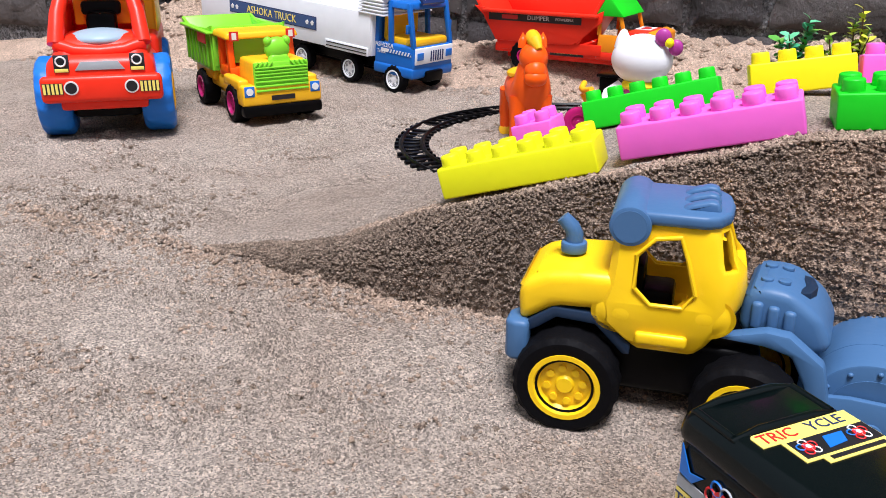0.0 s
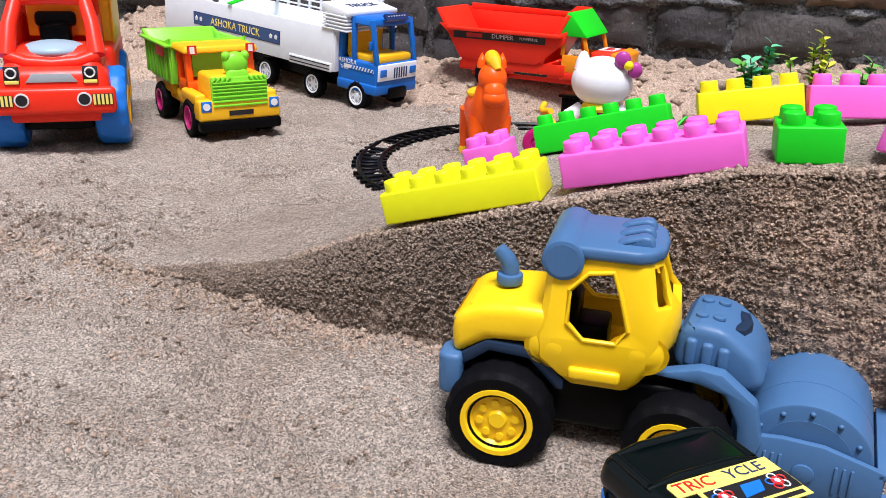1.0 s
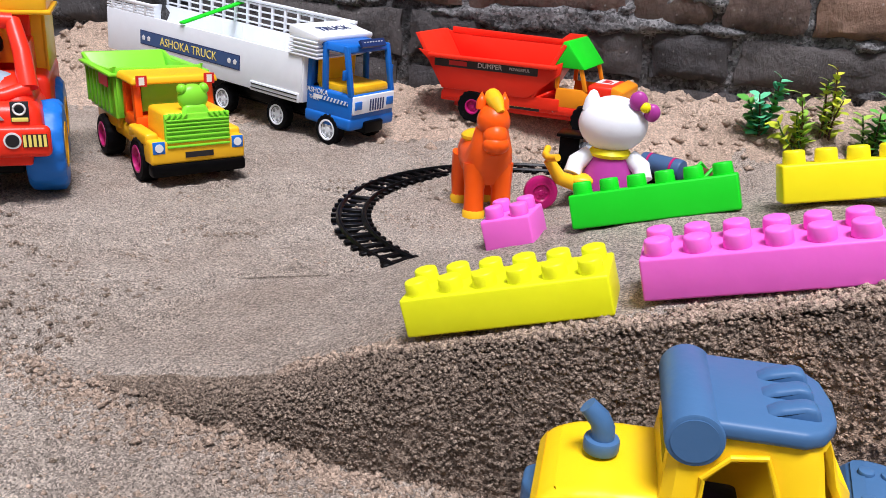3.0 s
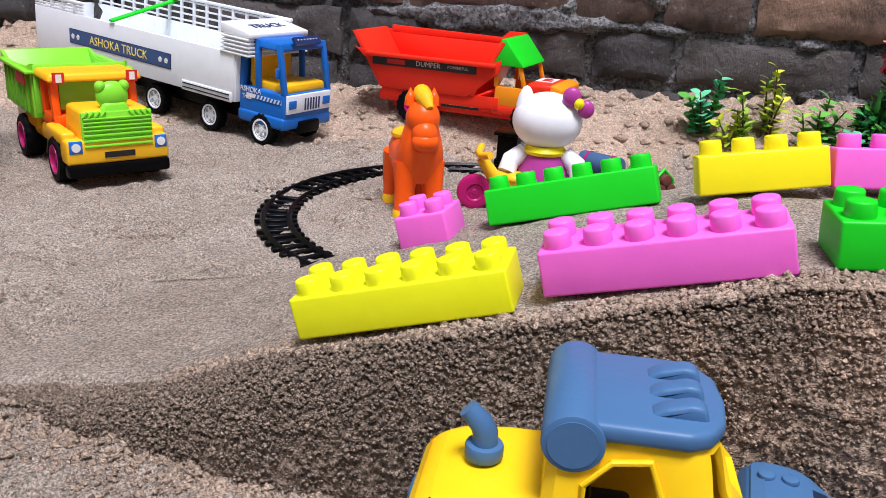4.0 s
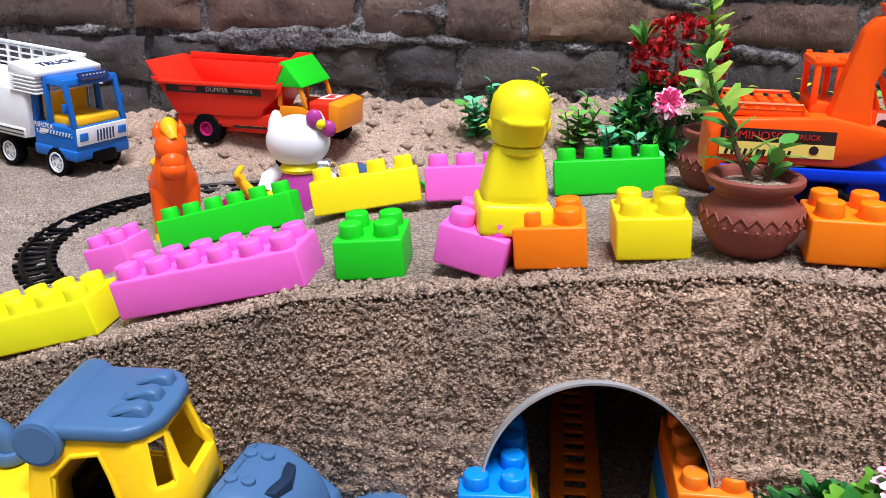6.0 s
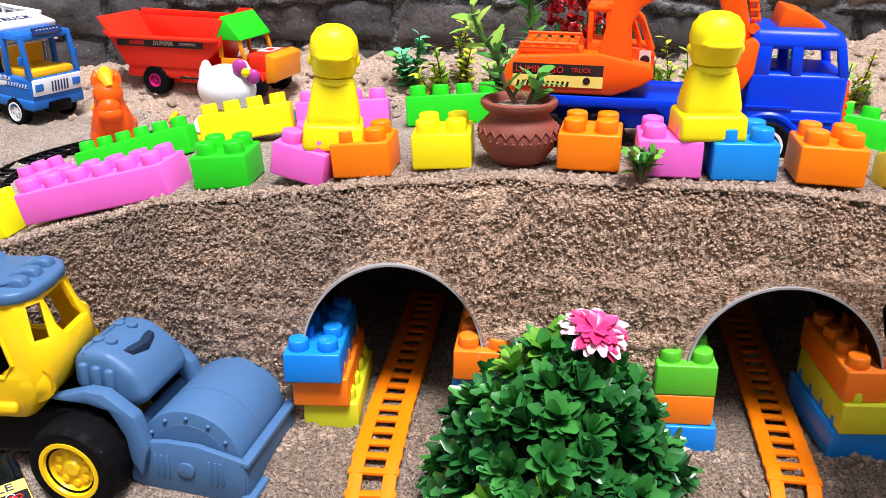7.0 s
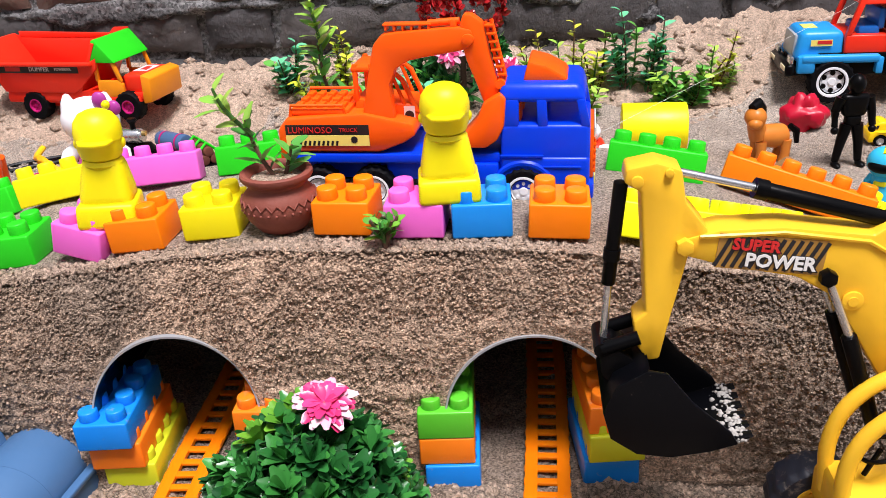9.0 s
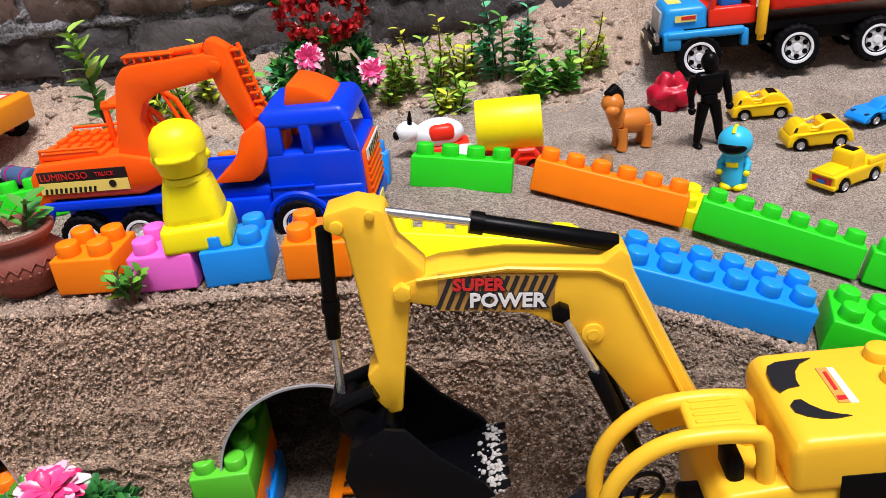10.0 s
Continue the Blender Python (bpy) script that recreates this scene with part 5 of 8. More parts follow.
    # no opening is cut here; a thin navy plate paints its shade
    part("cover_slot", Build().prism([(0.115, -0.015), (0.122, -0.012), (0.125, 0.0), (0.122, 0.012), (0.115, 0.015), (0.119, 0.0)], 0.0815, 0.0876, 0.0004, plane="xy"), P_NAVY, th, "navy crescent plate painting the shade of an opening")
    fr = lambda pts: [(0.133 + (x - 0.150) * 0.92, z) for x, z in pts]
    b = Build()
    for s in (-1, 1):
        b.prism(fr([(0.150, 0.010), (0.162, 0.006), (0.200, 0.004), (0.224, 0.008), (0.226, 0.034), (0.196, 0.041), (0.176, 0.041), (0.154, 0.038), (0.148, 0.034)]), s * 0.0405 - 0.002, s * 0.0405 + 0.002, 0.001)
    b.box((0.135, 0, 0.032), (0.005, 0.080, 0.026), 0.001).box((0.201, 0, 0.020), (0.004, 0.083, 0.026), 0.001).box((0.203, 0, 0.009), (0.008, 0.087, 0.004), 0.001).box((0.202, 0, 0.032), (0.006, 0.085, 0.004), 0.001)
    f = part("drum_frame", b, P_SLATE, th, "slate-blue frame round the drum")
    for s in (-1, 1):
        part("axle_cap", Build().cyl((0.168, s * 0.0425, 0.024), (0.168, s * 0.0442, 0.024), 0.0052, seg=20, bev=0.0005), P_SLATE, f)
        for x in (0.150, 0.1535, 0.157, 0.182, 0.1855, 0.189):
            part("rib", Build().box((x, s * 0.0425, 0.024), (0.0014, 0.002, 0.016), 0.0004), P_SLATE, f)
    drum = part("drum", Build().cyl((0.168, -0.037, 0.0300), (0.168, 0.037, 0.0300), 0.0300, seg=64, bev=0.0015).cyl((0.168, -0.0374, 0.0300), (0.168, 0.0374, 0.0300), 0.021, seg=40).cyl((0.168, -0.0122, 0.0300), (0.168, -0.0118, 0.0300), 0.0302, seg=64), P_SLATE, th, "smooth slate-blue drum")
    for i in range(5):
        a = radians(30 + i * 30)
        part("bolt", Build().ball((0.168 + 0.0255 * math.cos(a), -0.0372, 0.0300 + 0.0255 * math.sin(a)), 0.0014, 8), P_SLATE, drum)
    # the front half is steered a little towards -y about the joint
    def turned(x, deg, dx, dy, k=1.0):
        return Matrix.Translation((x + dx, dy, 0)) @ Matrix.Rotation(radians(deg), 4, "Z") @ Matrix.Diagonal((k, k, 1, 1)) @ Matrix.Translation((-x, 0, 0))

    for o in th.children:
        if o.name.startswith("wheel") and o.matrix_basis.translation.x > 0.05:
            o.matrix_basis = turned(0.097, -9.5, 0.002, -0.003) @ o.matrix_basis
        elif o.name.startswith(("engine_cover", "cover_slot", "drum_arm")):
            o.matrix_basis = turned(0.105, -9.5, 0.002, 0.008) @ o.matrix_basis
        elif o.name.startswith("drum"):
            o.matrix_basis = turned(0.168, -9.5, -0.003, 0.011, 1.09) @ o.matrix_basis
    return th


road_roller(pose(-0.053, 0.470, -0.015, 0, 0, 1))


def rickshaw(m):
    """Roof edge along local x, length along y, the stickered end facing -x."""
    th = thing("toy_rickshaw", m, "glossy black toy three-wheeler with colourful stickers on its roof", "toy vehicle")
    part("body", Build().box((0, 0, 0.046), (0.058, 0.098, 0.060), 0.007, taper=(1.03, 1.02), seg=4), P_GLOSSBLACK, th)
    part("roof", Build().box((0, 0, 0.0795), (0.063, 0.104, 0.017), 0.007, taper=(0.92, 0.95), seg=5), P_GLOSSBLACK, th)
    b = Build()
    for y in (0.0445, 0.0215):
        b.tube([(-0.027, y, 0.0862), (-0.014, y, 0.0882), (0.014, y, 0.0882), (0.027, y, 0.0862)], (0.0014, 0.0022, 0.0022, 0.0014), 10)
    for x in (-0.0255, 0.0255):
        b.tube([(x, 0.044, 0.0868), (x, 0.022, 0.0868)], 0.0018, 10)
    part("roof_rim", b, P_GLOSSBLACK, th)
    part("ledge", Build().box((0, 0, 0.018), (0.067, 0.106, 0.008), 0.003, seg=3), P_BLACK, th)
    part("base", Build().box((0, 0, 0.011), (0.062, 0.102, 0.009), 0.003), P_YELLOW, th, "yellow base")
    for x, y in ((-0.024, 0.034), (0.024, 0.034), (0.0, -0.040)):
        wheel(th, (x, y, 0.010), 0.010, 0.008, P_YELLOW)
    top = 0.0881
    part("roof_sticker", Build().prism([(-0.0215, 0.0105), (0.0285, 0.0105), (0.0285, 0.0190), (-0.0200, 0.0190), (-0.0215, 0.0175)], top, top + 0.0004, 0, plane="xy").prism([(-0.0130, 0.0105), (-0.0130, -0.0030), (-0.0050, -0.0030), (-0.0050, -0.0065), (0.0285, -0.0065), (0.0285, 0.0105)], top, top + 0.0004, 0, plane="xy"), STICKER_Y, th, "yellow sticker with a dark centre")
    part("sticker_panel", Build().prism([(-0.0110, 0.0095), (-0.0110, -0.0015), (0.0280, -0.0015), (0.0280, 0.0095)], top + 0.0004, top + 0.0007, 0, plane="xy"), STICKER_K, th, "black panel of the sticker")
    part("printed_wedge", Build().prism([(0.0020, 0.0005), (0.0120, 0.0015), (0.0150, 0.0075), (0.0050, 0.0075)], top + 0.0007, top + 0.0009, 0, plane="xy"), STICKER_B, th, "blue printed wedge")
    letters("TRIC", 0.0084, 0.0001, STICKER_R, th, Matrix.Translation((-0.0105, 0.0147, top + 0.0006)), "printed_word", "red printed letters")
    letters("YCLE", 0.0080, 0.0001, STICKER_N, th, Matrix.Translation((0.0140, 0.0147, top + 0.0006)), "printed_word", "dark printed letters")
    part("printed_bars", Build().box((0.012, -0.0042, top + 0.0006), (0.028, 0.0020, 0.0003), 0), STICKER_K, th)
    for x in (-0.0055, 0.0205):
        for k in range(5):
            a = radians(20 + 72 * k)
            c = (x + 0.0030 * math.cos(a), 0.0040 + 0.0030 * math.sin(a))
            ring = [(c[0] + 0.0018 * math.cos(q), c[1] + 0.0018 * math.sin(q), top + 0.0009) for q in [math.pi * i / 5 for i in range(11)]]
            part("printed_petal", Build().tube(ring, 0.00035, 4), (STICKER_R, STICKER_W, STICKER_B)[k % 3], th)
        part("printed_flower", Build().cyl((x, 0.0040, top + 0.0007), (x, 0.0040, top + 0.0012), 0.0026, seg=12), STICKER_R, th, "red printed flower")
        part("printed_dot", Build().cyl((x, 0.0040, top + 0.0012), (x, 0.0040, top + 0.0014), 0.0012, seg=8), STICKER_W, th)
    # stickers on the end
    end = Matrix.Rotation(radians(-90), 4, "Z") @ ON_MINUS_Y
    sticker(th, (-0.0303, 0.026, 0.046), (0.0006, 0.038, 0.0095), STICKER_Y, "end_sticker", "yellow end sticker")
    letters("TRIC", 0.0085, 0.0001, STICKER_N, th, Matrix.Translation((-0.0308, 0.036, 0.046)) @ end, "printed_word")
    letters("YCLE", 0.0085, 0.0001, STICKER_R, th, Matrix.Translation((-0.0308, 0.017, 0.046)) @ end, "printed_word")
    sticker(th, (-0.0303, 0.036, 0.0545), (0.0006, 0.018, 0.0055), P_GREY, "end_sticker", "grey end sticker")
    sticker(th, (-0.0303, 0.028, 0.0370), (0.0006, 0.034, 0.0060), PRINT_PINK, "end_sticker", "magenta strip with pale dots")
    for k in range(7):
        part("printed_dot", Build().cyl((-0.0306, 0.041 - k * 0.0045, 0.0370), (-0.0309, 0.041 - k * 0.0045, 0.0370), 0.0009, seg=8), STICKER_W, th)
    part("printed_wedge", Build().prism([(0.044, 0.073), (0.038, 0.062), (0.030, 0.064), (0.036, 0.058), (0.044, 0.059)], -0.0309, -0.0303, 0, plane="yz"), STICKER_B, th, "blue printed wedge")
    for k in range(6):
        a = radians(60 * k)
        c = (0.019 + 0.0055 * math.cos(a), 0.0600 + 0.0055 * math.sin(a))
        ring = [(-0.0308, c[0] + 0.0032 * math.cos(q), c[1] + 0.0032 * math.sin(q)) for q in [math.pi * i / 6 for i in range(13)]]
        part("printed_petal", Build().tube(ring, 0.00055, 4), (STICKER_R, STICKER_B, P_GREY)[k % 3], th)
    part("printed_flower", Build().cyl((-0.0303, 0.019, 0.060), (-0.0311, 0.019, 0.060), 0.0045, seg=14), STICKER_R, th)
    part("printed_dot", Build().cyl((-0.0310, 0.019, 0.060), (-0.0314, 0.019, 0.060), 0.0021, seg=10), STICKER_W, th)
    return th


PRINT_PINK = material("magenta_sticker", (0.62, 0.02, 0.20), 0.35)
rickshaw(pose(0.062, 0.308, -0.0145, 0, 0, 41))


def bow(pts, n=4):
    """A smooth line through points."""
    q = [Vector(p) for p in pts]
    q = [2 * q[0] - q[1]] + q + [2 * q[-1] - q[-2]]
    out = []
    for a, b, c, d in zip(q, q[1:], q[2:], q[3:]):
        for i in range(n):
            t = i / n
            out.append(0.5 * (2 * b + (c - a) * t + (2 * a - 5 * b + 4 * c - d) * t * t + (3 * b - a - 3 * c + d) * t ** 3))
    return out + [q[-2]]


def digger(m):
    """Yellow wheeled digger; local x to the right along the arm, arm reaching to -x."""
    th = thing("toy_digger", m, "yellow toy digger with raised arm and sandy black bucket", "toy digger")
    y0, y1 = -0.009, 0.009
    stick = [(-0.006, 0.244), (0.008, 0.247), (0.020, 0.243), (0.023, 0.226), (0.034, 0.212), (0.034, 0.203), (0.026, 0.200), (0.018, 0.160), (0.014, 0.138), (0.008, 0.137), (0.002, 0.146), (0.000, 0.160), (0.006, 0.166), (0.001, 0.232), (-0.007, 0.237)]
    part("stick", Build().prism(stick, y0, y1, 0.0014), P_DIGGER, th)
    for x, z, r in ((-0.001, 0.238, 0.0030), (0.014, 0.242, 0.0022)):
        part("pin", Build().cyl((x, y0 - 0.002, z), (x, y1 + 0.002, z), r, seg=14, bev=0.0004), P_DIGGER, th)
    boom = [(0.018, 0.206), (0.040, 0.212), (0.070, 0.213), (0.112, 0.208), (0.120, 0.214), (0.124, 0.210), (0.126, 0.200), (0.150, 0.140), (0.160, 0.118), (0.135, 0.112), (0.112, 0.150), (0.098, 0.174), (0.078, 0.186), (0.044, 0.192), (0.024, 0.198)]
    part("boom", Build().prism(boom, y0 - 0.001, y1 + 0.001, 0.0014), P_DIGGER, th)
    part("boom_rib", Build().tube([(0.030, y0 - 0.0016, 0.209), (0.070, y0 - 0.0016, 0.2105), (0.110, y0 - 0.0016, 0.205), (0.121, y0 - 0.0016, 0.198), (0.146, y0 - 0.0016, 0.136)], 0.0012, 6), P_DIGGER, th)
    part("pivot_bolt", Build().cyl((0.023, y0 - 0.0045, 0.204), (0.023, y1 + 0.0045, 0.204), 0.0044, seg=6, bev=0.0005), P_DIGGER, th)
    part("boom_boss", Build().cyl((0.106, y0 - 0.0028, 0.173), (0.106, y0 - 0.001, 0.173), 0.0052, seg=22, bev=0.0005).cyl((0.106, y0 - 0.0036, 0.173), (0.106, y0 - 0.001, 0.173), 0.0026, seg=16), P_DIGGER, th)
    # decal
    lean = Matrix.Rotation(radians(6), 4, "Y")
    sticker(th, (0.0645, y0 - 0.0013, 0.1990), (0.0520, 0.0006, 0.0185), material("amber_strip", (0.42, 0.22, 0.04), 0.35), "arm_sticker", "amber sticker with dark slanting stripes", lean)
    bars(th, (0.0645, y0 - 0.0017, 0.1990), 0.0042, 12, (0.0019, 0.0006, 0.0178), STICKER_K, lean=20, turn=lean)
    for word, size, x, z, face, back in (("SUPER", 0.0082, 0.0570, 0.2040, STICKER_R, 0.0007), ("POWER", 0.0098, 0.0690, 0.1948, STICKER_W, 0.0008)):
        letters(word, size, 0.0002, STICKER_K, th, Matrix.Translation((x + 0.0003, y0 - 0.0021, z - 0.0003)) @ lean @ ON_MINUS_Y, "printed_shadow", "dark outline of the printed word", bold=back)
        letters(word, size, 0.0002, face, th, Matrix.Translation((x, y0 - 0.0026, z)) @ lean @ ON_MINUS_Y, "printed_word", bold=0.0003)
    # hydraulic rams
    part("ram_rod", Build().cyl((0.016, 0, 0.240), (0.060, 0, 0.229), 0.0022, seg=12), CHROME, th, "silver rod")
    part("ram_barrel", Build().cyl((0.056, 0, 0.230), (0.120, 0, 0.212), 0.0042, seg=14, bev=0.0006).cyl((0.056, 0, 0.230), (0.062, 0, 0.2283), 0.0052, seg=14), P_BLACK, th, "black ram")
    part("ram_barrel", Build().cyl((-0.008, -0.003, 0.236), (-0.013, -0.003, 0.180), 0.0036, seg=14, bev=0.0006).cyl((-0.0112, -0.003, 0.200), (-0.0118, -0.003, 0.194), 0.0044, seg=14), P_BLACK, th, "black ram")
    part("ram_rod", Build().cyl((-0.0128, -0.003, 0.182), (-0.015, -0.003, 0.146), 0.0021, seg=12), CHROME, th, "silver rod")
    for s in (-1, 1):
        part("ram_rod", Build().cyl((0.092, s * 0.013, 0.187), (0.108, s * 0.013, 0.150), 0.0021, seg=12), CHROME, th, "silver rod")
        part("ram_barrel", Build().cyl((0.106, s * 0.013, 0.154), (0.126, s * 0.013, 0.098), 0.0040, seg=14, bev=0.0005), P_BLACK, th, "black ram")
        part("ram_bolt", Build().cyl((0.092, s * 0.010, 0.187), (0.092, s * 0.016, 0.187), 0.0044, seg=6, bev=0.0005), P_BLACK, th, "black bolt")
    part("link", Build().tube([(-0.016, -0.010, 0.145), (0.003, -0.010, 0.152)], 0.0038, 10).tube([(-0.016, 0.010, 0.145), (0.003, 0.010, 0.152)], 0.0038, 10).cyl((-0.016, -0.012, 0.145), (-0.016, 0.012, 0.145), 0.0042, seg=12).prism([(-0.018, 0.146), (-0.010, 0.148), (0.008, 0.132), (0.012, 0.118), (-0.004, 0.116), (-0.016, 0.130)], -0.012, 0.012, 0.001), P_BLACK, th, "black bucket link")
    # bucket: curved shell with side plates and teeth
    b = Build()
    prof = [(0.006, 0.142), (-0.010, 0.132), (-0.016, 0.116), (-0.012, 0.100), (0.002, 0.090), (0.020, 0.088), (0.040, 0.092), (0.054, 0.097)]
    w = 0.026
    inner = [(x * 0.9 + 0.002, z * 0.94 + 0.0075) for x, z in prof]
    for q in (prof, inner):
        a = [b.bm.verts.new((x, -w, z)) for x, z in q]
        c = [b.bm.verts.new((x, w, z)) for x, z in q]
        for i in range(len(q) - 1):
            b.bm.faces.new((a[i], a[i + 1], c[i + 1], c[i]))
    for s in (-1, 1):
        b.prism(prof + [(0.050, 0.104), (0.030, 0.122), (0.016, 0.140)], s * w - 0.0012, s * w + 0.0012, 0.0005)
    teeth = []
    for i in range(6):
        y = -w + 0.004 + i * (2 * w - 0.008) / 5
        teeth.append(y)
    bucket = part("bucket", b, BUCKET, th, "black bucket crusted with sand")
    for y in teeth:
        part("tooth", Build().prism([(0.050, 0.094), (0.050, 0.099), (0.062, 0.1005)], y - 0.003, y + 0.003, 0.0004), BUCKET, bucket)
    b = Build()
    for _ in range(420):
        q = abs(random.gauss(0, 0.005))
        b.ball((0.056 - q * 0.8 + random.uniform(-0.002, 0.004), random.uniform(-w, w), 0.0990 - q * 0.25 + random.uniform(-0.001, 0.001)), 0.0004 + 0.0016 * random.random() ** 2, 6)
    lip = part("caked_sand", b, material("sand_crust", (0.42, 0.40, 0.37), 0.95, var=0.4, scale=300, bump=1.0), th, "pale sand caked on the bucket's teeth")
    tagged(lip, kind="stuff")
    # body, with a raised roof block set back from the low deck
    body = part("body", Build().prism([(0.150, 0.066), (0.150, 0.098), (0.156, 0.108), (0.190, 0.1115), (0.310, 0.1115), (0.310, 0.066)], -0.053, 0.014, 0.003, seg=3), P_DIGGER, th)
    part("roof", Build().prism([(0.183, 0.108), (0.1825, 0.131), (0.1875, 0.137), (0.304, 0.137), (0.310, 0.131), (0.310, 0.108)], -0.055, 0.014, 0.0045, seg=4), P_DIGGER, th)
    part("deck_step", Build().box((0.1775, 0.010, 0.1125), (0.010, 0.008, 0.006), 0.0012).box((0.1790, -0.010, 0.1115), (0.006, 0.022, 0.004), 0.001).box((0.1800, -0.026, 0.1130), (0.006, 0.008, 0.006), 0.0012), P_DIGGER, body)
    part("deck_boss", Build().cyl((0.1765, -0.041, 0.108), (0.1765, -0.041, 0.1135), 0.0048, seg=20, bev=0.0008), P_DIGGER, body)
    for y in (0.001, -0.018):
        part("roof_boss", Build().cyl((0.242, y, 0.136), (0.242, y, 0.1425), 0.0075, 0.0066, 22, 0.0012), P_DIGGER, th)
    part("painted_eye", Build().prism([(0.1875, -0.004), (0.1895, 0.001), (0.194, 0.0035), (0.202, 0.0042), (0.211, 0.0044), (0.2045, 0.0005), (0.2005, -0.005), (0.1985, -0.012), (0.1985, -0.0165), (0.193, -0.0175), (0.1885, -0.020), (0.187, -0.014)], 0.1368, 0.1376, 0, plane="xy"), STICKER_K, th, "black painted eye")
    part("painted_eye", Build().prism([(0.1895, -0.030), (0.1925, -0.0265), (0.1955, -0.0265), (0.198, -0.031), (0.202, -0.0355), (0.207, -0.0385), (0.2125, -0.0405), (0.206, -0.0415), (0.200, -0.041), (0.194, -0.0385), (0.190, -0.035)], 0.1368, 0.1376, 0, plane="xy"), STICKER_K, th, "black painted eye")
    part("roof_sticker", Build().prism([(0.2100, -0.004), (0.2150, -0.0045), (0.2155, -0.0315), (0.2105, -0.031)], 0.1368, 0.1375, 0, plane="xy"), material("amber_sticker", (0.62, 0.33, 0.07), 0.35), th, "small orange sticker")
    part("sticker_edge", Build().prism([(0.2150, -0.0045), (0.2180, -0.005), (0.2190, -0.032), (0.2155, -0.0315)], 0.1368, 0.1375, 0, plane="xy"), STICKER_W, th, "pale edge of the sticker")
    part("printed_bar", Build().box((0.2128, -0.015, 0.1377), (0.0016, 0.014, 0.0003), 0).box((0.2130, -0.028, 0.1377), (0.004, 0.003, 0.0003), 0), STICKER_R, th)
    # open cab beside the arm
    b = Build()
    for y in (-0.0450, -0.0185):
        b.tube(bow([(0.104, y, 0.062), (0.102, y, 0.090), (0.107, y, 0.112), (0.120, y, 0.128), (0.138, y, 0.136), (0.166, y, 0.136), (0.174, y, 0.128), (0.176, y, 0.076)]), 0.0042, 12)
    b.box((0.157, -0.0320, 0.1355), (0.030, 0.030, 0.006), 0.0028, seg=3)
    for k in range(5):
        b.box((0.156, -0.0220 - k * 0.005, 0.1386), (0.020, 0.0022, 0.0012), 0.0005)
    b.box((0.140, -0.0345, 0.070), (0.078, 0.036, 0.022), 0.004)
    part("cab_frame", b, P_DIGGER, th)
    part("seat", Build().box((0.150, -0.034, 0.088), (0.022, 0.020, 0.014), 0.003).box((0.163, -0.034, 0.104), (0.008, 0.020, 0.030), 0.003), P_BLACK, th, "black seat")
    wh = [(0.122 + 0.010 * math.cos(a), -0.034 + 0.009 * math.sin(a), 0.100 + 0.004 * math.cos(a)) for a in [2 * math.pi * k / 18 for k in range(19)]]
    part("steering_wheel", Build().tube(wh, 0.0012, 6).cyl((0.122, -0.034, 0.100), (0.116, -0.034, 0.084), 0.0014, seg=8), P_BLACK, th, "black steering wheel")
    part("side_window", Build().box((0.252, -0.0549, 0.101), (0.096, 0.001, 0.032), 0.0004), P_BLACK, th, "dark window")
    part("chassis", Build().box((0.205, -0.034, 0.050), (0.20, 0.080, 0.022), 0.004).box((0.130, -0.034, 0.042), (0.05, 0.06, 0.018), 0.004), P_DIGGER, th)
    sand_tyre = bpy.data.materials.get("sandy_tyre") or material("sandy_tyre", (0.015, 0.018, 0.03), 0.5, var=0.3, dirt=0.35)
    for x in (0.112, 0.260):
        for s in (-1, 1):
            wheel(th, (x, -0.032 + s * 0.048, 0.027), 0.027, 0.022, P_DIGGER, sand_tyre, treads=18, rim=0.55)
    return th


digger(pose(0.505, 0.434, 0.0025, 0, 0, -3.2))


P_PALE = plastic("pale_blue_grey_plastic", (0.32, 0.44, 0.52))


def squash(th, z0, k):
    """Lower all that stands above z0 on a thing, wheels aside."""
    for o in th.children:
        if o.name.startswith("wheel"):
            continue
        t = o.matrix_basis.translation
        if t.length > 1e-6:
            t.z -= (1 - k) * max(0.0, t.z - z0)
            continue
        for v in o.data.vertices:
            v.co.z -= (1 - k) * max(0.0, v.co.z - z0)
    return th


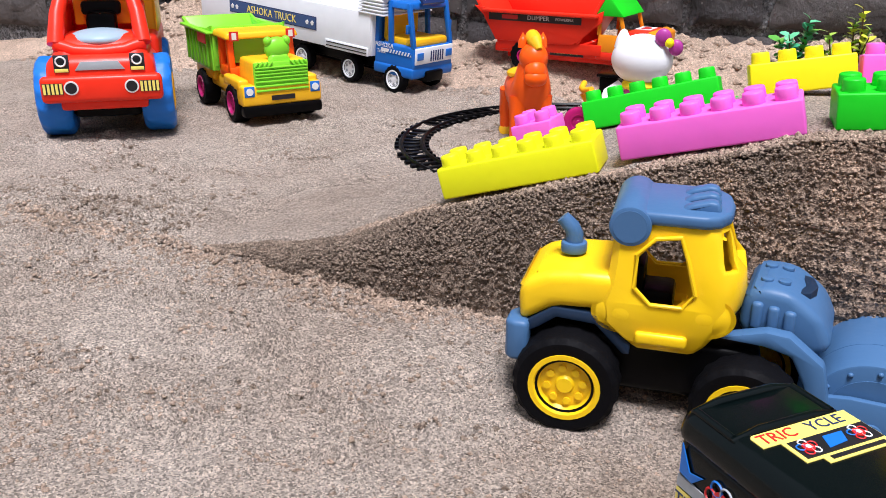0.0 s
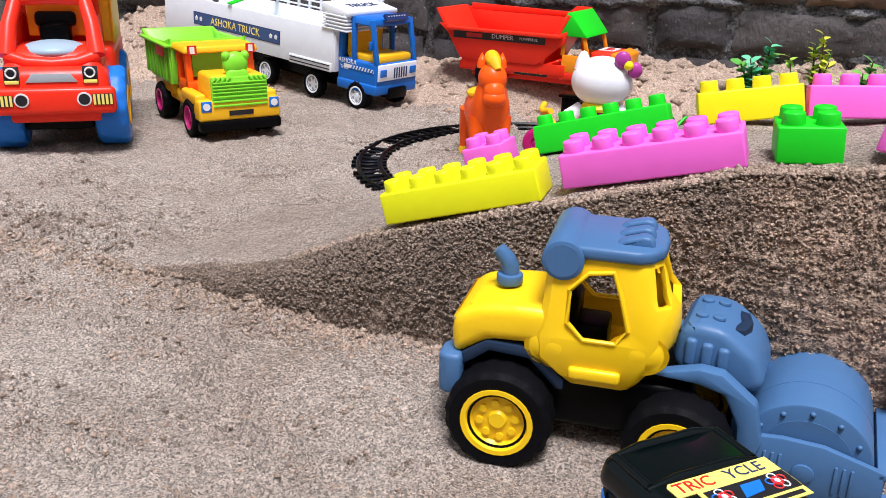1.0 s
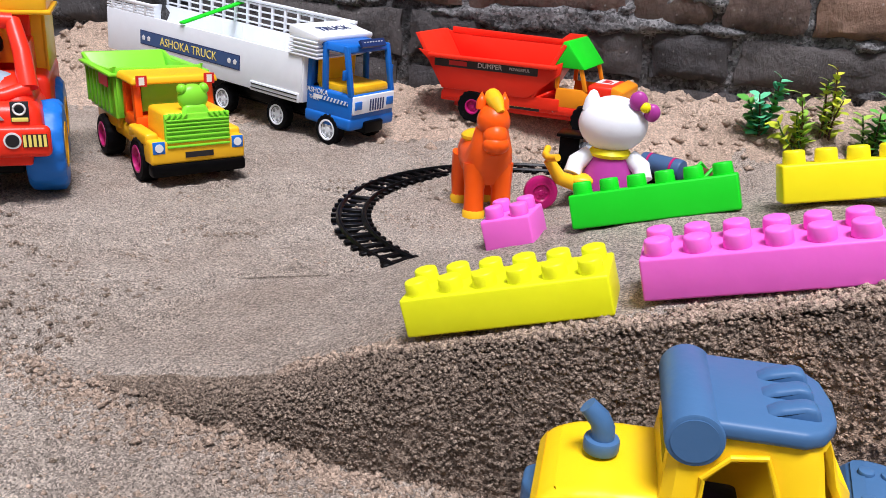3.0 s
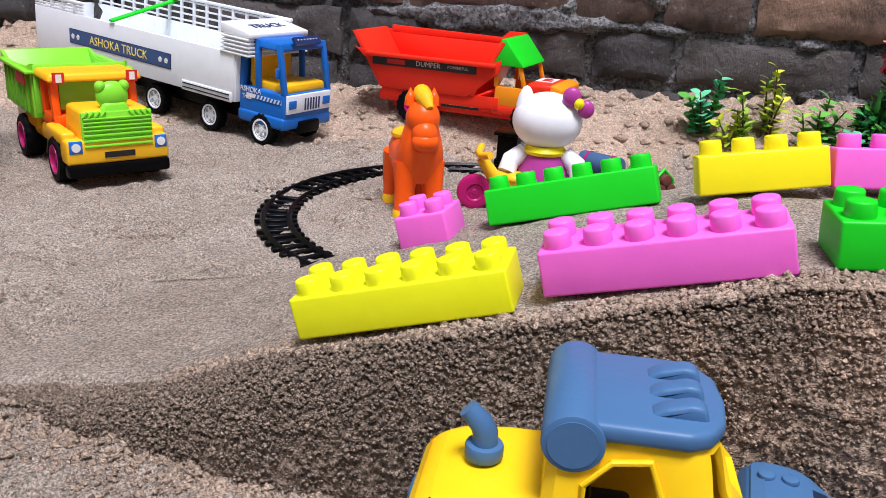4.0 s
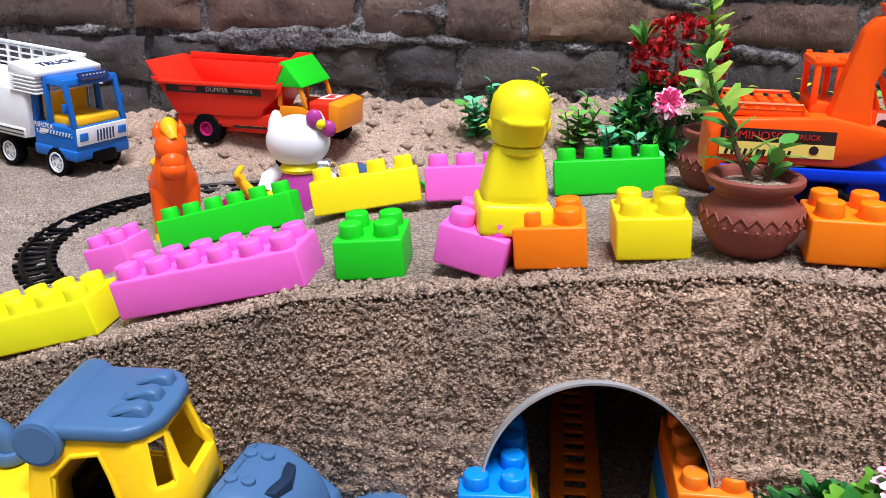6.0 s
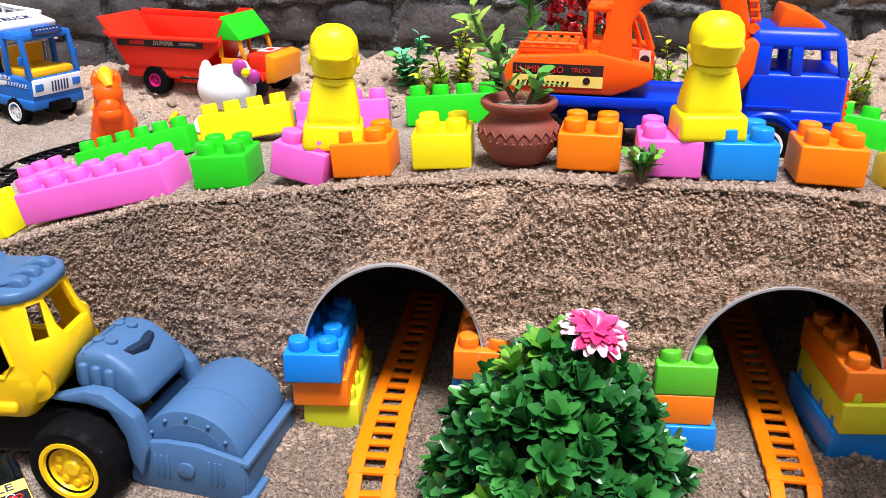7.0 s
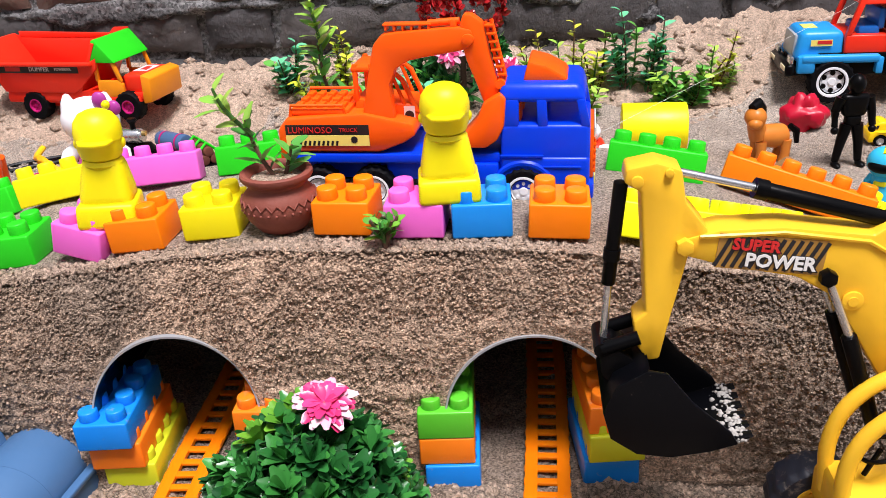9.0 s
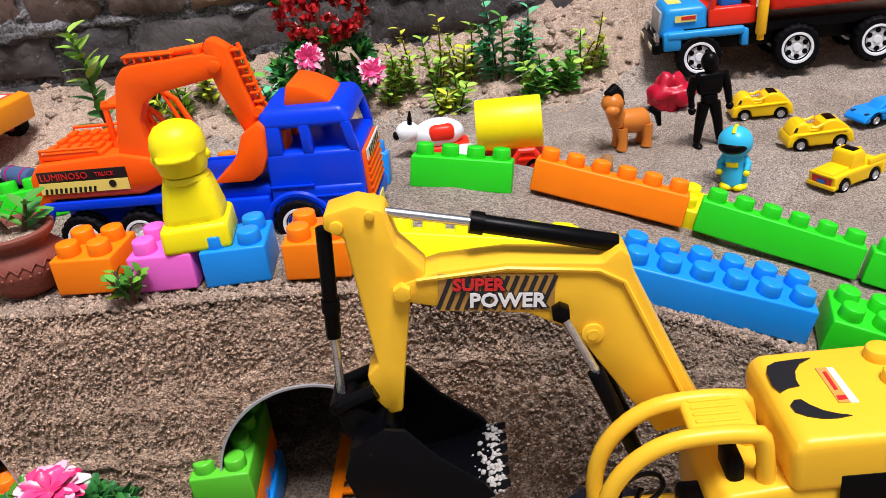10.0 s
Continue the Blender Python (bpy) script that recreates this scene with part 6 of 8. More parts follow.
def red_loader(m):
    """Large red-fronted toy vehicle on blue tyres, bonnet towards +x."""
    th = thing("red_toy_truck", m, "large red toy truck with ribbed blue wheels and yellow roof", "toy truck")
    b = Build().box((0.035, 0, 0.080), (0.110, 0.130, 0.048), 0.014, taper=(0.92, 0.93), seg=4)
    b.box((0.028, 0, 0.108), (0.096, 0.120, 0.032), 0.014, taper=(0.72, 0.80), shift=(-0.010, 0), seg=4)
    part("bonnet", b, P_RED, th)
    part("bumper", Build().box((0.086, 0, 0.066), (0.014, 0.138, 0.032), 0.006, seg=3).box((0.076, 0, 0.047), (0.012, 0.100, 0.016), 0.004), P_RED, th)
    for s in (-1, 1):
        part("windscreen_post", Build().tube([(0.054, s * 0.050, 0.114), (0.036, s * 0.046, 0.148), (0.014, s * 0.038, 0.177)], (0.010, 0.009, 0.008), 12), P_RED, th)
        part("cab_side", Build().box((-0.030, s * 0.046, 0.128), (0.080, 0.008, 0.050), 0.004), P_RED, th)
        part("bed_side", Build().box((-0.140, s * 0.060, 0.140), (0.130, 0.006, 0.080), 0.002), P_AMBER, th, "amber yellow side of the bed")
    part("header_bar", Build().tube([(0.014, -0.038, 0.1765), (0.018, 0, 0.1785), (0.014, 0.038, 0.1765)], 0.0085, 12), P_RED, th)
    part("window_sill", Build().tube([(0.054, -0.050, 0.114), (0.062, -0.028, 0.107), (0.064, 0, 0.105), (0.062, 0.028, 0.107), (0.054, 0.050, 0.114)], 0.008, 10), P_RED, th)
    part("windscreen_ledge", Build().ball((0.028, 0, 0.1175), (0.034, 0.039, 0.0120), 28), P_PALE, th, "pale blue-grey domed ledge under the window")
    part("seat", Build().box((-0.004, 0, 0.128), (0.026, 0.036, 0.036), 0.006).box((-0.014, 0, 0.150), (0.012, 0.048, 0.018), 0.005), P_BLACK, th, "black seat")
    part("cab_back", Build().box((-0.024, 0, 0.150), (0.006, 0.068, 0.044), 0.003), P_TANGERINE, th, "orange panel behind the seat")
    part("cab_wall", Build().box((-0.066, 0, 0.134), (0.008, 0.096, 0.090), 0.003), P_RED, th)
    part("roof", Build().box((-0.062, 0, 0.196), (0.124, 0.142, 0.026), 0.005, seg=3).box((-0.062, 0, 0.184), (0.126, 0.150, 0.005), 0.002), P_AMBER, th, "amber yellow canopy over the cab")
    part("bed_front", Build().box((-0.078, 0, 0.140), (0.006, 0.126, 0.086), 0.003), P_AMBER, th, "amber yellow bed")
    part("body", Build().box((-0.110, 0, 0.085), (0.18, 0.130, 0.060), 0.010, seg=3), P_RED, th)
    part("underbody", Build().box((-0.06, 0, 0.040), (0.24, 0.080, 0.030), 0.006), P_BLACK, th, "black underbody")
    for x in (0.030, -0.120):
        for s in (-1, 1):
            wheel(th, (x, s * (0.0600 if x > 0 else 0.054), 0.049), 0.049, 0.038, P_AMBER, P_CABBLUE if x < 0 else P_TYREBLUE, treads=14, rim=0.5)
    for s in (-1, 1):
        part("eye_patch", Build().box((0.0875, s * 0.0425, 0.096), (0.002, 0.017, 0.020), 0.0008, shift=(-0.004, 0)), STICKER_K, th, "black headlight sticker")
        ring = [(0.0885, s * 0.0425 + 0.0055 * math.cos(a), 0.099 + 0.0055 * math.sin(a)) for a in [2 * math.pi * k / 16 for k in range(17)]]
        part("light_ring", Build().tube(ring, 0.0011, 6), STICKER_W, th, "white ring")
        part("light_bar", Build().box((0.0885, s * 0.0425, 0.0885), (0.0016, 0.015, 0.004), 0.0004), STICKER_Y, th, "yellow bar")
        part("fog_lamp", Build().cyl((0.0925, s * 0.034, 0.0685), (0.0945, s * 0.034, 0.0685), 0.0082, seg=20), STICKER_W, th, "round white lamp")
        part("fog_lamp_face", Build().cyl((0.0942, s * 0.034, 0.0685), (0.0950, s * 0.034, 0.0685), 0.0064, seg=20), STICKER_K, th)
        sticker(th, (0.0936, s * 0.0545, 0.0680), (0.001, 0.023, 0.013), STICKER_K, "warning_strip", "black and yellow striped strip")
        for k in range(5):
            part("yellow_stripe", Build().box((0.0944, s * 0.0545 + (k - 2) * 0.0046, 0.0680), (0.001, 0.0028, 0.012), 0), STICKER_Y, th)
    part("grille", Build().prism([(-0.028, 0.088), (0.028, 0.088), (0.021, 0.098), (-0.021, 0.098)], 0.0868, 0.0885, 0.0004, plane="yz"), P_GREY, th, "grey dotted grille")
    return th


P_TYREBLUE = plastic("tyre_blue_plastic", (0.015, 0.17, 0.62), 0.4)
red_loader(pose(-0.738, 0.940, 0.0, 0, 0, -57.6))


def small_tipper(m):
    th = thing("toy_dumper", m, "green and yellow toy dumper with magenta wheels on the sand", "toy truck")
    part("bumper", Build().box((0.082, 0, 0.033), (0.022, 0.088, 0.022), 0.003, seg=3), P_AMBER, th)
    part("chassis", Build().box((-0.008, 0, 0.034), (0.17, 0.074, 0.016), 0.003).box((0.0, 0, 0.022), (0.17, 0.05, 0.012), 0.002), P_AMBER, th)
    part("skirt", Build().box((0.088, 0, 0.017), (0.014, 0.088, 0.012), 0.003), P_BLACK, th, "black lower bumper")
    for s in (-1, 1):
        part("fender", Build().box((0.056, s * 0.0385, 0.043), (0.052, 0.012, 0.012), 0.003, seg=3), P_AMBER, th)
        part("side_panel", Build().box((-0.050, s * 0.037, 0.042), (0.070, 0.008, 0.016), 0.002), P_AMBER, th)
    part("bonnet", Build().box((0.066, 0, 0.058), (0.050, 0.062, 0.034), 0.005, taper=(0.94, 0.95), seg=3), P_AMBER, th)
    b = Build().box((0.0905, 0, 0.053), (0.004, 0.060, 0.040), 0.001)
    for i in range(7):
        b.box((0.0928, 0, 0.038 + i * 0.0046), (0.003, 0.058, 0.0022), 0.0006)
    for s in (-1, 1):
        for k in range(4):
            b.box((0, 0, 0), (0.003, 0.0016, 0.008), 0.0004, m=Matrix.Translation((0.0925, s * (0.012 + k * 0.005), 0.0705)) @ Matrix.Rotation(radians(s * 30), 4, "X"))
    part("grille", b, P_LIME, th, "ribbed lime-green grille")
    part("mascot_ball", Build().ball((0.082, 0, 0.089), (0.008, 0.0140, 0.017), 18).ball((0.083, -0.010, 0.100), (0.005, 0.005, 0.007), 10).ball((0.083, 0.010, 0.100), (0.005, 0.005, 0.007), 10).box((0.086, 0, 0.072), (0.010, 0.036, 0.022), 0.004, taper=(0.8, 0.5), seg=3), P_LIME, th, "rounded lime-green ornament")
    b = Build()
    for x in (0.034, 0.002):
        for s in (-1, 1):
            b.box((x, s * 0.0345, 0.074), (0.008, 0.007, 0.052), 0.0015, shift=(-0.006 if x > 0.02 else 0, 0))
    b.box((0.018, 0, 0.050), (0.040, 0.076, 0.014), 0.002).box((0.000, 0, 0.074), (0.004, 0.072, 0.05), 0.001)
    part("cab_frame", b, P_FLAME, th, "orange-red cab pillars")
    part("windscreen", Build().box((0.030, 0, 0.080), (0.002, 0.060, 0.036), 0.0004), GLASS_GREEN, th, "lime-green see-through window")
    part("roof", Build().box((0.014, 0, 0.102), (0.052, 0.084, 0.010), 0.003, taper=(0.93, 0.94), seg=3), P_AMBER, th)
    for s in (-1, 1):
        sticker(th, (0.0398, s * 0.032, 0.102), (0.001, 0.010, 0.010), STICKER_R, "roof_sticker", "small red and cream sticker")
        sticker(th, (0.0404, s * 0.032, 0.102), (0.001, 0.005, 0.007), STICKER_W, "roof_sticker")
        part("headlight", Build().box((0.0925, s * 0.0365, 0.038), (0.002, 0.011, 0.011), 0.0006), STICKER_B, th, "blue printed headlight")
        part("headlight_dot", Build().cyl((0.0932, s * 0.0365, 0.038), (0.0942, s * 0.0365, 0.038), 0.0038, seg=12), STICKER_W, th)
    part("printed_bar", Build().box((0.0936, 0, 0.0300), (0.0010, 0.026, 0.0050), 0), STICKER_K, th)
    # tipping body
    b = Build()
    b.prism([(-0.006, 0.046), (-0.010, 0.098), (-0.006, 0.112), (-0.022, 0.106), (-0.092, 0.100), (-0.122, 0.110), (-0.112, 0.092), (-0.098, 0.062), (-0.088, 0.046)], -0.044, -0.0405, 0.0008)
    b.prism([(-0.006, 0.046), (-0.010, 0.098), (-0.006, 0.112), (-0.022, 0.106), (-0.092, 0.100), (-0.122, 0.110), (-0.112, 0.092), (-0.098, 0.062), (-0.088, 0.046)], 0.0405, 0.044, 0.0008)
    b.box((-0.008, 0, 0.078), (0.004, 0.084, 0.064), 0.0008).box((-0.050, 0, 0.050), (0.088, 0.084, 0.006), 0.001)
    b.prism([(-0.088, 0.048), (-0.092, 0.048), (-0.126, 0.110), (-0.121, 0.110)], -0.042, 0.042, 0.0006)
    for s in (-1, 1):
        b.box((-0.058, s * 0.0455, 0.101), (0.108, 0.008, 0.004), 0.001)
        for k in range(7):
            b.box((-0.020 - k * 0.013, s * 0.0448, 0.074), (0.004, 0.003, 0.050), 0.0008)
    part("tipper_body", b, P_LIME, th, "lime-green tipping body")
    for s in (-1, 1):
        sticker(th, (-0.030, s * 0.0475, 0.092), (0.030, 0.0008, 0.012), STICKER_R, "side_sticker", "dark red side sticker")
    for x in (0.056, -0.056):
        for s in (-1, 1):
            wheel(th, (x, s * 0.037, 0.021), 0.021, 0.018, P_MAGENTA, treads=14)
    return squash(th, 0.050, 0.74)


small_tipper(pose(-0.617, 1.096, 0.0, 0, 0, -42) @ Matrix.Scale(1.24, 4))


def box_lorry(m):
    """White-bodied lorry with an open slatted top and a blue cab."""
    th = thing("box_truck", m, "toy lorry with white box body and blue cab on sand", "toy truck")
    cab_parts(th, P_CABBLUE, -0.006, 0.078, 0.094, 0.030, 0.128, 0.070, 0.007, 0.014, mid=0.026, roof=0.010)
    part("bumper", Build().box((0.036, 0, 0.034), (0.086, 0.098, 0.016), 0.004, seg=3), P_CABBLUE, th)
    part("seat", Build().box((0.030, 0, 0.072), (0.050, 0.074, 0.012), 0.003).box((0.006, 0, 0.090), (0.008, 0.074, 0.036), 0.003), P_AMBER, th, "orange seats")
    part("dashboard", Build().box((0.062, 0, 0.074), (0.022, 0.078, 0.012), 0.004), P_AMBER, th, "orange dashboard")
    b = Build().box((0.0785, 0, 0.058), (0.004, 0.088, 0.022), 0.001)
    part("grille_plate", b, P_WHITE, th, "white plate with bars")
    bars(th, (0.0812, 0, 0.058), 0.0055, 6, (0.0022, 0.001, 0.015), STICKER_N, turn=Matrix.Rotation(radians(90), 4, "Z"))
    for s in (-1, 1):
        part("headlight", Build().box((0.0810, s * 0.034, 0.058), (0.002, 0.014, 0.010), 0.0006), STICKER_B, th, "blue headlight")
        sticker(th, (0.038, s * 0.0472, 0.060), (0.062, 0.0008, 0.005), STICKER_W, "side_stripe", "white slanted stripe")
        bars(th, (0.046, s * 0.0477, 0.060), 0.006, 8, (0.0024, 0.0006, 0.006), P_CABBLUE, lean=30)
        part("mirror", Build().box((0.066, s * 0.050, 0.094), (0.004, 0.006, 0.012), 0.001), P_CABBLUE, th)
    letters("ASHOKA", 0.0095, 0.0003, STICKER_W, th, Matrix.Translation((0.014, -0.0476, 0.0665)) @ ON_MINUS_Y, "printed_word", "white printed word")
    letters("Truck", 0.0075, 0.0003, STICKER_W, th, Matrix.Translation((0.008, -0.0476, 0.0575)) @ ON_MINUS_Y, "printed_word", "white printed word")
    sticker(th, (0.066, 0, 0.130), (0.010, 0.050, 0.004), STICKER_N, "roof_sign", "dark printed roof sign", Matrix.Rotation(radians(50), 4, "Y"))
    bars(th, (0.067, 0, 0.131), 0.006, 7, (0.003, 0.001, 0.003), STICKER_W, turn=Matrix.Rotation(radians(90), 4, "Z"))
    # box body: walls with thickness and an open top
    L0, L1, W, Z0, Z1 = -0.388, -0.008, 0.054, 0.048, 0.107
    b = Build()
    for s in (-1, 1):
        b.box(((L0 + L1) / 2, s * W, (Z0 + Z1) / 2), (L1 - L0, 0.004, Z1 - Z0), 0.001)
        # slatted rail: all along the far wall, on the near wall at the tail alone
        e, h = (L1, 0.034) if s > 0 else (-0.285, 0.0150)
        for k in range(16):
            if L0 + 0.012 + k * 0.0243 < e:
                b.box((L0 + 0.012 + k * 0.0243, s * W, Z1 + h / 2), (0.004, 0.004, h), 0.0006)
        for k in range(4):
            b.box(((L0 + e) / 2, s * W, Z1 + (k + 0.5) * h / 4), (e - L0, 0.003, 0.0024), 0.0005)
        b.box(((L0 + e) / 2, s * W, Z1 + h), (e - L0, 0.006, 0.004), 0.001)
        for k in range(6):
            b.box((-0.255 + k * 0.042, s * (W - 0.0025), (Z0 + Z1) / 2), (0.003, 0.002, Z1 - Z0 - 0.006), 0.0006)
        b.box((L1 - 0.045, s * (W + 0.002), 0.053), (0.085, 0.003, 0.012), 0.0008)
    b.box((L1, 0, (Z0 + Z1) / 2), (0.004, 2 * W, Z1 - Z0), 0.001).box((L0, 0, (Z0 + Z1) / 2), (0.004, 2 * W, Z1 - Z0), 0.001).box(((L0 + L1) / 2, 0, Z0 + 0.002), (L1 - L0, 2 * W, 0.004), 0.0006)
    part("box_body", b, P_WHITE, th, "white ribbed box body")
    part("side_vent", Build().box((L1 - 0.045, -W - 0.004, 0.056), (0.080, 0.0008, 0.0014), 0).box((L1 - 0.045, -W - 0.004, 0.051), (0.080, 0.0008, 0.0014), 0), STICKER_K, th, "dark slots")
    # overhanging luton front
    part("roof_overhang", Build().prism([(-0.032, Z1 + 0.020), (-0.032, Z1 + 0.034), (0.022, Z1 + 0.026), (0.022, Z1 + 0.020)], -W - 0.002, W + 0.002, 0.002), P_WHITE, th, "white overhang above the cab")
    for i in range(5):
        part("overhang_rib", Build().box((-0.005, 0, Z1 + i * 0.0046), (0.050 - i * 0.001, 2 * W + 0.008, 0.0022), 0.0006), P_WHITE, th)
    part("overhang_core", Build().box((-0.006, 0, Z1 + 0.010), (0.042, 2 * W, 0.024), 0.002), P_WHITE, th)
    letters("TRUCK", 0.019, 0.0003, STICKER_N, th, Matrix.Translation((-0.004, 0, Z1 + 0.0305)) @ Matrix.Rotation(radians(8.4), 4, "Y") @ Matrix.Rotation(radians(90), 4, "Z"), "printed_word", "dark printed word")
    # the body is a little longer and taller behind a short cab
    for o in th.children:
        t = o.matrix_basis.translation
        if t.length > 1e-6:
            t.z += 0.05 * max(0.0, t.z - 0.045)
            continue
        for v in o.data.vertices:
            v.co.z += 0.05 * max(0.0, v.co.z - 0.045)
            v.co.x *= 1.12 if v.co.x < 0 else 0.95
    # side sign
    sticker(th, (-0.240, -W - 0.0024, 0.0785), (0.222, 0.0008, 0.0205), STICKER_N, "side_sign", "long navy sign with yellow words")
    sticker(th, (-0.240, -W - 0.0028, 0.0785), (0.219, 0.0008, 0.0175), material("sign_blue", (0.03, 0.08, 0.22), 0.35), "side_sign")
    letters("ASHOKA TRUCK", 0.0168, 0.0003, STICKER_Y, th, Matrix.Translation((-0.240, -W - 0.0034, 0.0785)) @ ON_MINUS_Y, "printed_word", "yellow printed words")
    for x in (-0.342, -0.330, -0.150, -0.138):
        part("printed_star", Build().cyl((x, -W - 0.0032, 0.0785), (x, -W - 0.0038, 0.0785), 0.0040, seg=5), STICKER_W, th)
    part("chassis", Build().box((-0.130, 0, 0.036), (0.34, 0.060, 0.020), 0.003).box((-0.05, 0, 0.028), (0.26, 0.04, 0.016), 0.003), P_BLACK, th, "black underbody")
    part("green_strip", Build().box((0, 0, 0), (0.010, 0.124, 0.003), 0.0008, m=Matrix.Translation((-0.252, 0.002, 0.126)) @ Matrix.Rotation(radians(12), 4, "X")), P_GREEN, th, "green plastic strip across the top")
    for x in (0.036, -0.060, -0.172, -0.273):
        for s in (-1, 1):
            wheel(th, (x, s * 0.042, 0.021), 0.021, 0.016, P_WHITE, treads=16, rim=0.66, hub_mat=P_GREY)
    return th


box_lorry(pose(-0.4835, 1.320, 0.003, 0, 4, -22) @ Matrix.Diagonal((1.0, 1.0, 1.06, 1)))


def big_tipper(m):
    th = thing("toy_dump_truck", m, "red toy dump truck with a green roof beside the wall", "toy truck")
    side = [(-0.030, 0.050), (-0.020, 0.056), (0.020, 0.112), (0.022, 0.130), (0.000, 0.120), (-0.170, 0.122), (-0.215, 0.128), (-0.196, 0.100), (-0.176, 0.064), (-0.166, 0.050)]
    for s in (-1, 1):
        low = 0.022 if s < 0 else 0.0
        part("tipper_side", Build().prism([(x, z - low * smooth(0.09, 0.112, z)) for x, z in side], s * 0.052 - 0.002, s * 0.052 + 0.002, 0.0008), P_RED, th)
        part("tipper_rim", Build().box((-0.090, s * 0.057, 0.121 - low), (0.210, 0.012, 0.006), 0.0015), P_RED, th)
        part("side_skirt", Build().box((-0.075, s * 0.0490, 0.044), (0.190, 0.004, 0.018), 0.001), P_RED, th)
    part("tipper_floor", Build().box((-0.100, 0, 0.053), (0.140, 0.104, 0.006), 0.001), P_RED, th)
    part("tipper_front", Build().prism([(-0.024, 0.052), (-0.018, 0.052), (0.026, 0.132), (0.020, 0.134)], -0.053, 0.053, 0.0008), P_RED, th)
    part("tailboard", Build().prism([(-0.166, 0.050), (-0.172, 0.050), (-0.222, 0.130), (-0.214, 0.130)], -0.053, 0.053, 0.0008), P_RED, th)
    part("tipper_crest", Build().prism([(-0.205, 0.122), (0.020, 0.122), (0.024, 0.140), (-0.004, 0.140), (-0.016, 0.130), (-0.205, 0.134)], 0.050, 0.054, 0.0008), P_RED, th)
    part("chassis", Build().box((-0.060, 0, 0.038), (0.23, 0.098, 0.016), 0.003).box((-0.050, 0, 0.026), (0.22, 0.060, 0.014), 0.003).box((0.050, -0.02, 0.036), (0.08, 0.060, 0.014), 0.003), P_RED, th)
    b = Build()
    for s in (-1, 1):
        b.prism([(0.012, 0.040), (0.062, 0.040), (0.062, 0.064), (0.056, 0.070), (0.050, 0.070), (0.040, 0.070), (0.014, 0.070)], s * 0.046 - 0.003, s * 0.046 + 0.003, 0.001)
        b.box((0.014, s * 0.046, 0.085), (0.006, 0.006, 0.032), 0.001).box((0.058, s * 0.046, 0.085), (0.006, 0.006, 0.034), 0.001, shift=(-0.010, 0))
    b.prism([(0.094, 0.030), (0.112, 0.034), (0.114, 0.074), (0.096, 0.080)], -0.048, 0.048, 0.003)
    part("cab", b, P_TANGERINE, th, "orange cab sides and grille")
    part("bonnet", Build().box((0.078, 0, 0.062), (0.040, 0.080, 0.032), 0.005, seg=3).box((0.070, 0, 0.042), (0.070, 0.092, 0.014), 0.003), P_RED, th)
    part("roof", Build().prism([(0.004, 0.100), (0.056, 0.100), (0.050, 0.108), (0.026, 0.138), (0.020, 0.138)], -0.052, 0.052, 0.002), P_GREEN, th, "green sloping roof")
    sticker(th, (0.076, 0.006, 0.0786), (0.026, 0.040, 0.0008), STICKER_W, "bonnet_sticker", "white bonnet sticker")
    part("printed_bars", Build().box((0.076, 0.006, 0.0792), (0.010, 0.026, 0.0006), 0).box((0.084, -0.002, 0.0792), (0.003, 0.014, 0.0006), 0), STICKER_R, th)
    part("tail_flap", Build().box((-0.214, 0.0, 0.094), (0.020, 0.030, 0.004), 0.001, m=None), P_WHITE, th, "white flap at the tail")
    sticker(th, (-0.100, -0.0545, 0.090), (0.170, 0.0008, 0.013), STICKER_K, "side_strip", "black printed strip")
    letters("DUMPER", 0.0105, 0.0003, STICKER_W, th, Matrix.Translation((-0.092, -0.0552, 0.090)) @ ON_MINUS_Y, "printed_word", "white printed word")
    letters("POWERFUL", 0.0065, 0.0003, STICKER_W, th, Matrix.Translation((-0.044, -0.0552, 0.090)) @ ON_MINUS_Y, "printed_word")
    part("printed_bar", Build().box((-0.145, -0.0550, 0.090), (0.030, 0.0006, 0.007), 0), STICKER_R, th)
    sticker(th, (-0.040, -0.0494, 0.037), (0.060, 0.0008, 0.012), STICKER_K, "lower_sticker")
    letters("Turbo Power", 0.0085, 0.0003, STICKER_Y, th, Matrix.Translation((-0.040, -0.0502, 0.037)) @ ON_MINUS_Y, "printed_word", "yellow printed words")
    bars(th, (0.030, -0.0494, 0.036), 0.007, 6, (0.004, 0.0006, 0.006), STICKER_W, lean=-40)
    for x in (-0.118, 0.066):
        for s in (-1, 1):
            wheel(th, (x, s * 0.043, 0.026), 0.026, 0.022, P_MAGENTA, treads=16, rim=0.45)
    return th


big_tipper(pose(-0.167, 1.382, 0.030, 0, 0, -13) @ Matrix.Scale(0.92, 4))


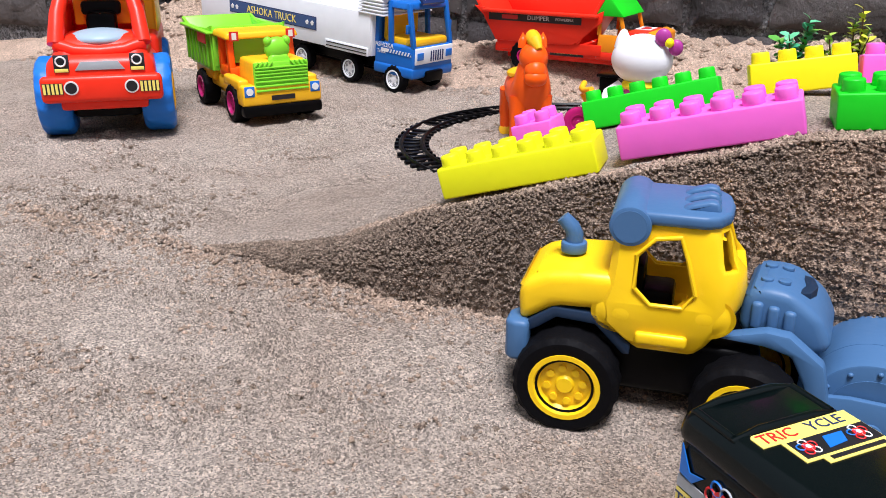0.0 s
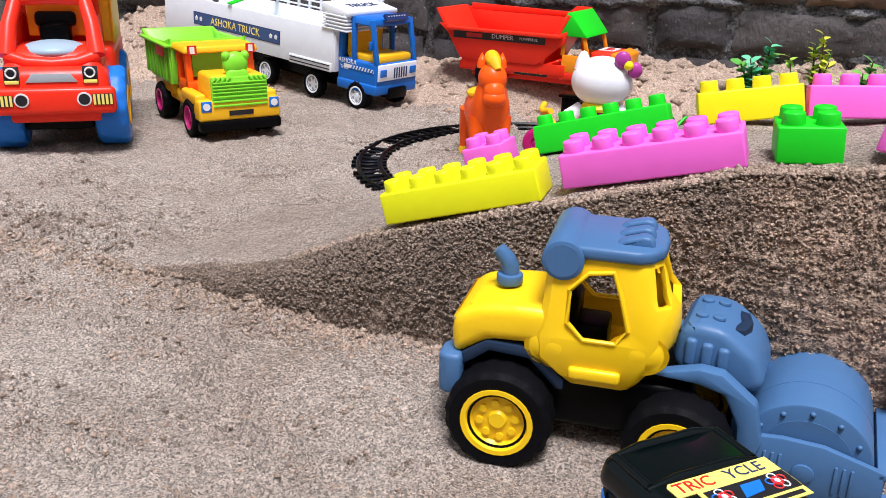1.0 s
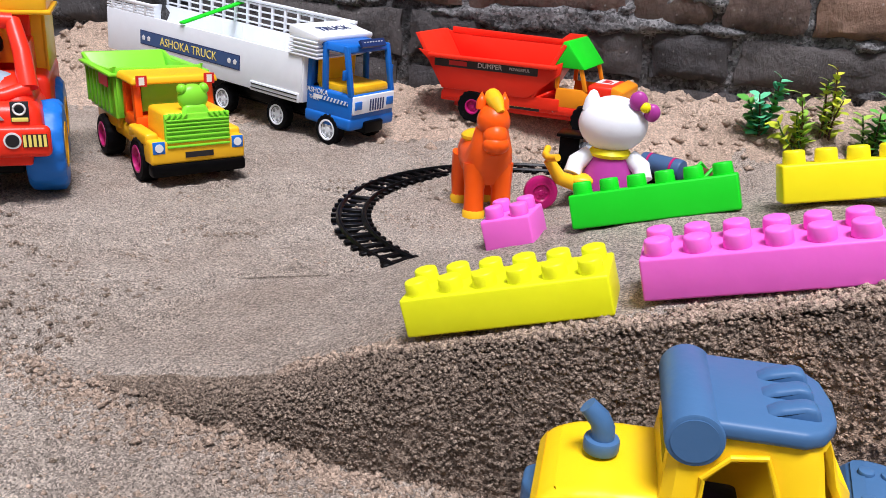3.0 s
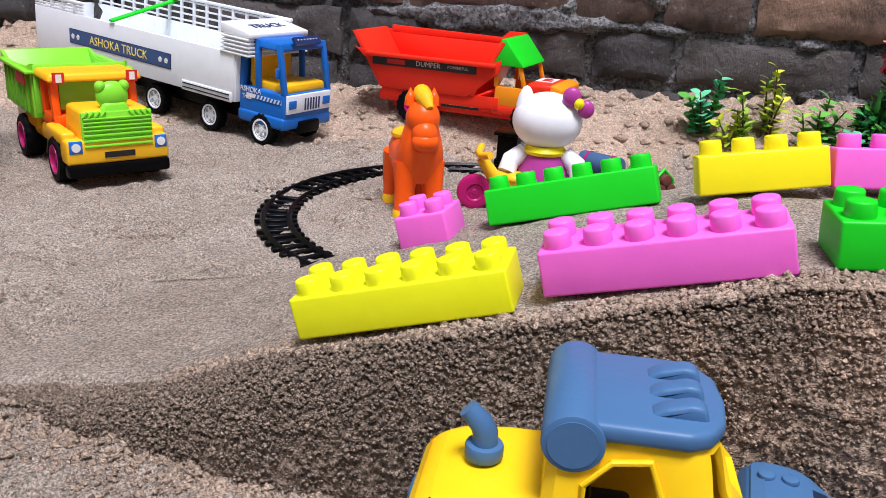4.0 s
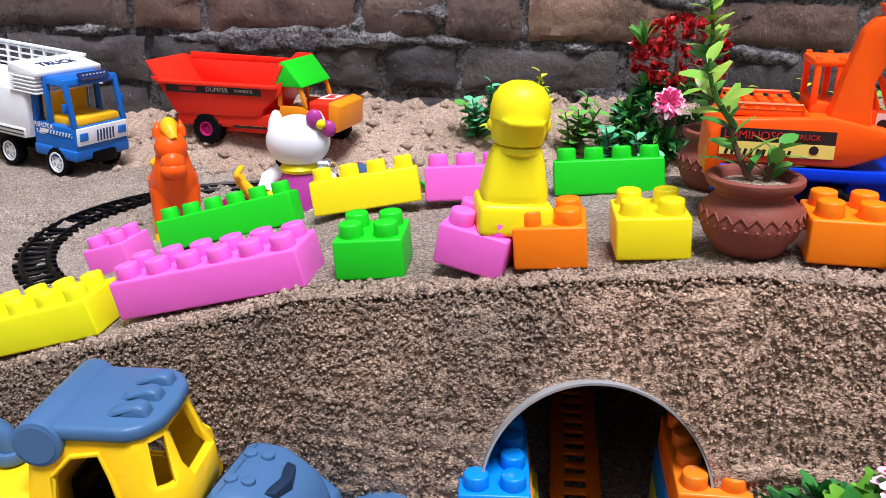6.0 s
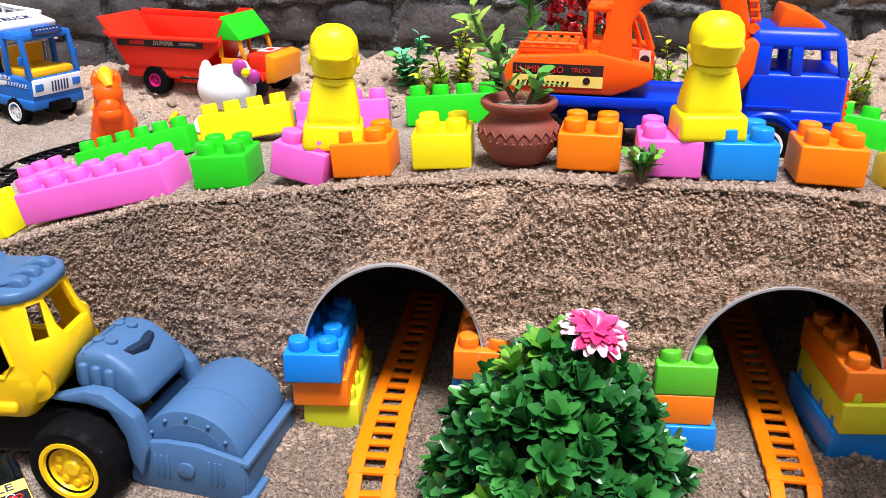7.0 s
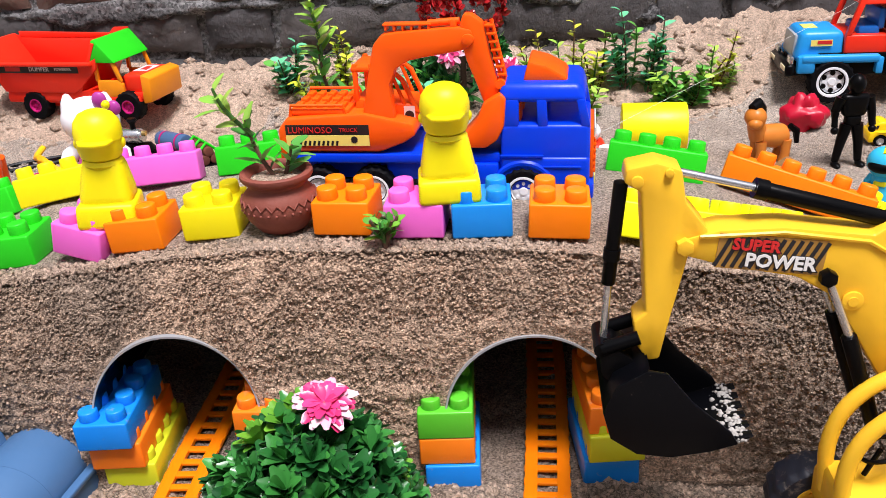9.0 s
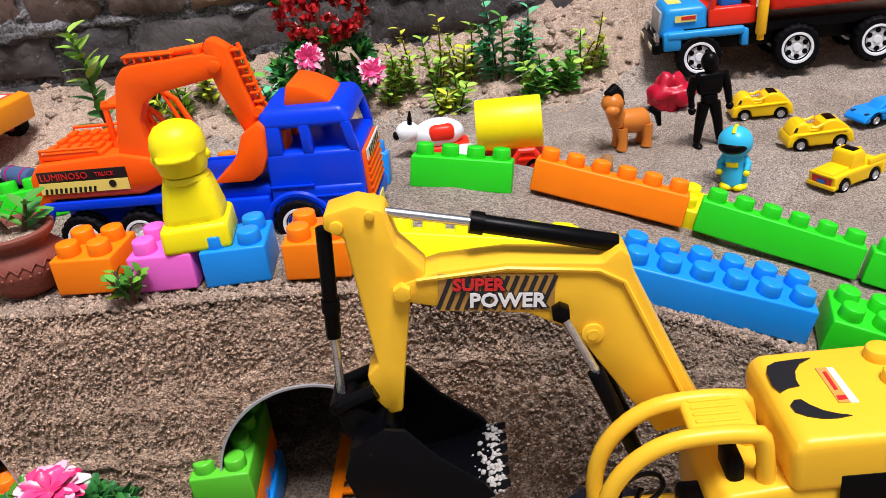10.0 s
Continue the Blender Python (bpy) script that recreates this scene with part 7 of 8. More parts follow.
def blue_lorry(m):
    """Blue bonnet, red cab and red tipping body; black chassis."""
    th = thing("toy_tipper_truck", m, "toy truck with sky-blue bonnet, red cab and red body", "toy truck")
    b = Build().box((0.038, 0, 0.082), (0.070, 0.090, 0.044), 0.009, taper=(0.85, 0.92), shift=(-0.004, 0), seg=4)
    for s in (-1, 1):
        b.box((0.010, s * 0.050, 0.066), (0.110, 0.016, 0.012), 0.004, seg=3).box((-0.045, s * 0.050, 0.056), (0.010, 0.014, 0.024), 0.002).box((0.056, s * 0.050, 0.058), (0.026, 0.014, 0.026), 0.004)
    part("bonnet", b, plastic("sky_blue_paint", (0.015, 0.30, 0.72)), th)
    part("grille", Build().box((0.071, 0, 0.082), (0.004, 0.060, 0.030), 0.001, shift=(-0.003, 0)), P_GREY, th, "silver grille")
    part("bumper", Build().box((0.078, 0, 0.050), (0.014, 0.112, 0.018), 0.005, seg=3), P_BLACK, th, "black bumper")
    for s in (-1, 1):
        part("headlight", Build().box((0.0765, s * 0.042, 0.064), (0.006, 0.020, 0.012), 0.002), CHROME, th, "silver headlight")
        sticker(th, (0.036, s * 0.0458, 0.088), (0.030, 0.0008, 0.009), STICKER_Y, "flame_sticker", "red and yellow flame sticker")
        sticker(th, (0.032, s * 0.0463, 0.089), (0.020, 0.0008, 0.005), STICKER_R, "flame_sticker")
        part("bumper_light", Build().box((0.082, s * 0.036, 0.052), (0.008, 0.030, 0.008), 0.002), material("cream_plastic", (0.75, 0.65, 0.42), 0.3) if s < 0 else bpy.data.materials["cream_plastic"], th, "cream lamp")
        part("exhaust", Build().cyl((-0.066, s * 0.056, 0.050), (-0.066, s * 0.056, 0.058), 0.005, seg=12).cyl((-0.066, s * 0.056, 0.058), (-0.070, s * 0.056, 0.112), 0.0075, seg=16, bev=0.001).cyl((-0.070, s * 0.056, 0.110), (-0.072, s * 0.056, 0.150), 0.004, seg=12), P_AMBER, th, "amber exhaust pipe")
    sticker(th, (0.046, 0, 0.1042), (0.020, 0.030, 0.0008), STICKER_Y, "bonnet_sticker")
    cab_parts(th, P_RED, -0.062, 0.004, 0.092, 0.066, 0.150, 0.098, 0.008, 0.016, roof=0.010)
    sticker(th, (-0.020, -0.0466, 0.086), (0.034, 0.0008, 0.012), STICKER_K, "door_sticker", "black and yellow door sticker")
    part("door_print", Build().box((-0.014, -0.0472, 0.084), (0.014, 0.0006, 0.006), 0), STICKER_Y, th)
    part("seat", Build().box((-0.030, 0, 0.100), (0.030, 0.070, 0.016), 0.004).box((-0.046, 0, 0.118), (0.010, 0.070, 0.030), 0.004), P_CABBLUE, th, "blue seat")
    b = Build().box((-0.180, 0, 0.120), (0.200, 0.112, 0.064), 0.006, taper=(1.06, 1.06), seg=3)
    part("tipper_body", b, P_RED, th)
    sticker(th, (-0.160, -0.0580, 0.112), (0.100, 0.0008, 0.026), STICKER_K, "side_sticker", "black printed side sticker")
    part("printed_bars", Build().box((-0.160, -0.0586, 0.116), (0.080, 0.0006, 0.009), 0).box((-0.150, -0.0586, 0.104), (0.050, 0.0006, 0.004), 0), STICKER_W, th)
    part("chassis", Build().box((-0.110, 0, 0.052), (0.36, 0.070, 0.030), 0.005).box((-0.11, 0, 0.066), (0.30, 0.100, 0.014), 0.003), P_BLACK, th, "black chassis")
    for x in (0.018, -0.118, -0.228):
        for s in (-1, 1):
            wheel(th, (x, s * 0.046, 0.033), 0.033, 0.026, P_WHITE, treads=20, rim=0.68, holes=6, hub_mat=P_BLACK)
    return th


blue_lorry(pose(0.966, 1.357, 0.012, 0, 0, 174))

# ---- small toys ----


def multi(name, pieces, m, label, category, group=""):
    """One plain mesh in several colours, for dolls and figures."""
    bm = bmesh.new()
    mats = []
    for b, mat in pieces:
        me = bpy.data.meshes.new("piece")
        b.bm.to_mesh(me)
        b.bm.free()
        k = len(bm.faces)
        bm.from_mesh(me)
        bpy.data.meshes.remove(me)
        bm.faces.ensure_lookup_table()
        if mat not in mats:
            mats.append(mat)
        for f in bm.faces[k:]:
            f.material_index = mats.index(mat)
    me = finish(name, bm, mats[0])
    for mat in mats[1:]:
        me.materials.append(mat)
    ob = new(name, me)
    ob.matrix_basis = m
    return tagged(ob, label, category, group)


head = Build().ball((0, 0, 0.098), (0.0385, 0.030, 0.0315), 28)
for s in (-1, 1):
    head.lathe([(0.011, 0.112), (0.0085, 0.124), (0.004, 0.133), (0.0, 0.135)], (s * 0.025, 0, 0), 16)
    head.tube([(s * 0.022, 0, 0.062), (s * 0.036, -0.006, 0.052), (s * 0.040, -0.014, 0.040)], (0.010, 0.011, 0.010), 12)
    head.ball((s * 0.016, -0.014, 0.012), (0.014, 0.020, 0.012), 14)
dress = Build().lathe([(0, 0.012), (0.030, 0.012), (0.032, 0.020), (0.027, 0.045), (0.018, 0.066), (0, 0.068)], seg=26)
collar = Build().lathe([(0.012, 0.060), (0.022, 0.062), (0.024, 0.066), (0.020, 0.071), (0.010, 0.072)], seg=22)
bow = Build().ball((0.024, -0.016, 0.128), (0.010, 0.006, 0.011), 12).ball((0.040, -0.014, 0.116), (0.009, 0.006, 0.010), 12)
knot = Build().ball((0.032, -0.019, 0.122), (0.006, 0.005, 0.006), 10)
multi("toy_doll", [(head, P_WHITE), (dress, plastic("mauve_plastic", (0.42, 0.05, 0.30))), (collar, P_YELLOW), (bow, bpy.data.materials["mauve_plastic"]), (knot, P_YELLOW)], pose(-0.080, 1.106, 0.0, 0, 0, 2) @ Matrix.Scale(0.98, 4), "round white toy doll in a mauve dress on the sand", "doll")

# rocking-style horse with yellow legs and mane
b = Build()
b.tube([(0, 0.052, 0.058), (0, 0.040, 0.060), (0, 0.018, 0.058), (0, -0.004, 0.058), (0, -0.012, 0.074), (0, -0.010, 0.094)], (0.012, 0.022, 0.025, 0.025, 0.021, 0.016), 20)
b.ball((0, -0.015, 0.101), (0.0165, 0.018, 0.0175), 20).ball((0, -0.026, 0.088), (0.0125, 0.013, 0.0135), 18).ball((0, -0.030, 0.081), (0.0135, 0.011, 0.010), 16)
for s in (-1, 1):
    b.lathe([(0.0055, 0.112), (0.0050, 0.120), (0.0, 0.129)], (s * 0.0115, -0.008, 0), 12)
    b.tube([(s * 0.012, -0.006, 0.056), (s * 0.014, -0.010, 0.030), (s * 0.014, -0.012, 0.006)], (0.014, 0.010, 0.0105), 14)
    b.tube([(s * 0.013, 0.040, 0.056), (s * 0.016, 0.044, 0.028), (s * 0.015, 0.042, 0.006)], (0.014, 0.010, 0.010), 14)
y = Build()
for s in (-1, 1):
    y.lathe([(0.0, 0.0), (0.0115, 0.0), (0.0118, 0.008), (0.009, 0.012)], (s * 0.014, -0.012, 0), 14)
    y.lathe([(0.0, 0.0), (0.0115, 0.0), (0.0118, 0.008), (0.009, 0.012)], (s * 0.015, 0.042, 0), 14)
y.tube([(0.003, -0.028, 0.112), (0, -0.020, 0.120), (0, -0.008, 0.123), (0, 0.004, 0.112), (0, 0.010, 0.088)], (0.004, 0.008, 0.009, 0.008, 0.005), 12)
y.tube([(0, 0.058, 0.064), (0, 0.068, 0.052), (0, 0.068, 0.026)], (0.006, 0.008, 0.004), 10)
y.ball((-0.004, 0.022, 0.078), (0.019, 0.017, 0.008), 14)
multi("toy_horse", [(b, P_FLAME), (y, P_AMBER)], pose(-0.207, 1.040, -0.004, 0, 0, 24) @ Matrix.Scale(1.06, 4), "orange toy horse with yellow mane and legs", "toy horse")

# brown pony
b = Build().tube([(0.020, 0.003, 0.034), (0.008, 0, 0.034), (-0.012, 0, 0.036)], (0.014, 0.0155, 0.014), 16).tube([(-0.012, 0, 0.036), (-0.019, -0.003, 0.050), (-0.021, -0.006, 0.062)], (0.013, 0.011, 0.012), 14)
b.ball((-0.024, -0.010, 0.064), (0.0135, 0.014, 0.013), 16).ball((-0.028, -0.020, 0.058), (0.009, 0.008, 0.007), 12)
for x in (-0.012, 0.020):
    for s in (-1, 1):
        b.tube([(x, s * 0.008, 0.030), (x, s * 0.009, 0.014), (x - 0.002, s * 0.009, 0.002)], (0.0075, 0.006, 0.007), 10)
k = Build().tube([(-0.030, -0.012, 0.076), (-0.020, -0.006, 0.080), (-0.012, 0, 0.072), (-0.008, 0.002, 0.056)], (0.006, 0.007, 0.006, 0.004), 10).tube([(0.030, 0.004, 0.044), (0.040, 0.006, 0.036), (0.042, 0.006, 0.020)], (0.004, 0.005, 0.003), 8)
multi("toy_pony", [(b, plastic("chestnut_plastic", (0.60, 0.19, 0.025))), (k, P_BLACK)], pose(0.790, 1.100, 0.0, 0, 0, 8) @ Matrix.Scale(1.0, 4), "chestnut toy pony with a black mane on the sand", "toy pony")

# red shell-like toy
b = Build().ball((0, 0, 0.030), (0.036, 0.028, 0.030), 28)
for v in b.bm.verts:
    d = (v.co - Vector((0, 0, 0.030))).normalized()
    v.co += d * 0.022 * (0.5 - noise.voronoi(d * 1.5)[0][0])
whole("red_toy", b, plastic("crimson_plastic", (0.48, 0.008, 0.03)), pose(0.880, 1.225, -0.002) @ Matrix.Scale(0.85, 4), "lumpy crimson plastic toy lying on the sand", "toy")

# black figure
b = Build().box((0, 0, 0.098), (0.036, 0.018, 0.036), 0.008, taper=(1.25, 1.0), seg=3).box((0, 0, 0.074), (0.024, 0.015, 0.018), 0.005, seg=3).ball((0, 0, 0.130), (0.0125, 0.0135, 0.0155), 16).cyl((0, 0, 0.112), (0, 0, 0.122), 0.007, seg=12)
for s in (-1, 1):
    b.tube([(s * 0.021, 0, 0.110), (s * 0.028, 0.001, 0.088), (s * 0.029, -0.006, 0.066)], (0.0085, 0.0065, 0.005), 12).ball((s * 0.029, -0.007, 0.061), 0.006, 10)
    b.tube([(s * 0.008, 0, 0.068), (s * 0.014, 0, 0.038), (s * 0.018, 0.002, 0.008)], (0.0095, 0.0075, 0.0055), 12).ball((s * 0.019, -0.005, 0.004), (0.007, 0.012, 0.005), 10)
whole("toy_figure", b, P_BLACK, pose(0.880, 1.072, 0.0, 0, 0, 4) @ Matrix.Scale(0.80, 4), "black plastic standing toy figure on the sand", "toy figure")

# helmeted doll
b = Build().ball((0, 0, 0.060), (0.0215, 0.0215, 0.0205), 24).lathe([(0, 0.004), (0.0160, 0.006), (0.0165, 0.013), (0.0140, 0.024), (0.0125, 0.032), (0.0140, 0.039), (0.0125, 0.044), (0, 0.047)], seg=24)
for s in (-1, 1):
    b.tube([(s * 0.0115, 0, 0.041), (s * 0.0165, -0.003, 0.033), (s * 0.0165, -0.009, 0.026)], (0.0050, 0.0048, 0.0042), 10)
k = Build().ball((-0.001, -0.0105, 0.0575), (0.0180, 0.0135, 0.0095), 20)
y = Build().ball((-0.0075, -0.006, 0.004), (0.010, 0.013, 0.006), 14).ball((0.0075, -0.006, 0.004), (0.010, 0.013, 0.006), 14).box((-0.001, -0.0125, 0.034), (0.015, 0.004, 0.007), 0.0015)
y.ball((0.0165, -0.0115, 0.0235), 0.0042, 10).ball((-0.0165, -0.0115, 0.0235), 0.0042, 10)
y.tube([(0, -0.0215 * math.cos(a), 0.060 + 0.0200 * math.sin(a)) for a in [radians(50 + 14 * q) for q in range(7)]], 0.0024, 8)
multi("toy_figure", [(b, P_CYAN), (k, P_BLACK), (y, P_YELLOW)], pose(0.866, 0.943, 0.0, 0, 0, -30) @ Matrix.Scale(0.85, 4), "cyan helmeted toy figure with yellow boots on sand", "toy figure")

# calf-like toy and its red tray, brown sponge wedge
b = Build().ball((0, 0, 0.028), (0.034, 0.020, 0.020), 18).ball((-0.040, -0.004, 0.036), (0.016, 0.013, 0.014), 14)
k = Build().ball((-0.055, -0.006, 0.033), (0.005, 0.007, 0.006), 10).cyl((-0.036, -0.008, 0.046), (-0.034, -0.010, 0.060), 0.004, 0.001, 8).cyl((-0.036, 0.006, 0.046), (-0.034, 0.008, 0.060), 0.004, 0.001, 8)
r = Build().box((0.004, 0, 0.008), (0.070, 0.040, 0.014), 0.005, seg=3).box((0.004, 0, 0.032), (0.034, 0.044, 0.022), 0.008, seg=3)
multi("toy_calf", [(b, P_WHITE), (k, P_BLACK), (r, P_RED)], pose(0.555, 1.170, 0.0), "white toy calf with black ears and a red saddle", "toy calf")
th = thing("toy_tanker", pose(0.640, 1.075, 0.0, 0, 0, -6), "yellow plastic drum on a red toy cart", "toy cart")
part("drum", Build().cyl((-0.039, 0, 0.060), (0.039, 0, 0.060), 0.031, seg=40, bev=0.0015), P_YELLOW, th)
part("cradle", Build().tube([(0.0, -0.033, 0.020), (0.010, -0.034, 0.036), (0.026, -0.034, 0.036), (0.036, -0.033, 0.020)], 0.004, 8).box((0, 0, 0.016), (0.080, 0.058, 0.012), 0.003), P_RED, th, "red cradle")
part("end_block", Build().box((-0.052, -0.004, 0.022), (0.030, 0.046, 0.026), 0.006), P_WHITE, th, "white end block")
for x in (-0.026, 0.026):
    for s in (-1, 1):
        wheel(th, (x, s * 0.026, 0.011), 0.011, 0.008, P_RED)
b = Build().prism([(-0.018, 0), (0.020, 0), (0.020, 0.024), (0.014, 0.026)], -0.012, 0.012, 0.003)
whole("sponge_wedge", b, material("brown_sponge", (0.30, 0.15, 0.05), 0.95, var=0.5, scale=500, bump=1.0, bump_scale=700), pose(0.668, 0.726, deck(0.668, 0.726), 0, 0, -12), "rough brown sponge wedge behind the orange block", "sponge")


def arched(top, arches, r, z0=0.007):
    """Closed side outline: a flat sill with a round notch over each wheel, then the given upper line."""
    pts = [(top[-1][0], z0)]
    for x in sorted(arches):
        pts += [(x - r, z0)] + [(x - r * math.cos(math.pi * k / 7), 0.0085 + r * math.sin(math.pi * k / 7)) for k in range(1, 7)] + [(x + r, z0)]
    return pts + [(top[0][0], z0)] + top


def toy_car(m, mat, style, label):
    """A small moulded car: notched lower body, narrower upper works, dark windows and silver wheels."""
    th = thing("toy_car", m, label, "toy car", "small toy cars")
    axles = (-0.026, 0.025)
    if style == "van":
        low = [(0.0425, 0.014), (0.040, 0.021), (0.034, 0.0245), (-0.036, 0.0255), (-0.0415, 0.022), (-0.043, 0.013)]
        part("body", Build().prism(arched(low, axles, 0.0104), -0.0205, 0.0205, 0.0016), mat, th)
        part("nose", Build().prism([(0.040, 0.020), (0.0365, 0.028), (0.031, 0.0355), (0.025, 0.0385), (0.017, 0.0375), (0.012, 0.031), (0.011, 0.020)], -0.0170, 0.0170, 0.0042, seg=3), mat, th)
        part("rear_deck", Build().prism([(-0.002, 0.022), (-0.002, 0.034), (-0.010, 0.0385), (-0.020, 0.0385), (-0.029, 0.034), (-0.040, 0.024)], -0.0165, 0.0165, 0.0024, seg=3), mat, th)
        part("seat_bar", Build().tube([(0.012, 0.0165, 0.031), (0.005, 0.0175, 0.0305), (-0.003, 0.0165, 0.034)], 0.0022, 8).tube([(0.012, -0.0165, 0.031), (0.005, -0.0175, 0.0305), (-0.003, -0.0165, 0.034)], 0.0022, 8), mat, th)
        part("roof_slot", Build().box((-0.015, 0, 0.0387), (0.012, 0.022, 0.0012), 0.0004), P_BLACK, th, "dark slot in the roof")
        for s in (-1, 1):
            part("side_window", Build().prism([(0.030, 0.0265), (0.0345, 0.0265), (0.0315, 0.0325), (0.0285, 0.0325)], s * 0.0170 - 0.0006, s * 0.0170 + 0.0006, 0.0003), STICKER_K, th, "small dark window")
            part("side_ridge", Build().prism([(-0.034, 0.0235), (0.030, 0.0215), (0.030, 0.0232), (-0.034, 0.0262)], s * 0.0205 - 0.001, s * 0.0205 + 0.001, 0.0006), mat, th)
    elif style == "loader":
        low = [(0.042, 0.012), (0.042, 0.0225), (0.012, 0.0245), (-0.016, 0.0235), (-0.043, 0.0240), (-0.043, 0.012)]
        part("body", Build().prism(arched(low, axles, 0.0104), -0.0190, 0.0190, 0.0013), mat, th)
        part("cab", Build().prism([(0.013, 0.022), (0.0085, 0.041), (0.006, 0.0435), (-0.009, 0.0435), (-0.011, 0.041), (-0.0125, 0.022)], -0.0150, 0.0150, 0.0018), mat, th)
        part("bonnet", Build().prism([(0.041, 0.021), (0.040, 0.0255), (0.012, 0.0275), (0.012, 0.021)], -0.0130, 0.0130, 0.0015), mat, th)
        for s in (-1, 1):
            part("bed_side", Build().box((-0.029, s * 0.0165, 0.0270), (0.028, 0.004, 0.008), 0.0012), mat, th)
        part("bumper", Build().box((0.0425, 0, 0.0095), (0.005, 0.040, 0.005), 0.0012), mat, th)
        part("grille_frame", Build().box((0.0425, 0, 0.0225), (0.003, 0.036, 0.003), 0.0008), mat, th)
        sticker(th, (0.0424, 0, 0.0163), (0.0012, 0.027, 0.0085), STICKER_R, "front_sticker", "red and blue front sticker")
        sticker(th, (0.0431, 0, 0.0148), (0.0010, 0.010, 0.005), STICKER_B, "front_sticker")
        part("roof_vent", Build().box((-0.002, 0, 0.0440), (0.010, 0.018, 0.0016), 0.0006), P_BLACK, th)
    else:
        low = [(0.046, 0.011), (0.040, 0.0165), (0.020, 0.0205), (-0.034, 0.0225), (-0.045, 0.0205), (-0.045, 0.011)]
        part("body", Build().prism(arched(low, axles, 0.0104), -0.0205, 0.0205, 0.0016), mat, th)
        part("canopy", Build().prism([(0.019, 0.019), (0.005, 0.0290), (-0.012, 0.0300), (-0.030, 0.021)], -0.0130, 0.0130, 0.0026, seg=3), mat, th)
        part("spoiler", Build().box((-0.041, 0, 0.0285), (0.008, 0.038, 0.002), 0.0008).box((-0.040, 0.012, 0.024), (0.004, 0.002, 0.009), 0.0005).box((-0.040, -0.012, 0.024), (0.004, 0.002, 0.009), 0.0005), mat, th)
        for s in (-1, 1):
            part("headlight", Build().box((0.036, s * 0.013, 0.0180), (0.006, 0.005, 0.001), 0.0004), STICKER_K, th)
    part("underbody", Build().box((0, 0, 0.0120), (0.074, 0.024, 0.007), 0.001), P_BLACK, th, "dark underside")
    for x in axles:
        for s in (-1, 1):
            wheel(th, (x, s * 0.0165, 0.0085), 0.0085, 0.006, CHROME, holes=5)
    return th


toy_car(pose(0.972, 1.150, 0.0, 0, 0, 172) @ Matrix.Scale(0.88, 4), P_ROLLER, "van", "small yellow plastic toy car with silver wheels")
toy_car(pose(0.992, 1.030, 0.0, 0, 0, 176) @ Matrix.Scale(0.88, 4), P_ROLLER, "van", "small yellow plastic toy car on the sand")
toy_car(pose(0.975, 0.915, 0.0, 0, 0, 205) @ Matrix.Scale(0.88, 4), P_ROLLER, "loader", "small yellow toy loader with a printed front")
toy_car(pose(1.098, 1.085, 0.0, 0, 0, 195) @ Matrix.Scale(0.88, 4), P_SKY, "racer", "small sky-blue plastic toy racing car")

# ---- black ring of toy railway and its train ----
CX, CY, CR = -0.130, 1.030, 0.214
th = thing("railway_ring", pose(CX, CY, 0.0), "black plastic toy railway ring lying on the sand", "toy track")
for r in (CR - 0.013, CR + 0.013):
    ring = [(r * math.cos(a), r * math.sin(a), 0.005) for a in [2 * math.pi * k / 96 for k in range(97)]]
    b = Build()
    rows = [[b.bm.verts.new(((r + u) * math.cos(a), (r + u) * math.sin(a), h)) for u, h in ((-0.0028, 0.0), (-0.0028, 0.0045), (-0.001, 0.0065), (0.001, 0.0065), (0.0028, 0.0045), (0.0028, 0.0))] for a in [2 * math.pi * k / 96 for k in range(97)]]
    for p, q in zip(rows, rows[1:]):
        for k in range(5):
            b.bm.faces.new((p[k], p[k + 1], q[k + 1], q[k]))
    part("rail", b, P_BLACK, th)
tie = finish("sleeper", Build().box((0, 0, 0.0025), (0.042, 0.0065, 0.004), 0.0008, seg=1), P_BLACK)
for k in range(84):
    a = 2 * math.pi * k / 84
    o = new("sleeper", tie)
    o.parent = th
    o.matrix_basis = Matrix.Rotation(a, 4, "Z") @ Matrix.Translation((CR, 0, 0))


def on_ring(deg):
    a = radians(deg)
    return pose(CX + CR * math.cos(a), CY + CR * math.sin(a), 0.0055, 0, 0, deg - 90)


th = thing("toy_engine", on_ring(84), "black and silver toy steam engine on the railway ring", "toy train", "toy train")
part("boiler", Build().cyl((-0.012, 0, 0.026), (0.034, 0, 0.026), 0.0115, seg=24, bev=0.001).cyl((0.034, 0, 0.026), (0.038, 0, 0.026), 0.009, seg=20), CHROME, th, "silver boiler")
part("chimney", Build().lathe([(0.004, 0.034), (0.004, 0.044), (0.0075, 0.050), (0.006, 0.053), (0, 0.053)], (0.024, 0, 0), 16), P_BLACK, th)
part("cab", Build().box((-0.024, 0, 0.028), (0.026, 0.030, 0.034), 0.002).box((-0.024, 0, 0.0465), (0.034, 0.036, 0.004), 0.001), P_BLACK, th)
part("frame", Build().box((0, 0, 0.010), (0.080, 0.026, 0.008), 0.002).prism([(0.038, 0.004), (0.050, 0.003), (0.040, 0.014)], -0.014, 0.014, 0.001), P_BLACK, th)
part("lamp", Build().cyl((0.038, 0, 0.030), (0.042, 0, 0.030), 0.004, seg=14), GOLD, th, "gold lamp")
for x in (-0.024, 0.0, 0.022):
    for s in (-1, 1):
        wheel(th, (x, s * 0.013, 0.0085), 0.0085, 0.004, P_BLACK, P_BLACK, holes=5)
th = thing("toy_wagon", on_ring(58), "toy rail wagon with a blue tank and red bands", "toy train", "toy train")
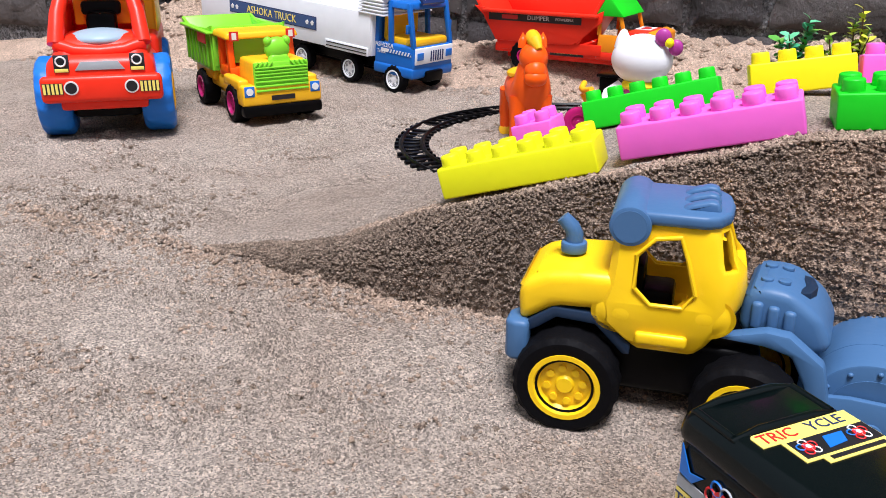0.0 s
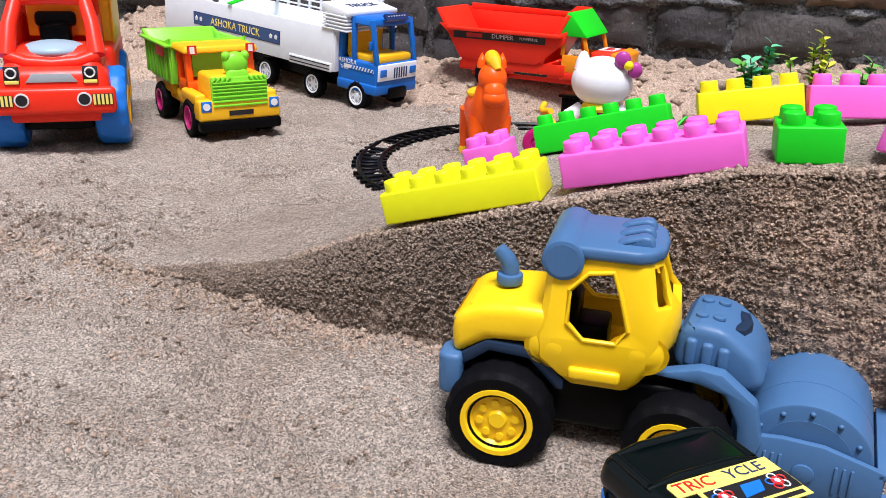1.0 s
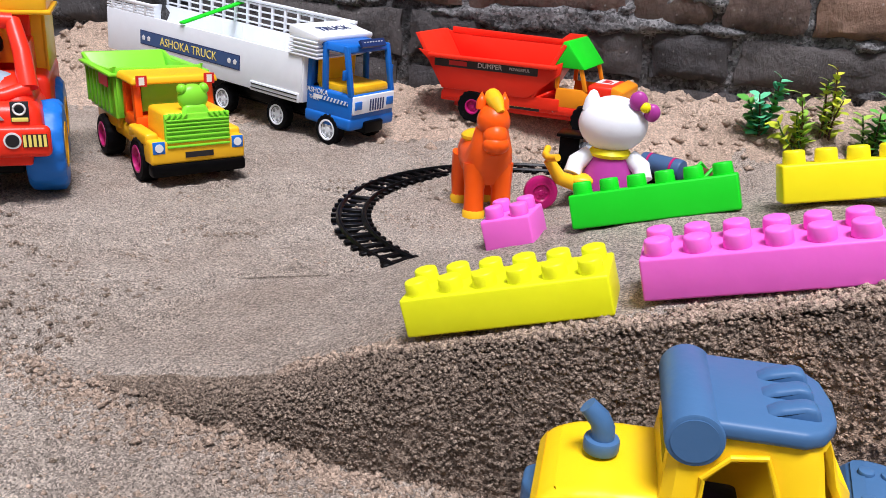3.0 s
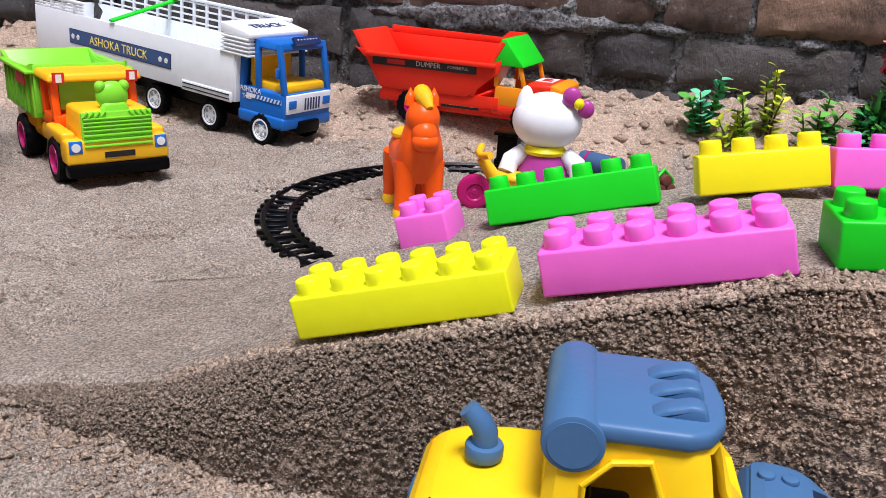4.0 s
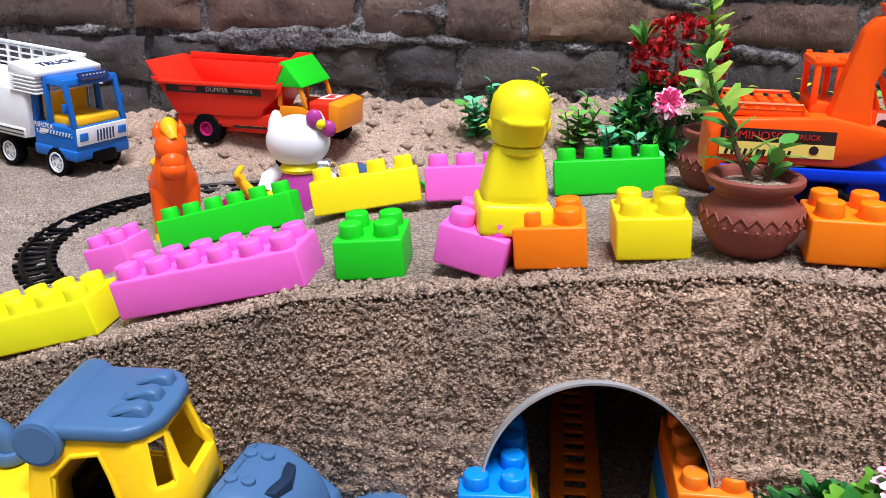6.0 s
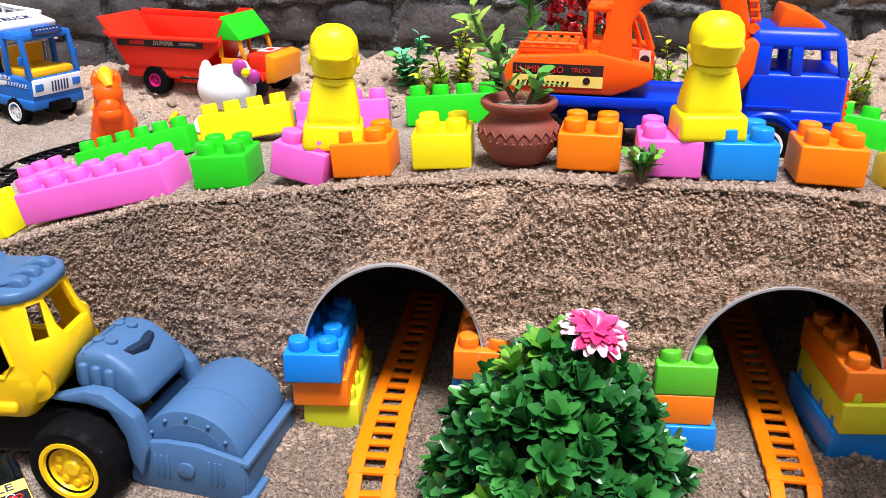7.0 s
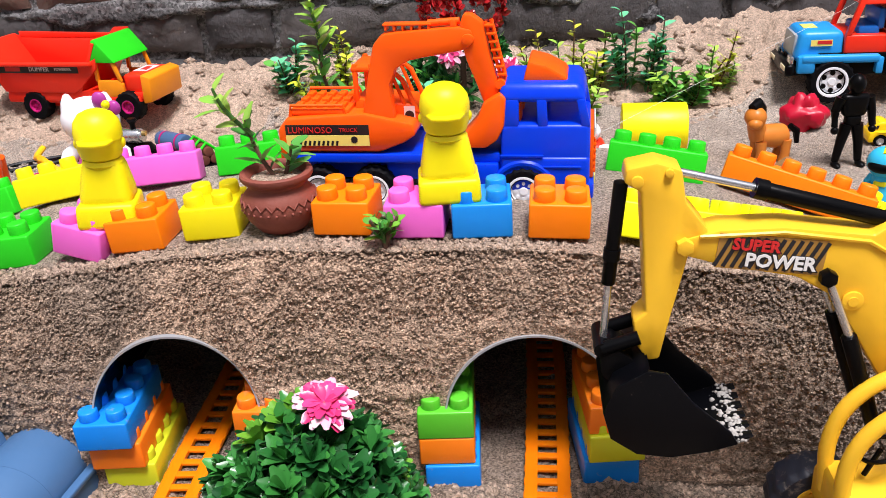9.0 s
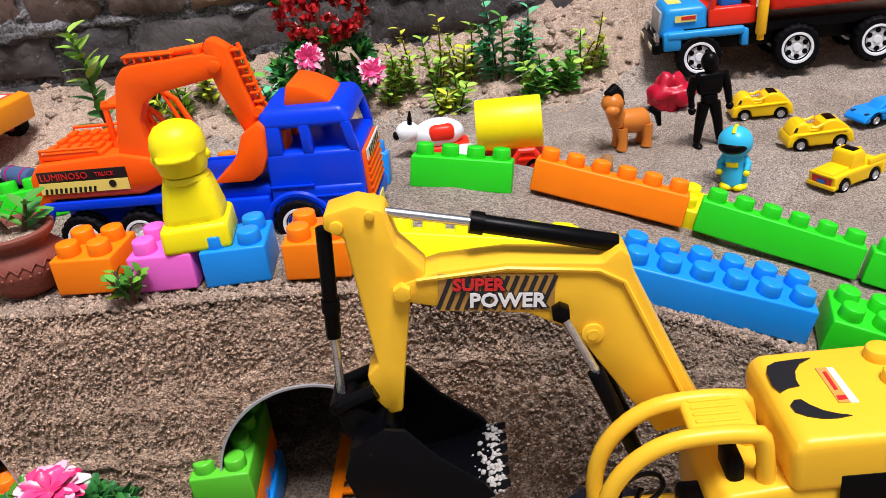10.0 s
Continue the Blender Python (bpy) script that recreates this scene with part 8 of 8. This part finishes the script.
part("tank", Build().cyl((-0.028, 0, 0.024), (0.028, 0, 0.024), 0.013, seg=26, bev=0.003), plastic("steel_blue_plastic", (0.06, 0.12, 0.24)), th, "steel-blue tank")
for x in (-0.016, 0.016):
    part("band", Build().cyl((x - 0.0015, 0, 0.024), (x + 0.0015, 0, 0.024), 0.0136, seg=26), P_MAGENTA, th, "dark red band")
part("frame", Build().box((0, 0, 0.010), (0.066, 0.026, 0.006), 0.001), P_BLACK, th)
for x in (-0.020, 0.020):
    for s in (-1, 1):
        wheel(th, (x, s * 0.013, 0.0075), 0.0075, 0.004, P_BLACK, P_BLACK, holes=5)
th = thing("toy_wagon", on_ring(38), "toy rail wagon loaded with brown logs and green stakes", "toy train", "toy train")
LOG = material("log_brown", (0.13, 0.035, 0.02), 0.6, var=0.3)
for y, z in ((-0.007, 0.018), (0.007, 0.018), (0.0, 0.029)):
    part("log", Build().cyl((-0.030, y, z), (0.030, y, z), 0.0068, seg=14, bev=0.001), LOG, th)
for x in (-0.022, 0.0, 0.022):
    part("stake", Build().tube([(x, -0.016, 0.010), (x, -0.014, 0.028), (x, 0, 0.040), (x, 0.014, 0.028), (x, 0.016, 0.010)], 0.0022, 8), P_GREEN, th, "green hoop")
part("frame", Build().box((0, 0, 0.009), (0.070, 0.028, 0.005), 0.001), P_BLACK, th)
for x in (-0.020, 0.020):
    for s in (-1, 1):
        wheel(th, (x, s * 0.013, 0.0075), 0.0075, 0.004, P_BLACK, P_BLACK, holes=5)

# yellow pedal trike behind the green block
th = thing("toy_trike", pose(-0.118, 1.085, 0.0, 0, 0, 200), "yellow toy trike with a magenta wheel on the sand", "toy trike")
part("frame", Build().tube([(-0.030, 0, 0.016), (-0.010, 0, 0.028), (0.014, 0, 0.036), (0.028, 0, 0.056)], (0.008, 0.009, 0.008, 0.006), 12).ball((-0.014, 0, 0.034), (0.018, 0.013, 0.007), 14), P_AMBER, th)
part("handlebar", Build().tube([(0.024, -0.022, 0.064), (0.030, -0.008, 0.060), (0.030, 0.008, 0.060), (0.024, 0.022, 0.064)], 0.004, 10), P_AMBER, th)
wheel(th, (0.034, 0, 0.019), 0.019, 0.009, P_MAGENTA, P_MAGENTA, rim=0.6)
for s in (-1, 1):
    wheel(th, (-0.030, s * 0.022, 0.013), 0.013, 0.008, P_AMBER, P_GREEN, rim=0.6)

# ---- plants ----


def leaf(bm, p, d, n, ln, w, fold=0.25, seg=3, spoon=False):
    """A folded oval leaf from p along d."""
    d = d.normalized()
    s = d.cross(n)
    if s.length < 1e-4:
        s = d.cross(Vector((1, 0, 0.1)))
    s.normalize()
    n = s.cross(d)
    mid, lf, rt = [], [], []
    for i in range(seg + 1):
        t = i / seg
        c = p + d * ln * t + n * (-0.22 * ln * t * t)
        k = w * (math.sin(math.pi * (0.05 + 0.86 * t ** 1.7)) ** 0.8 if spoon else math.sin(math.pi * (0.08 + 0.84 * t)) ** 0.8) / 2
        mid.append(bm.verts.new(c))
        lf.append(bm.verts.new(c + s * k + n * k * fold))
        rt.append(bm.verts.new(c - s * k + n * k * fold))
    for i in range(seg):
        bm.faces.new((mid[i], mid[i + 1], lf[i + 1], lf[i]))
        bm.faces.new((mid[i], rt[i], rt[i + 1], mid[i + 1]))


def rnd_dir():
    a, z = random.uniform(0, 2 * math.pi), random.uniform(-1, 1)
    r = math.sqrt(1 - z * z)
    return Vector((r * math.cos(a), r * math.sin(a), z))


def leaf_mesh(name, bm, mat, parent, label=""):
    me = bpy.data.meshes.new(name)
    bm.to_mesh(me)
    bm.free()
    me.polygons.foreach_set("use_smooth", [True] * len(me.polygons))
    me.materials.append(mat)
    ob = new(name, me)
    ob.parent = parent
    if label:
        ob["label"] = label
    return ob


STEM = material("green_stem", (0.05, 0.14, 0.03), 0.5)
TWIG = material("brown_twig", (0.10, 0.05, 0.03), 0.7)


def topiary(m, r, h):
    """A ball of plastic box leaves in tufts."""
    th = thing("topiary_ball", m, "round artificial bush of small glossy green leaves", "artificial plant")
    tufts = []
    tries = 0
    while len(tufts) < 150 and tries < 9000:
        tries += 1
        d = rnd_dir()
        if d.z < -0.25:
            continue
        if all((d - q).length > 0.185 for q in tufts):
            tufts.append(d)
    sets = {"dark": bmesh.new(), "mid": bmesh.new(), "light": bmesh.new()}
    for d in tufts:
        deep = random.uniform(0.76, 0.90)
        c = Vector((d.x * r * deep, d.y * r * deep, 0.012 + (0.85 * max(d.z, -0.1) + 0.15 * max(d.z, 0) ** 6) * h * deep + 0.010 * (1 - abs(d.z))))
        kind = random.choices(("dark", "mid", "light"), (0.50, 0.38, 0.12))[0]
        lift = (d + Vector((0, 0, 0.55)) + 0.35 * rnd_dir()).normalized()
        for ring, count, ln in ((0.15, 4, 0.0150), (0.50, 6, 0.0155), (1.0, 8, 0.0140), (1.7, 6, 0.0115)):
            for i in range(count):
                a = 2 * math.pi * (i + random.random() * 0.7) / count
                s = lift.orthogonal().normalized()
                t = lift.cross(s)
                e = (lift + ring * (math.cos(a) * s + math.sin(a) * t)).normalized()
                use = kind if random.random() < 0.82 else random.choice(("dark", "mid"))
                leaf(sets[use], c + e * 0.001, e + 0.15 * rnd_dir(), (lift - e * 0.5) + 0.2 * rnd_dir(), ln * random.uniform(0.85, 1.25), random.uniform(0.0068, 0.0090), 0.40, 4, True)
    for k, mat in (("dark", LEAF_DARK), ("mid", LEAF_BOX), ("light", LEAF_LIME)):
        tagged(leaf_mesh("foliage", sets[k], mat, th), kind="stuff")
    # ball added inside, near black to stand for the shade between leaves
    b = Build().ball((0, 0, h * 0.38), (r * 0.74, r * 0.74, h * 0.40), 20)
    part("core", b, material("gap_shade_core", (0.004, 0.012, 0.006), 0.9), th)
    return th


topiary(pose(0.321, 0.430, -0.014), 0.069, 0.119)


def bloom(name, m, r, label, inner=PETAL_PINK, outer=PETAL_PALE, rings=5):
    th = thing(name, m, label, "artificial flower")
    bm, bm2 = bmesh.new(), bmesh.new()
    for k in range(rings):
        f = (k + 1) / rings
        n = 6 + 3 * k
        for i in range(n):
            a = 2 * math.pi * (i + 0.5 * (k % 2) + random.uniform(-0.15, 0.15)) / n
            rise = lerp(1.0, 0.02, f)
            d = Vector((math.cos(a), math.sin(a), rise)).normalized()
            p = Vector((0, 0, 0.003)) + Vector((math.cos(a), math.sin(a), 0)) * r * 0.12 * f
            d = (d + 0.22 * rnd_dir()).normalized()
            leaf(bm2 if f > 0.7 and i % 3 else bm, p, d, Vector((0, 0, 1)) - d * 0.3, r * (0.5 + 0.5 * f) * random.uniform(0.85, 1.1), r * 0.40, 0.35, 4, True)
    leaf_mesh("petals", bm, inner, th)
    leaf_mesh("pale_petals", bm2, outer, th, "pale outer petals")
    return th


f = bloom("pink_flower", pose(0.3365, 0.430, 0.1135, 18, 6, 0), 0.0165, "pink artificial carnation with pale tips above the bush")
part("stalk", Build().cyl((0, 0, -0.022), (0, 0, 0.003), 0.0024, 0.005, 10), STEM, f)


def sprig(bm, base, top, leaves, ln, w, spread=0.9, bend=0.0):
    """Leaves in whorls up a stem; returns the stem's line."""
    base, top = Vector(base), Vector(top)
    line = []
    for i in range(6):
        t = i / 5
        p = base.lerp(top, t) + Vector((bend * math.sin(math.pi * t), 0, 0))
        line.append(p)
    up = (top - base).normalized()
    for i in range(leaves):
        t = 0.12 + 0.88 * (i + random.random() * 0.5) / leaves
        p = base.lerp(top, t) + Vector((bend * math.sin(math.pi * t), 0, 0))
        a = i * 2.4 + random.uniform(-0.4, 0.4)
        s = up.orthogonal().normalized()
        q = up.cross(s)
        e = (up * random.uniform(0.35, 0.9) + spread * (math.cos(a) * s + math.sin(a) * q)).normalized()
        leaf(bm, p, e, up - e * 0.4, ln * random.uniform(0.75, 1.2) * (1.1 - 0.35 * t), w * random.uniform(0.8, 1.15), 0.2)
    return line


def plant(name, m, stems, label, mats, ln, w, leaves=16, spread=0.9):
    th = thing(name, m, label, "artificial plant", "artificial plants")
    sets = {}
    for base, top, k, bend in stems:
        bm = sets.setdefault(k, bmesh.new())
        line = sprig(bm, base, top, leaves, ln, w, spread, bend)
        part("stem", Build().tube(line, (0.0018, 0.0016, 0.0015, 0.0013, 0.0011, 0.0009), 6), STEM if k else TWIG, th)
    for k, bm in sets.items():
        leaf_mesh("leaves", bm, mats[k], th)
    return th


# potted plants
plant("potted_plant", pose(0.2945, 0.562, 0.200), (((0.0, 0, 0), (-0.016, 0.004, 0.040), 0, -0.003), ((-0.012, 0.003, 0.030), (-0.030, -0.008, 0.064), 1, -0.004), ((0.005, 0.002, 0), (0.012, 0.004, 0.022), 0, 0)), "green-leaved artificial plant leaning out of a clay pot", (LEAF_MID, LEAF_LIGHT), 0.0185, 0.0080, 9, 0.75)
plant("potted_plant", pose(0.312, 0.728, 0.190), (((0, 0, 0), (-0.012, 0.002, 0.062), 0, -0.003), ((-0.010, 0.002, 0.050), (-0.016, 0.0, 0.098), 1, 0.002), ((0.004, 0.0, 0), (0.018, -0.004, 0.022), 0, 0)), "green artificial plant upright in a clay pot", (LEAF_MID, LEAF_LIGHT), 0.022, 0.0105, 14, 0.8)
tuft = plant("small_plant", pose(0.367, 0.523, deck(0.367, 0.523) - 0.006), tuple(((0, 0, 0.008), (0.009 * math.cos(a), 0.007 * math.sin(a), 0.026), k, 0) for k, a in ((0, 0.3), (1, 1.4), (0, 2.4), (0, 3.6), (1, 4.5), (0, 5.4))), "small tuft of glossy artificial leaves stuck in the sand edge", (LEAF_LIME, LEAF_MID), 0.0100, 0.0056, 7, 0.45)
part("stem", Build().tube([(0, 0, -0.006), (0, 0, 0.010)], 0.0024, 8), TWIG, tuft)

# sprigs planted in the sand heap by the wall
SPRIGS = ((0.115, 1.415, 0.085, 2, 0.02), (0.170, 1.395, 0.080, 1, -0.01), (0.205, 1.420, 0.095, 3, 0.0), (0.255, 1.400, 0.085, 0, 0.02), (0.300, 1.385, 0.075, 2, 0.02),
          (0.490, 1.380, 0.080, 1, 0.01), (0.525, 1.400, 0.105, 3, -0.01), (0.565, 1.395, 0.120, 3, 0.01), (0.610, 1.400, 0.090, 1, 0.015), (0.655, 1.385, 0.125, 2, -0.01), (0.690, 1.375, 0.110, 2, 0.02), (0.705, 1.330, 0.070, 0, 0.01), (0.790, 1.375, 0.090, 3, 0.03), (0.745, 1.350, 0.060, 0, 0.02), (0.340, 1.340, 0.060, 2, 0.0), (0.580, 1.340, 0.060, 1, 0.01))
KIND = ((LEAF_MID, LEAF_LIGHT), (LEAF_LIGHT, LEAF_YELLOW), (LEAF_TEAL, LEAF_MID), (LEAF_YELLOW, LEAF_LIGHT))
TELL = ("green", "light green", "blue-green", "yellow-green")
for x, y, h, k, lean in SPRIGS:
    z = ground_height(x, y)
    stems = [((0, 0, -0.01), (lean, 0, h), 0, 0.004)]
    for i in range(4):
        stems.append(((random.uniform(-0.008, 0.008), 0, -0.01), (lean * 0.5 + random.uniform(-0.03, 0.03), random.uniform(-0.02, 0.02), h * random.uniform(0.45, 0.85)), i % 2, random.uniform(-0.008, 0.008)))
    plant("sand_sprig", pose(x, y, z), stems, f"{TELL[k]} artificial sprig stuck in loose sand by the wall", KIND[k], 0.021 if k != 3 else 0.018, 0.0160 if k in (0, 2) else 0.0105, 15, 0.9)


def flower_bush(m):
    th = thing("flower_bush", m, "artificial bush with dark red blossoms above green leaves", "artificial plant")
    red, green, bright = bmesh.new(), bmesh.new(), bmesh.new()
    for _ in range(74):
        d = rnd_dir()
        c = Vector((d.x * 0.064 + 0.006, d.y * 0.055, 0.150 + d.z * 0.047))
        for i in range(12):
            e = (rnd_dir() + Vector((0, -0.2, 0.6))).normalized()
            leaf(red, c, e, rnd_dir(), random.uniform(0.009, 0.015), random.uniform(0.008, 0.011), 0.6, 3, True)
    for _ in range(62):
        d = rnd_dir()
        c = Vector((d.x * 0.064, d.y * 0.050, 0.058 + d.z * 0.050))
        for i in range(14):
            e = (rnd_dir() + Vector((d.x, d.y - 0.3, 0.3))).normalized()
            leaf(bright if random.random() < 0.30 else green, c, e, rnd_dir(), random.uniform(0.020, 0.030), random.uniform(0.006, 0.009), 0.3)
    for i in range(14):
        e = Vector((-0.4 + 0.06 * i - 0.3, -0.2, 1.0)).normalized()
        leaf(bright, Vector((-0.050, -0.02, 0.165)), e + 0.3 * rnd_dir(), rnd_dir(), 0.034, 0.008, 0.3)
    leaf_mesh("blossoms", red, PETAL_RED, th, "dark red blossoms")
    leaf_mesh("leaves", green, LEAF_DARK, th)
    leaf_mesh("young_leaves", bright, LEAF_MID, th)
    part("stem", Build().tube([(0, 0, -0.02), (0.003, 0, 0.06), (0, 0, 0.15)], (0.006, 0.005, 0.003), 8), TWIG, th)
    return th


flower_bush(pose(0.398, 1.405, 0.015))
bloom("pink_flower", pose(0.382, 1.345, 0.108, 70, 0, -8), 0.020, "pink artificial rose on the red-flowered bush")
bloom("pink_flower", pose(0.470, 1.340, 0.078, 70, 0, 12), 0.019, "pink artificial rose low on the red-flowered bush")

# the thin thread that draws the lorry along
c = Build().tube([(0.512, 0.638, 0.196), (0.80, 0.95, 0.215), (1.25, 1.50, 0.245)], 0.00012, 5)
whole("thread", c, STICKER_W, Matrix.Identity(4), "thin white thread tied to the blue lorry", "thread")

# ---- bricks of the wall, one by one ----
COURSE, JOINT = 0.0815, 0.015
SHAPES = {}


def brick_mesh(w, k, sooty):
    """A worn brick face; k picks one of a few shapes."""
    if (w, k, sooty) in SHAPES:
        return SHAPES[(w, k, sooty)]
    bm = bmesh.new()
    nx, nz = (12, 5) if w > 0.15 else (6, 5)
    h = COURSE - JOINT
    rows = []
    for j in range(nz + 1):
        row = []
        for i in range(nx + 1):
            x, z = (i / nx - 0.5) * w, (j / nz - 0.5) * h
            edge = i in (0, nx) or j in (0, nz)
            row.append(bm.verts.new((x + random.uniform(-0.004, 0.004), (0.006 if edge else -0.002) + random.uniform(-0.0035, 0.0035), z + random.uniform(-0.004, 0.004))))
        rows.append(row)
    for a, b in zip(rows, rows[1:]):
        for i in range(nx):
            bm.faces.new((a[i], a[i + 1], b[i + 1], b[i]))
    rim = [rows[0][i] for i in range(nx + 1)] + [rows[j][nx] for j in range(1, nz + 1)] + [rows[nz][i] for i in range(nx - 1, -1, -1)] + [rows[j][0] for j in range(nz - 1, 0, -1)]
    back = [bm.verts.new((v.co.x, 0.022, v.co.z)) for v in rim]
    for i in range(len(rim)):
        j = (i + 1) % len(rim)
        bm.faces.new((rim[i], back[i], back[j], rim[j]))
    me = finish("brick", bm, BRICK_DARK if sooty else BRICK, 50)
    SHAPES[(w, k, sooty)] = me
    return me


for row in range(-1, 6):
    z = 0.166 + (row - 1) * COURSE + COURSE / 2 if row >= 1 else 0.166 - COURSE * (1 - row) + COURSE / 2
    x = -2.35 + (0.0 if row % 2 else 0.13)
    pattern = (0.255, 0.255, 0.120, 0.132, 0.132) if row == 1 else (0.255, 0.128, 0.255, 0.128)
    if row == 1:
        pattern = (0.255, 0.255, 0.122, 0.255, 0.130, 0.132)
        x = -0.340 - 0.122 - 0.255 * 2 - 1.149
    i = 0
    while x < 2.4:
        w = pattern[i % len(pattern)]
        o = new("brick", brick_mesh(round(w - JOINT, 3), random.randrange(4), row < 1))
        o.parent = wall_north
        o.matrix_basis = Matrix.Translation((x + w / 2, 1.5245 + random.uniform(-0.003, 0.002), z)) @ Matrix.Rotation(random.uniform(-0.012, 0.012), 4, "Y") @ Matrix.Rotation(random.uniform(-0.015, 0.015), 4, "Z")
        x += w
        i += 1
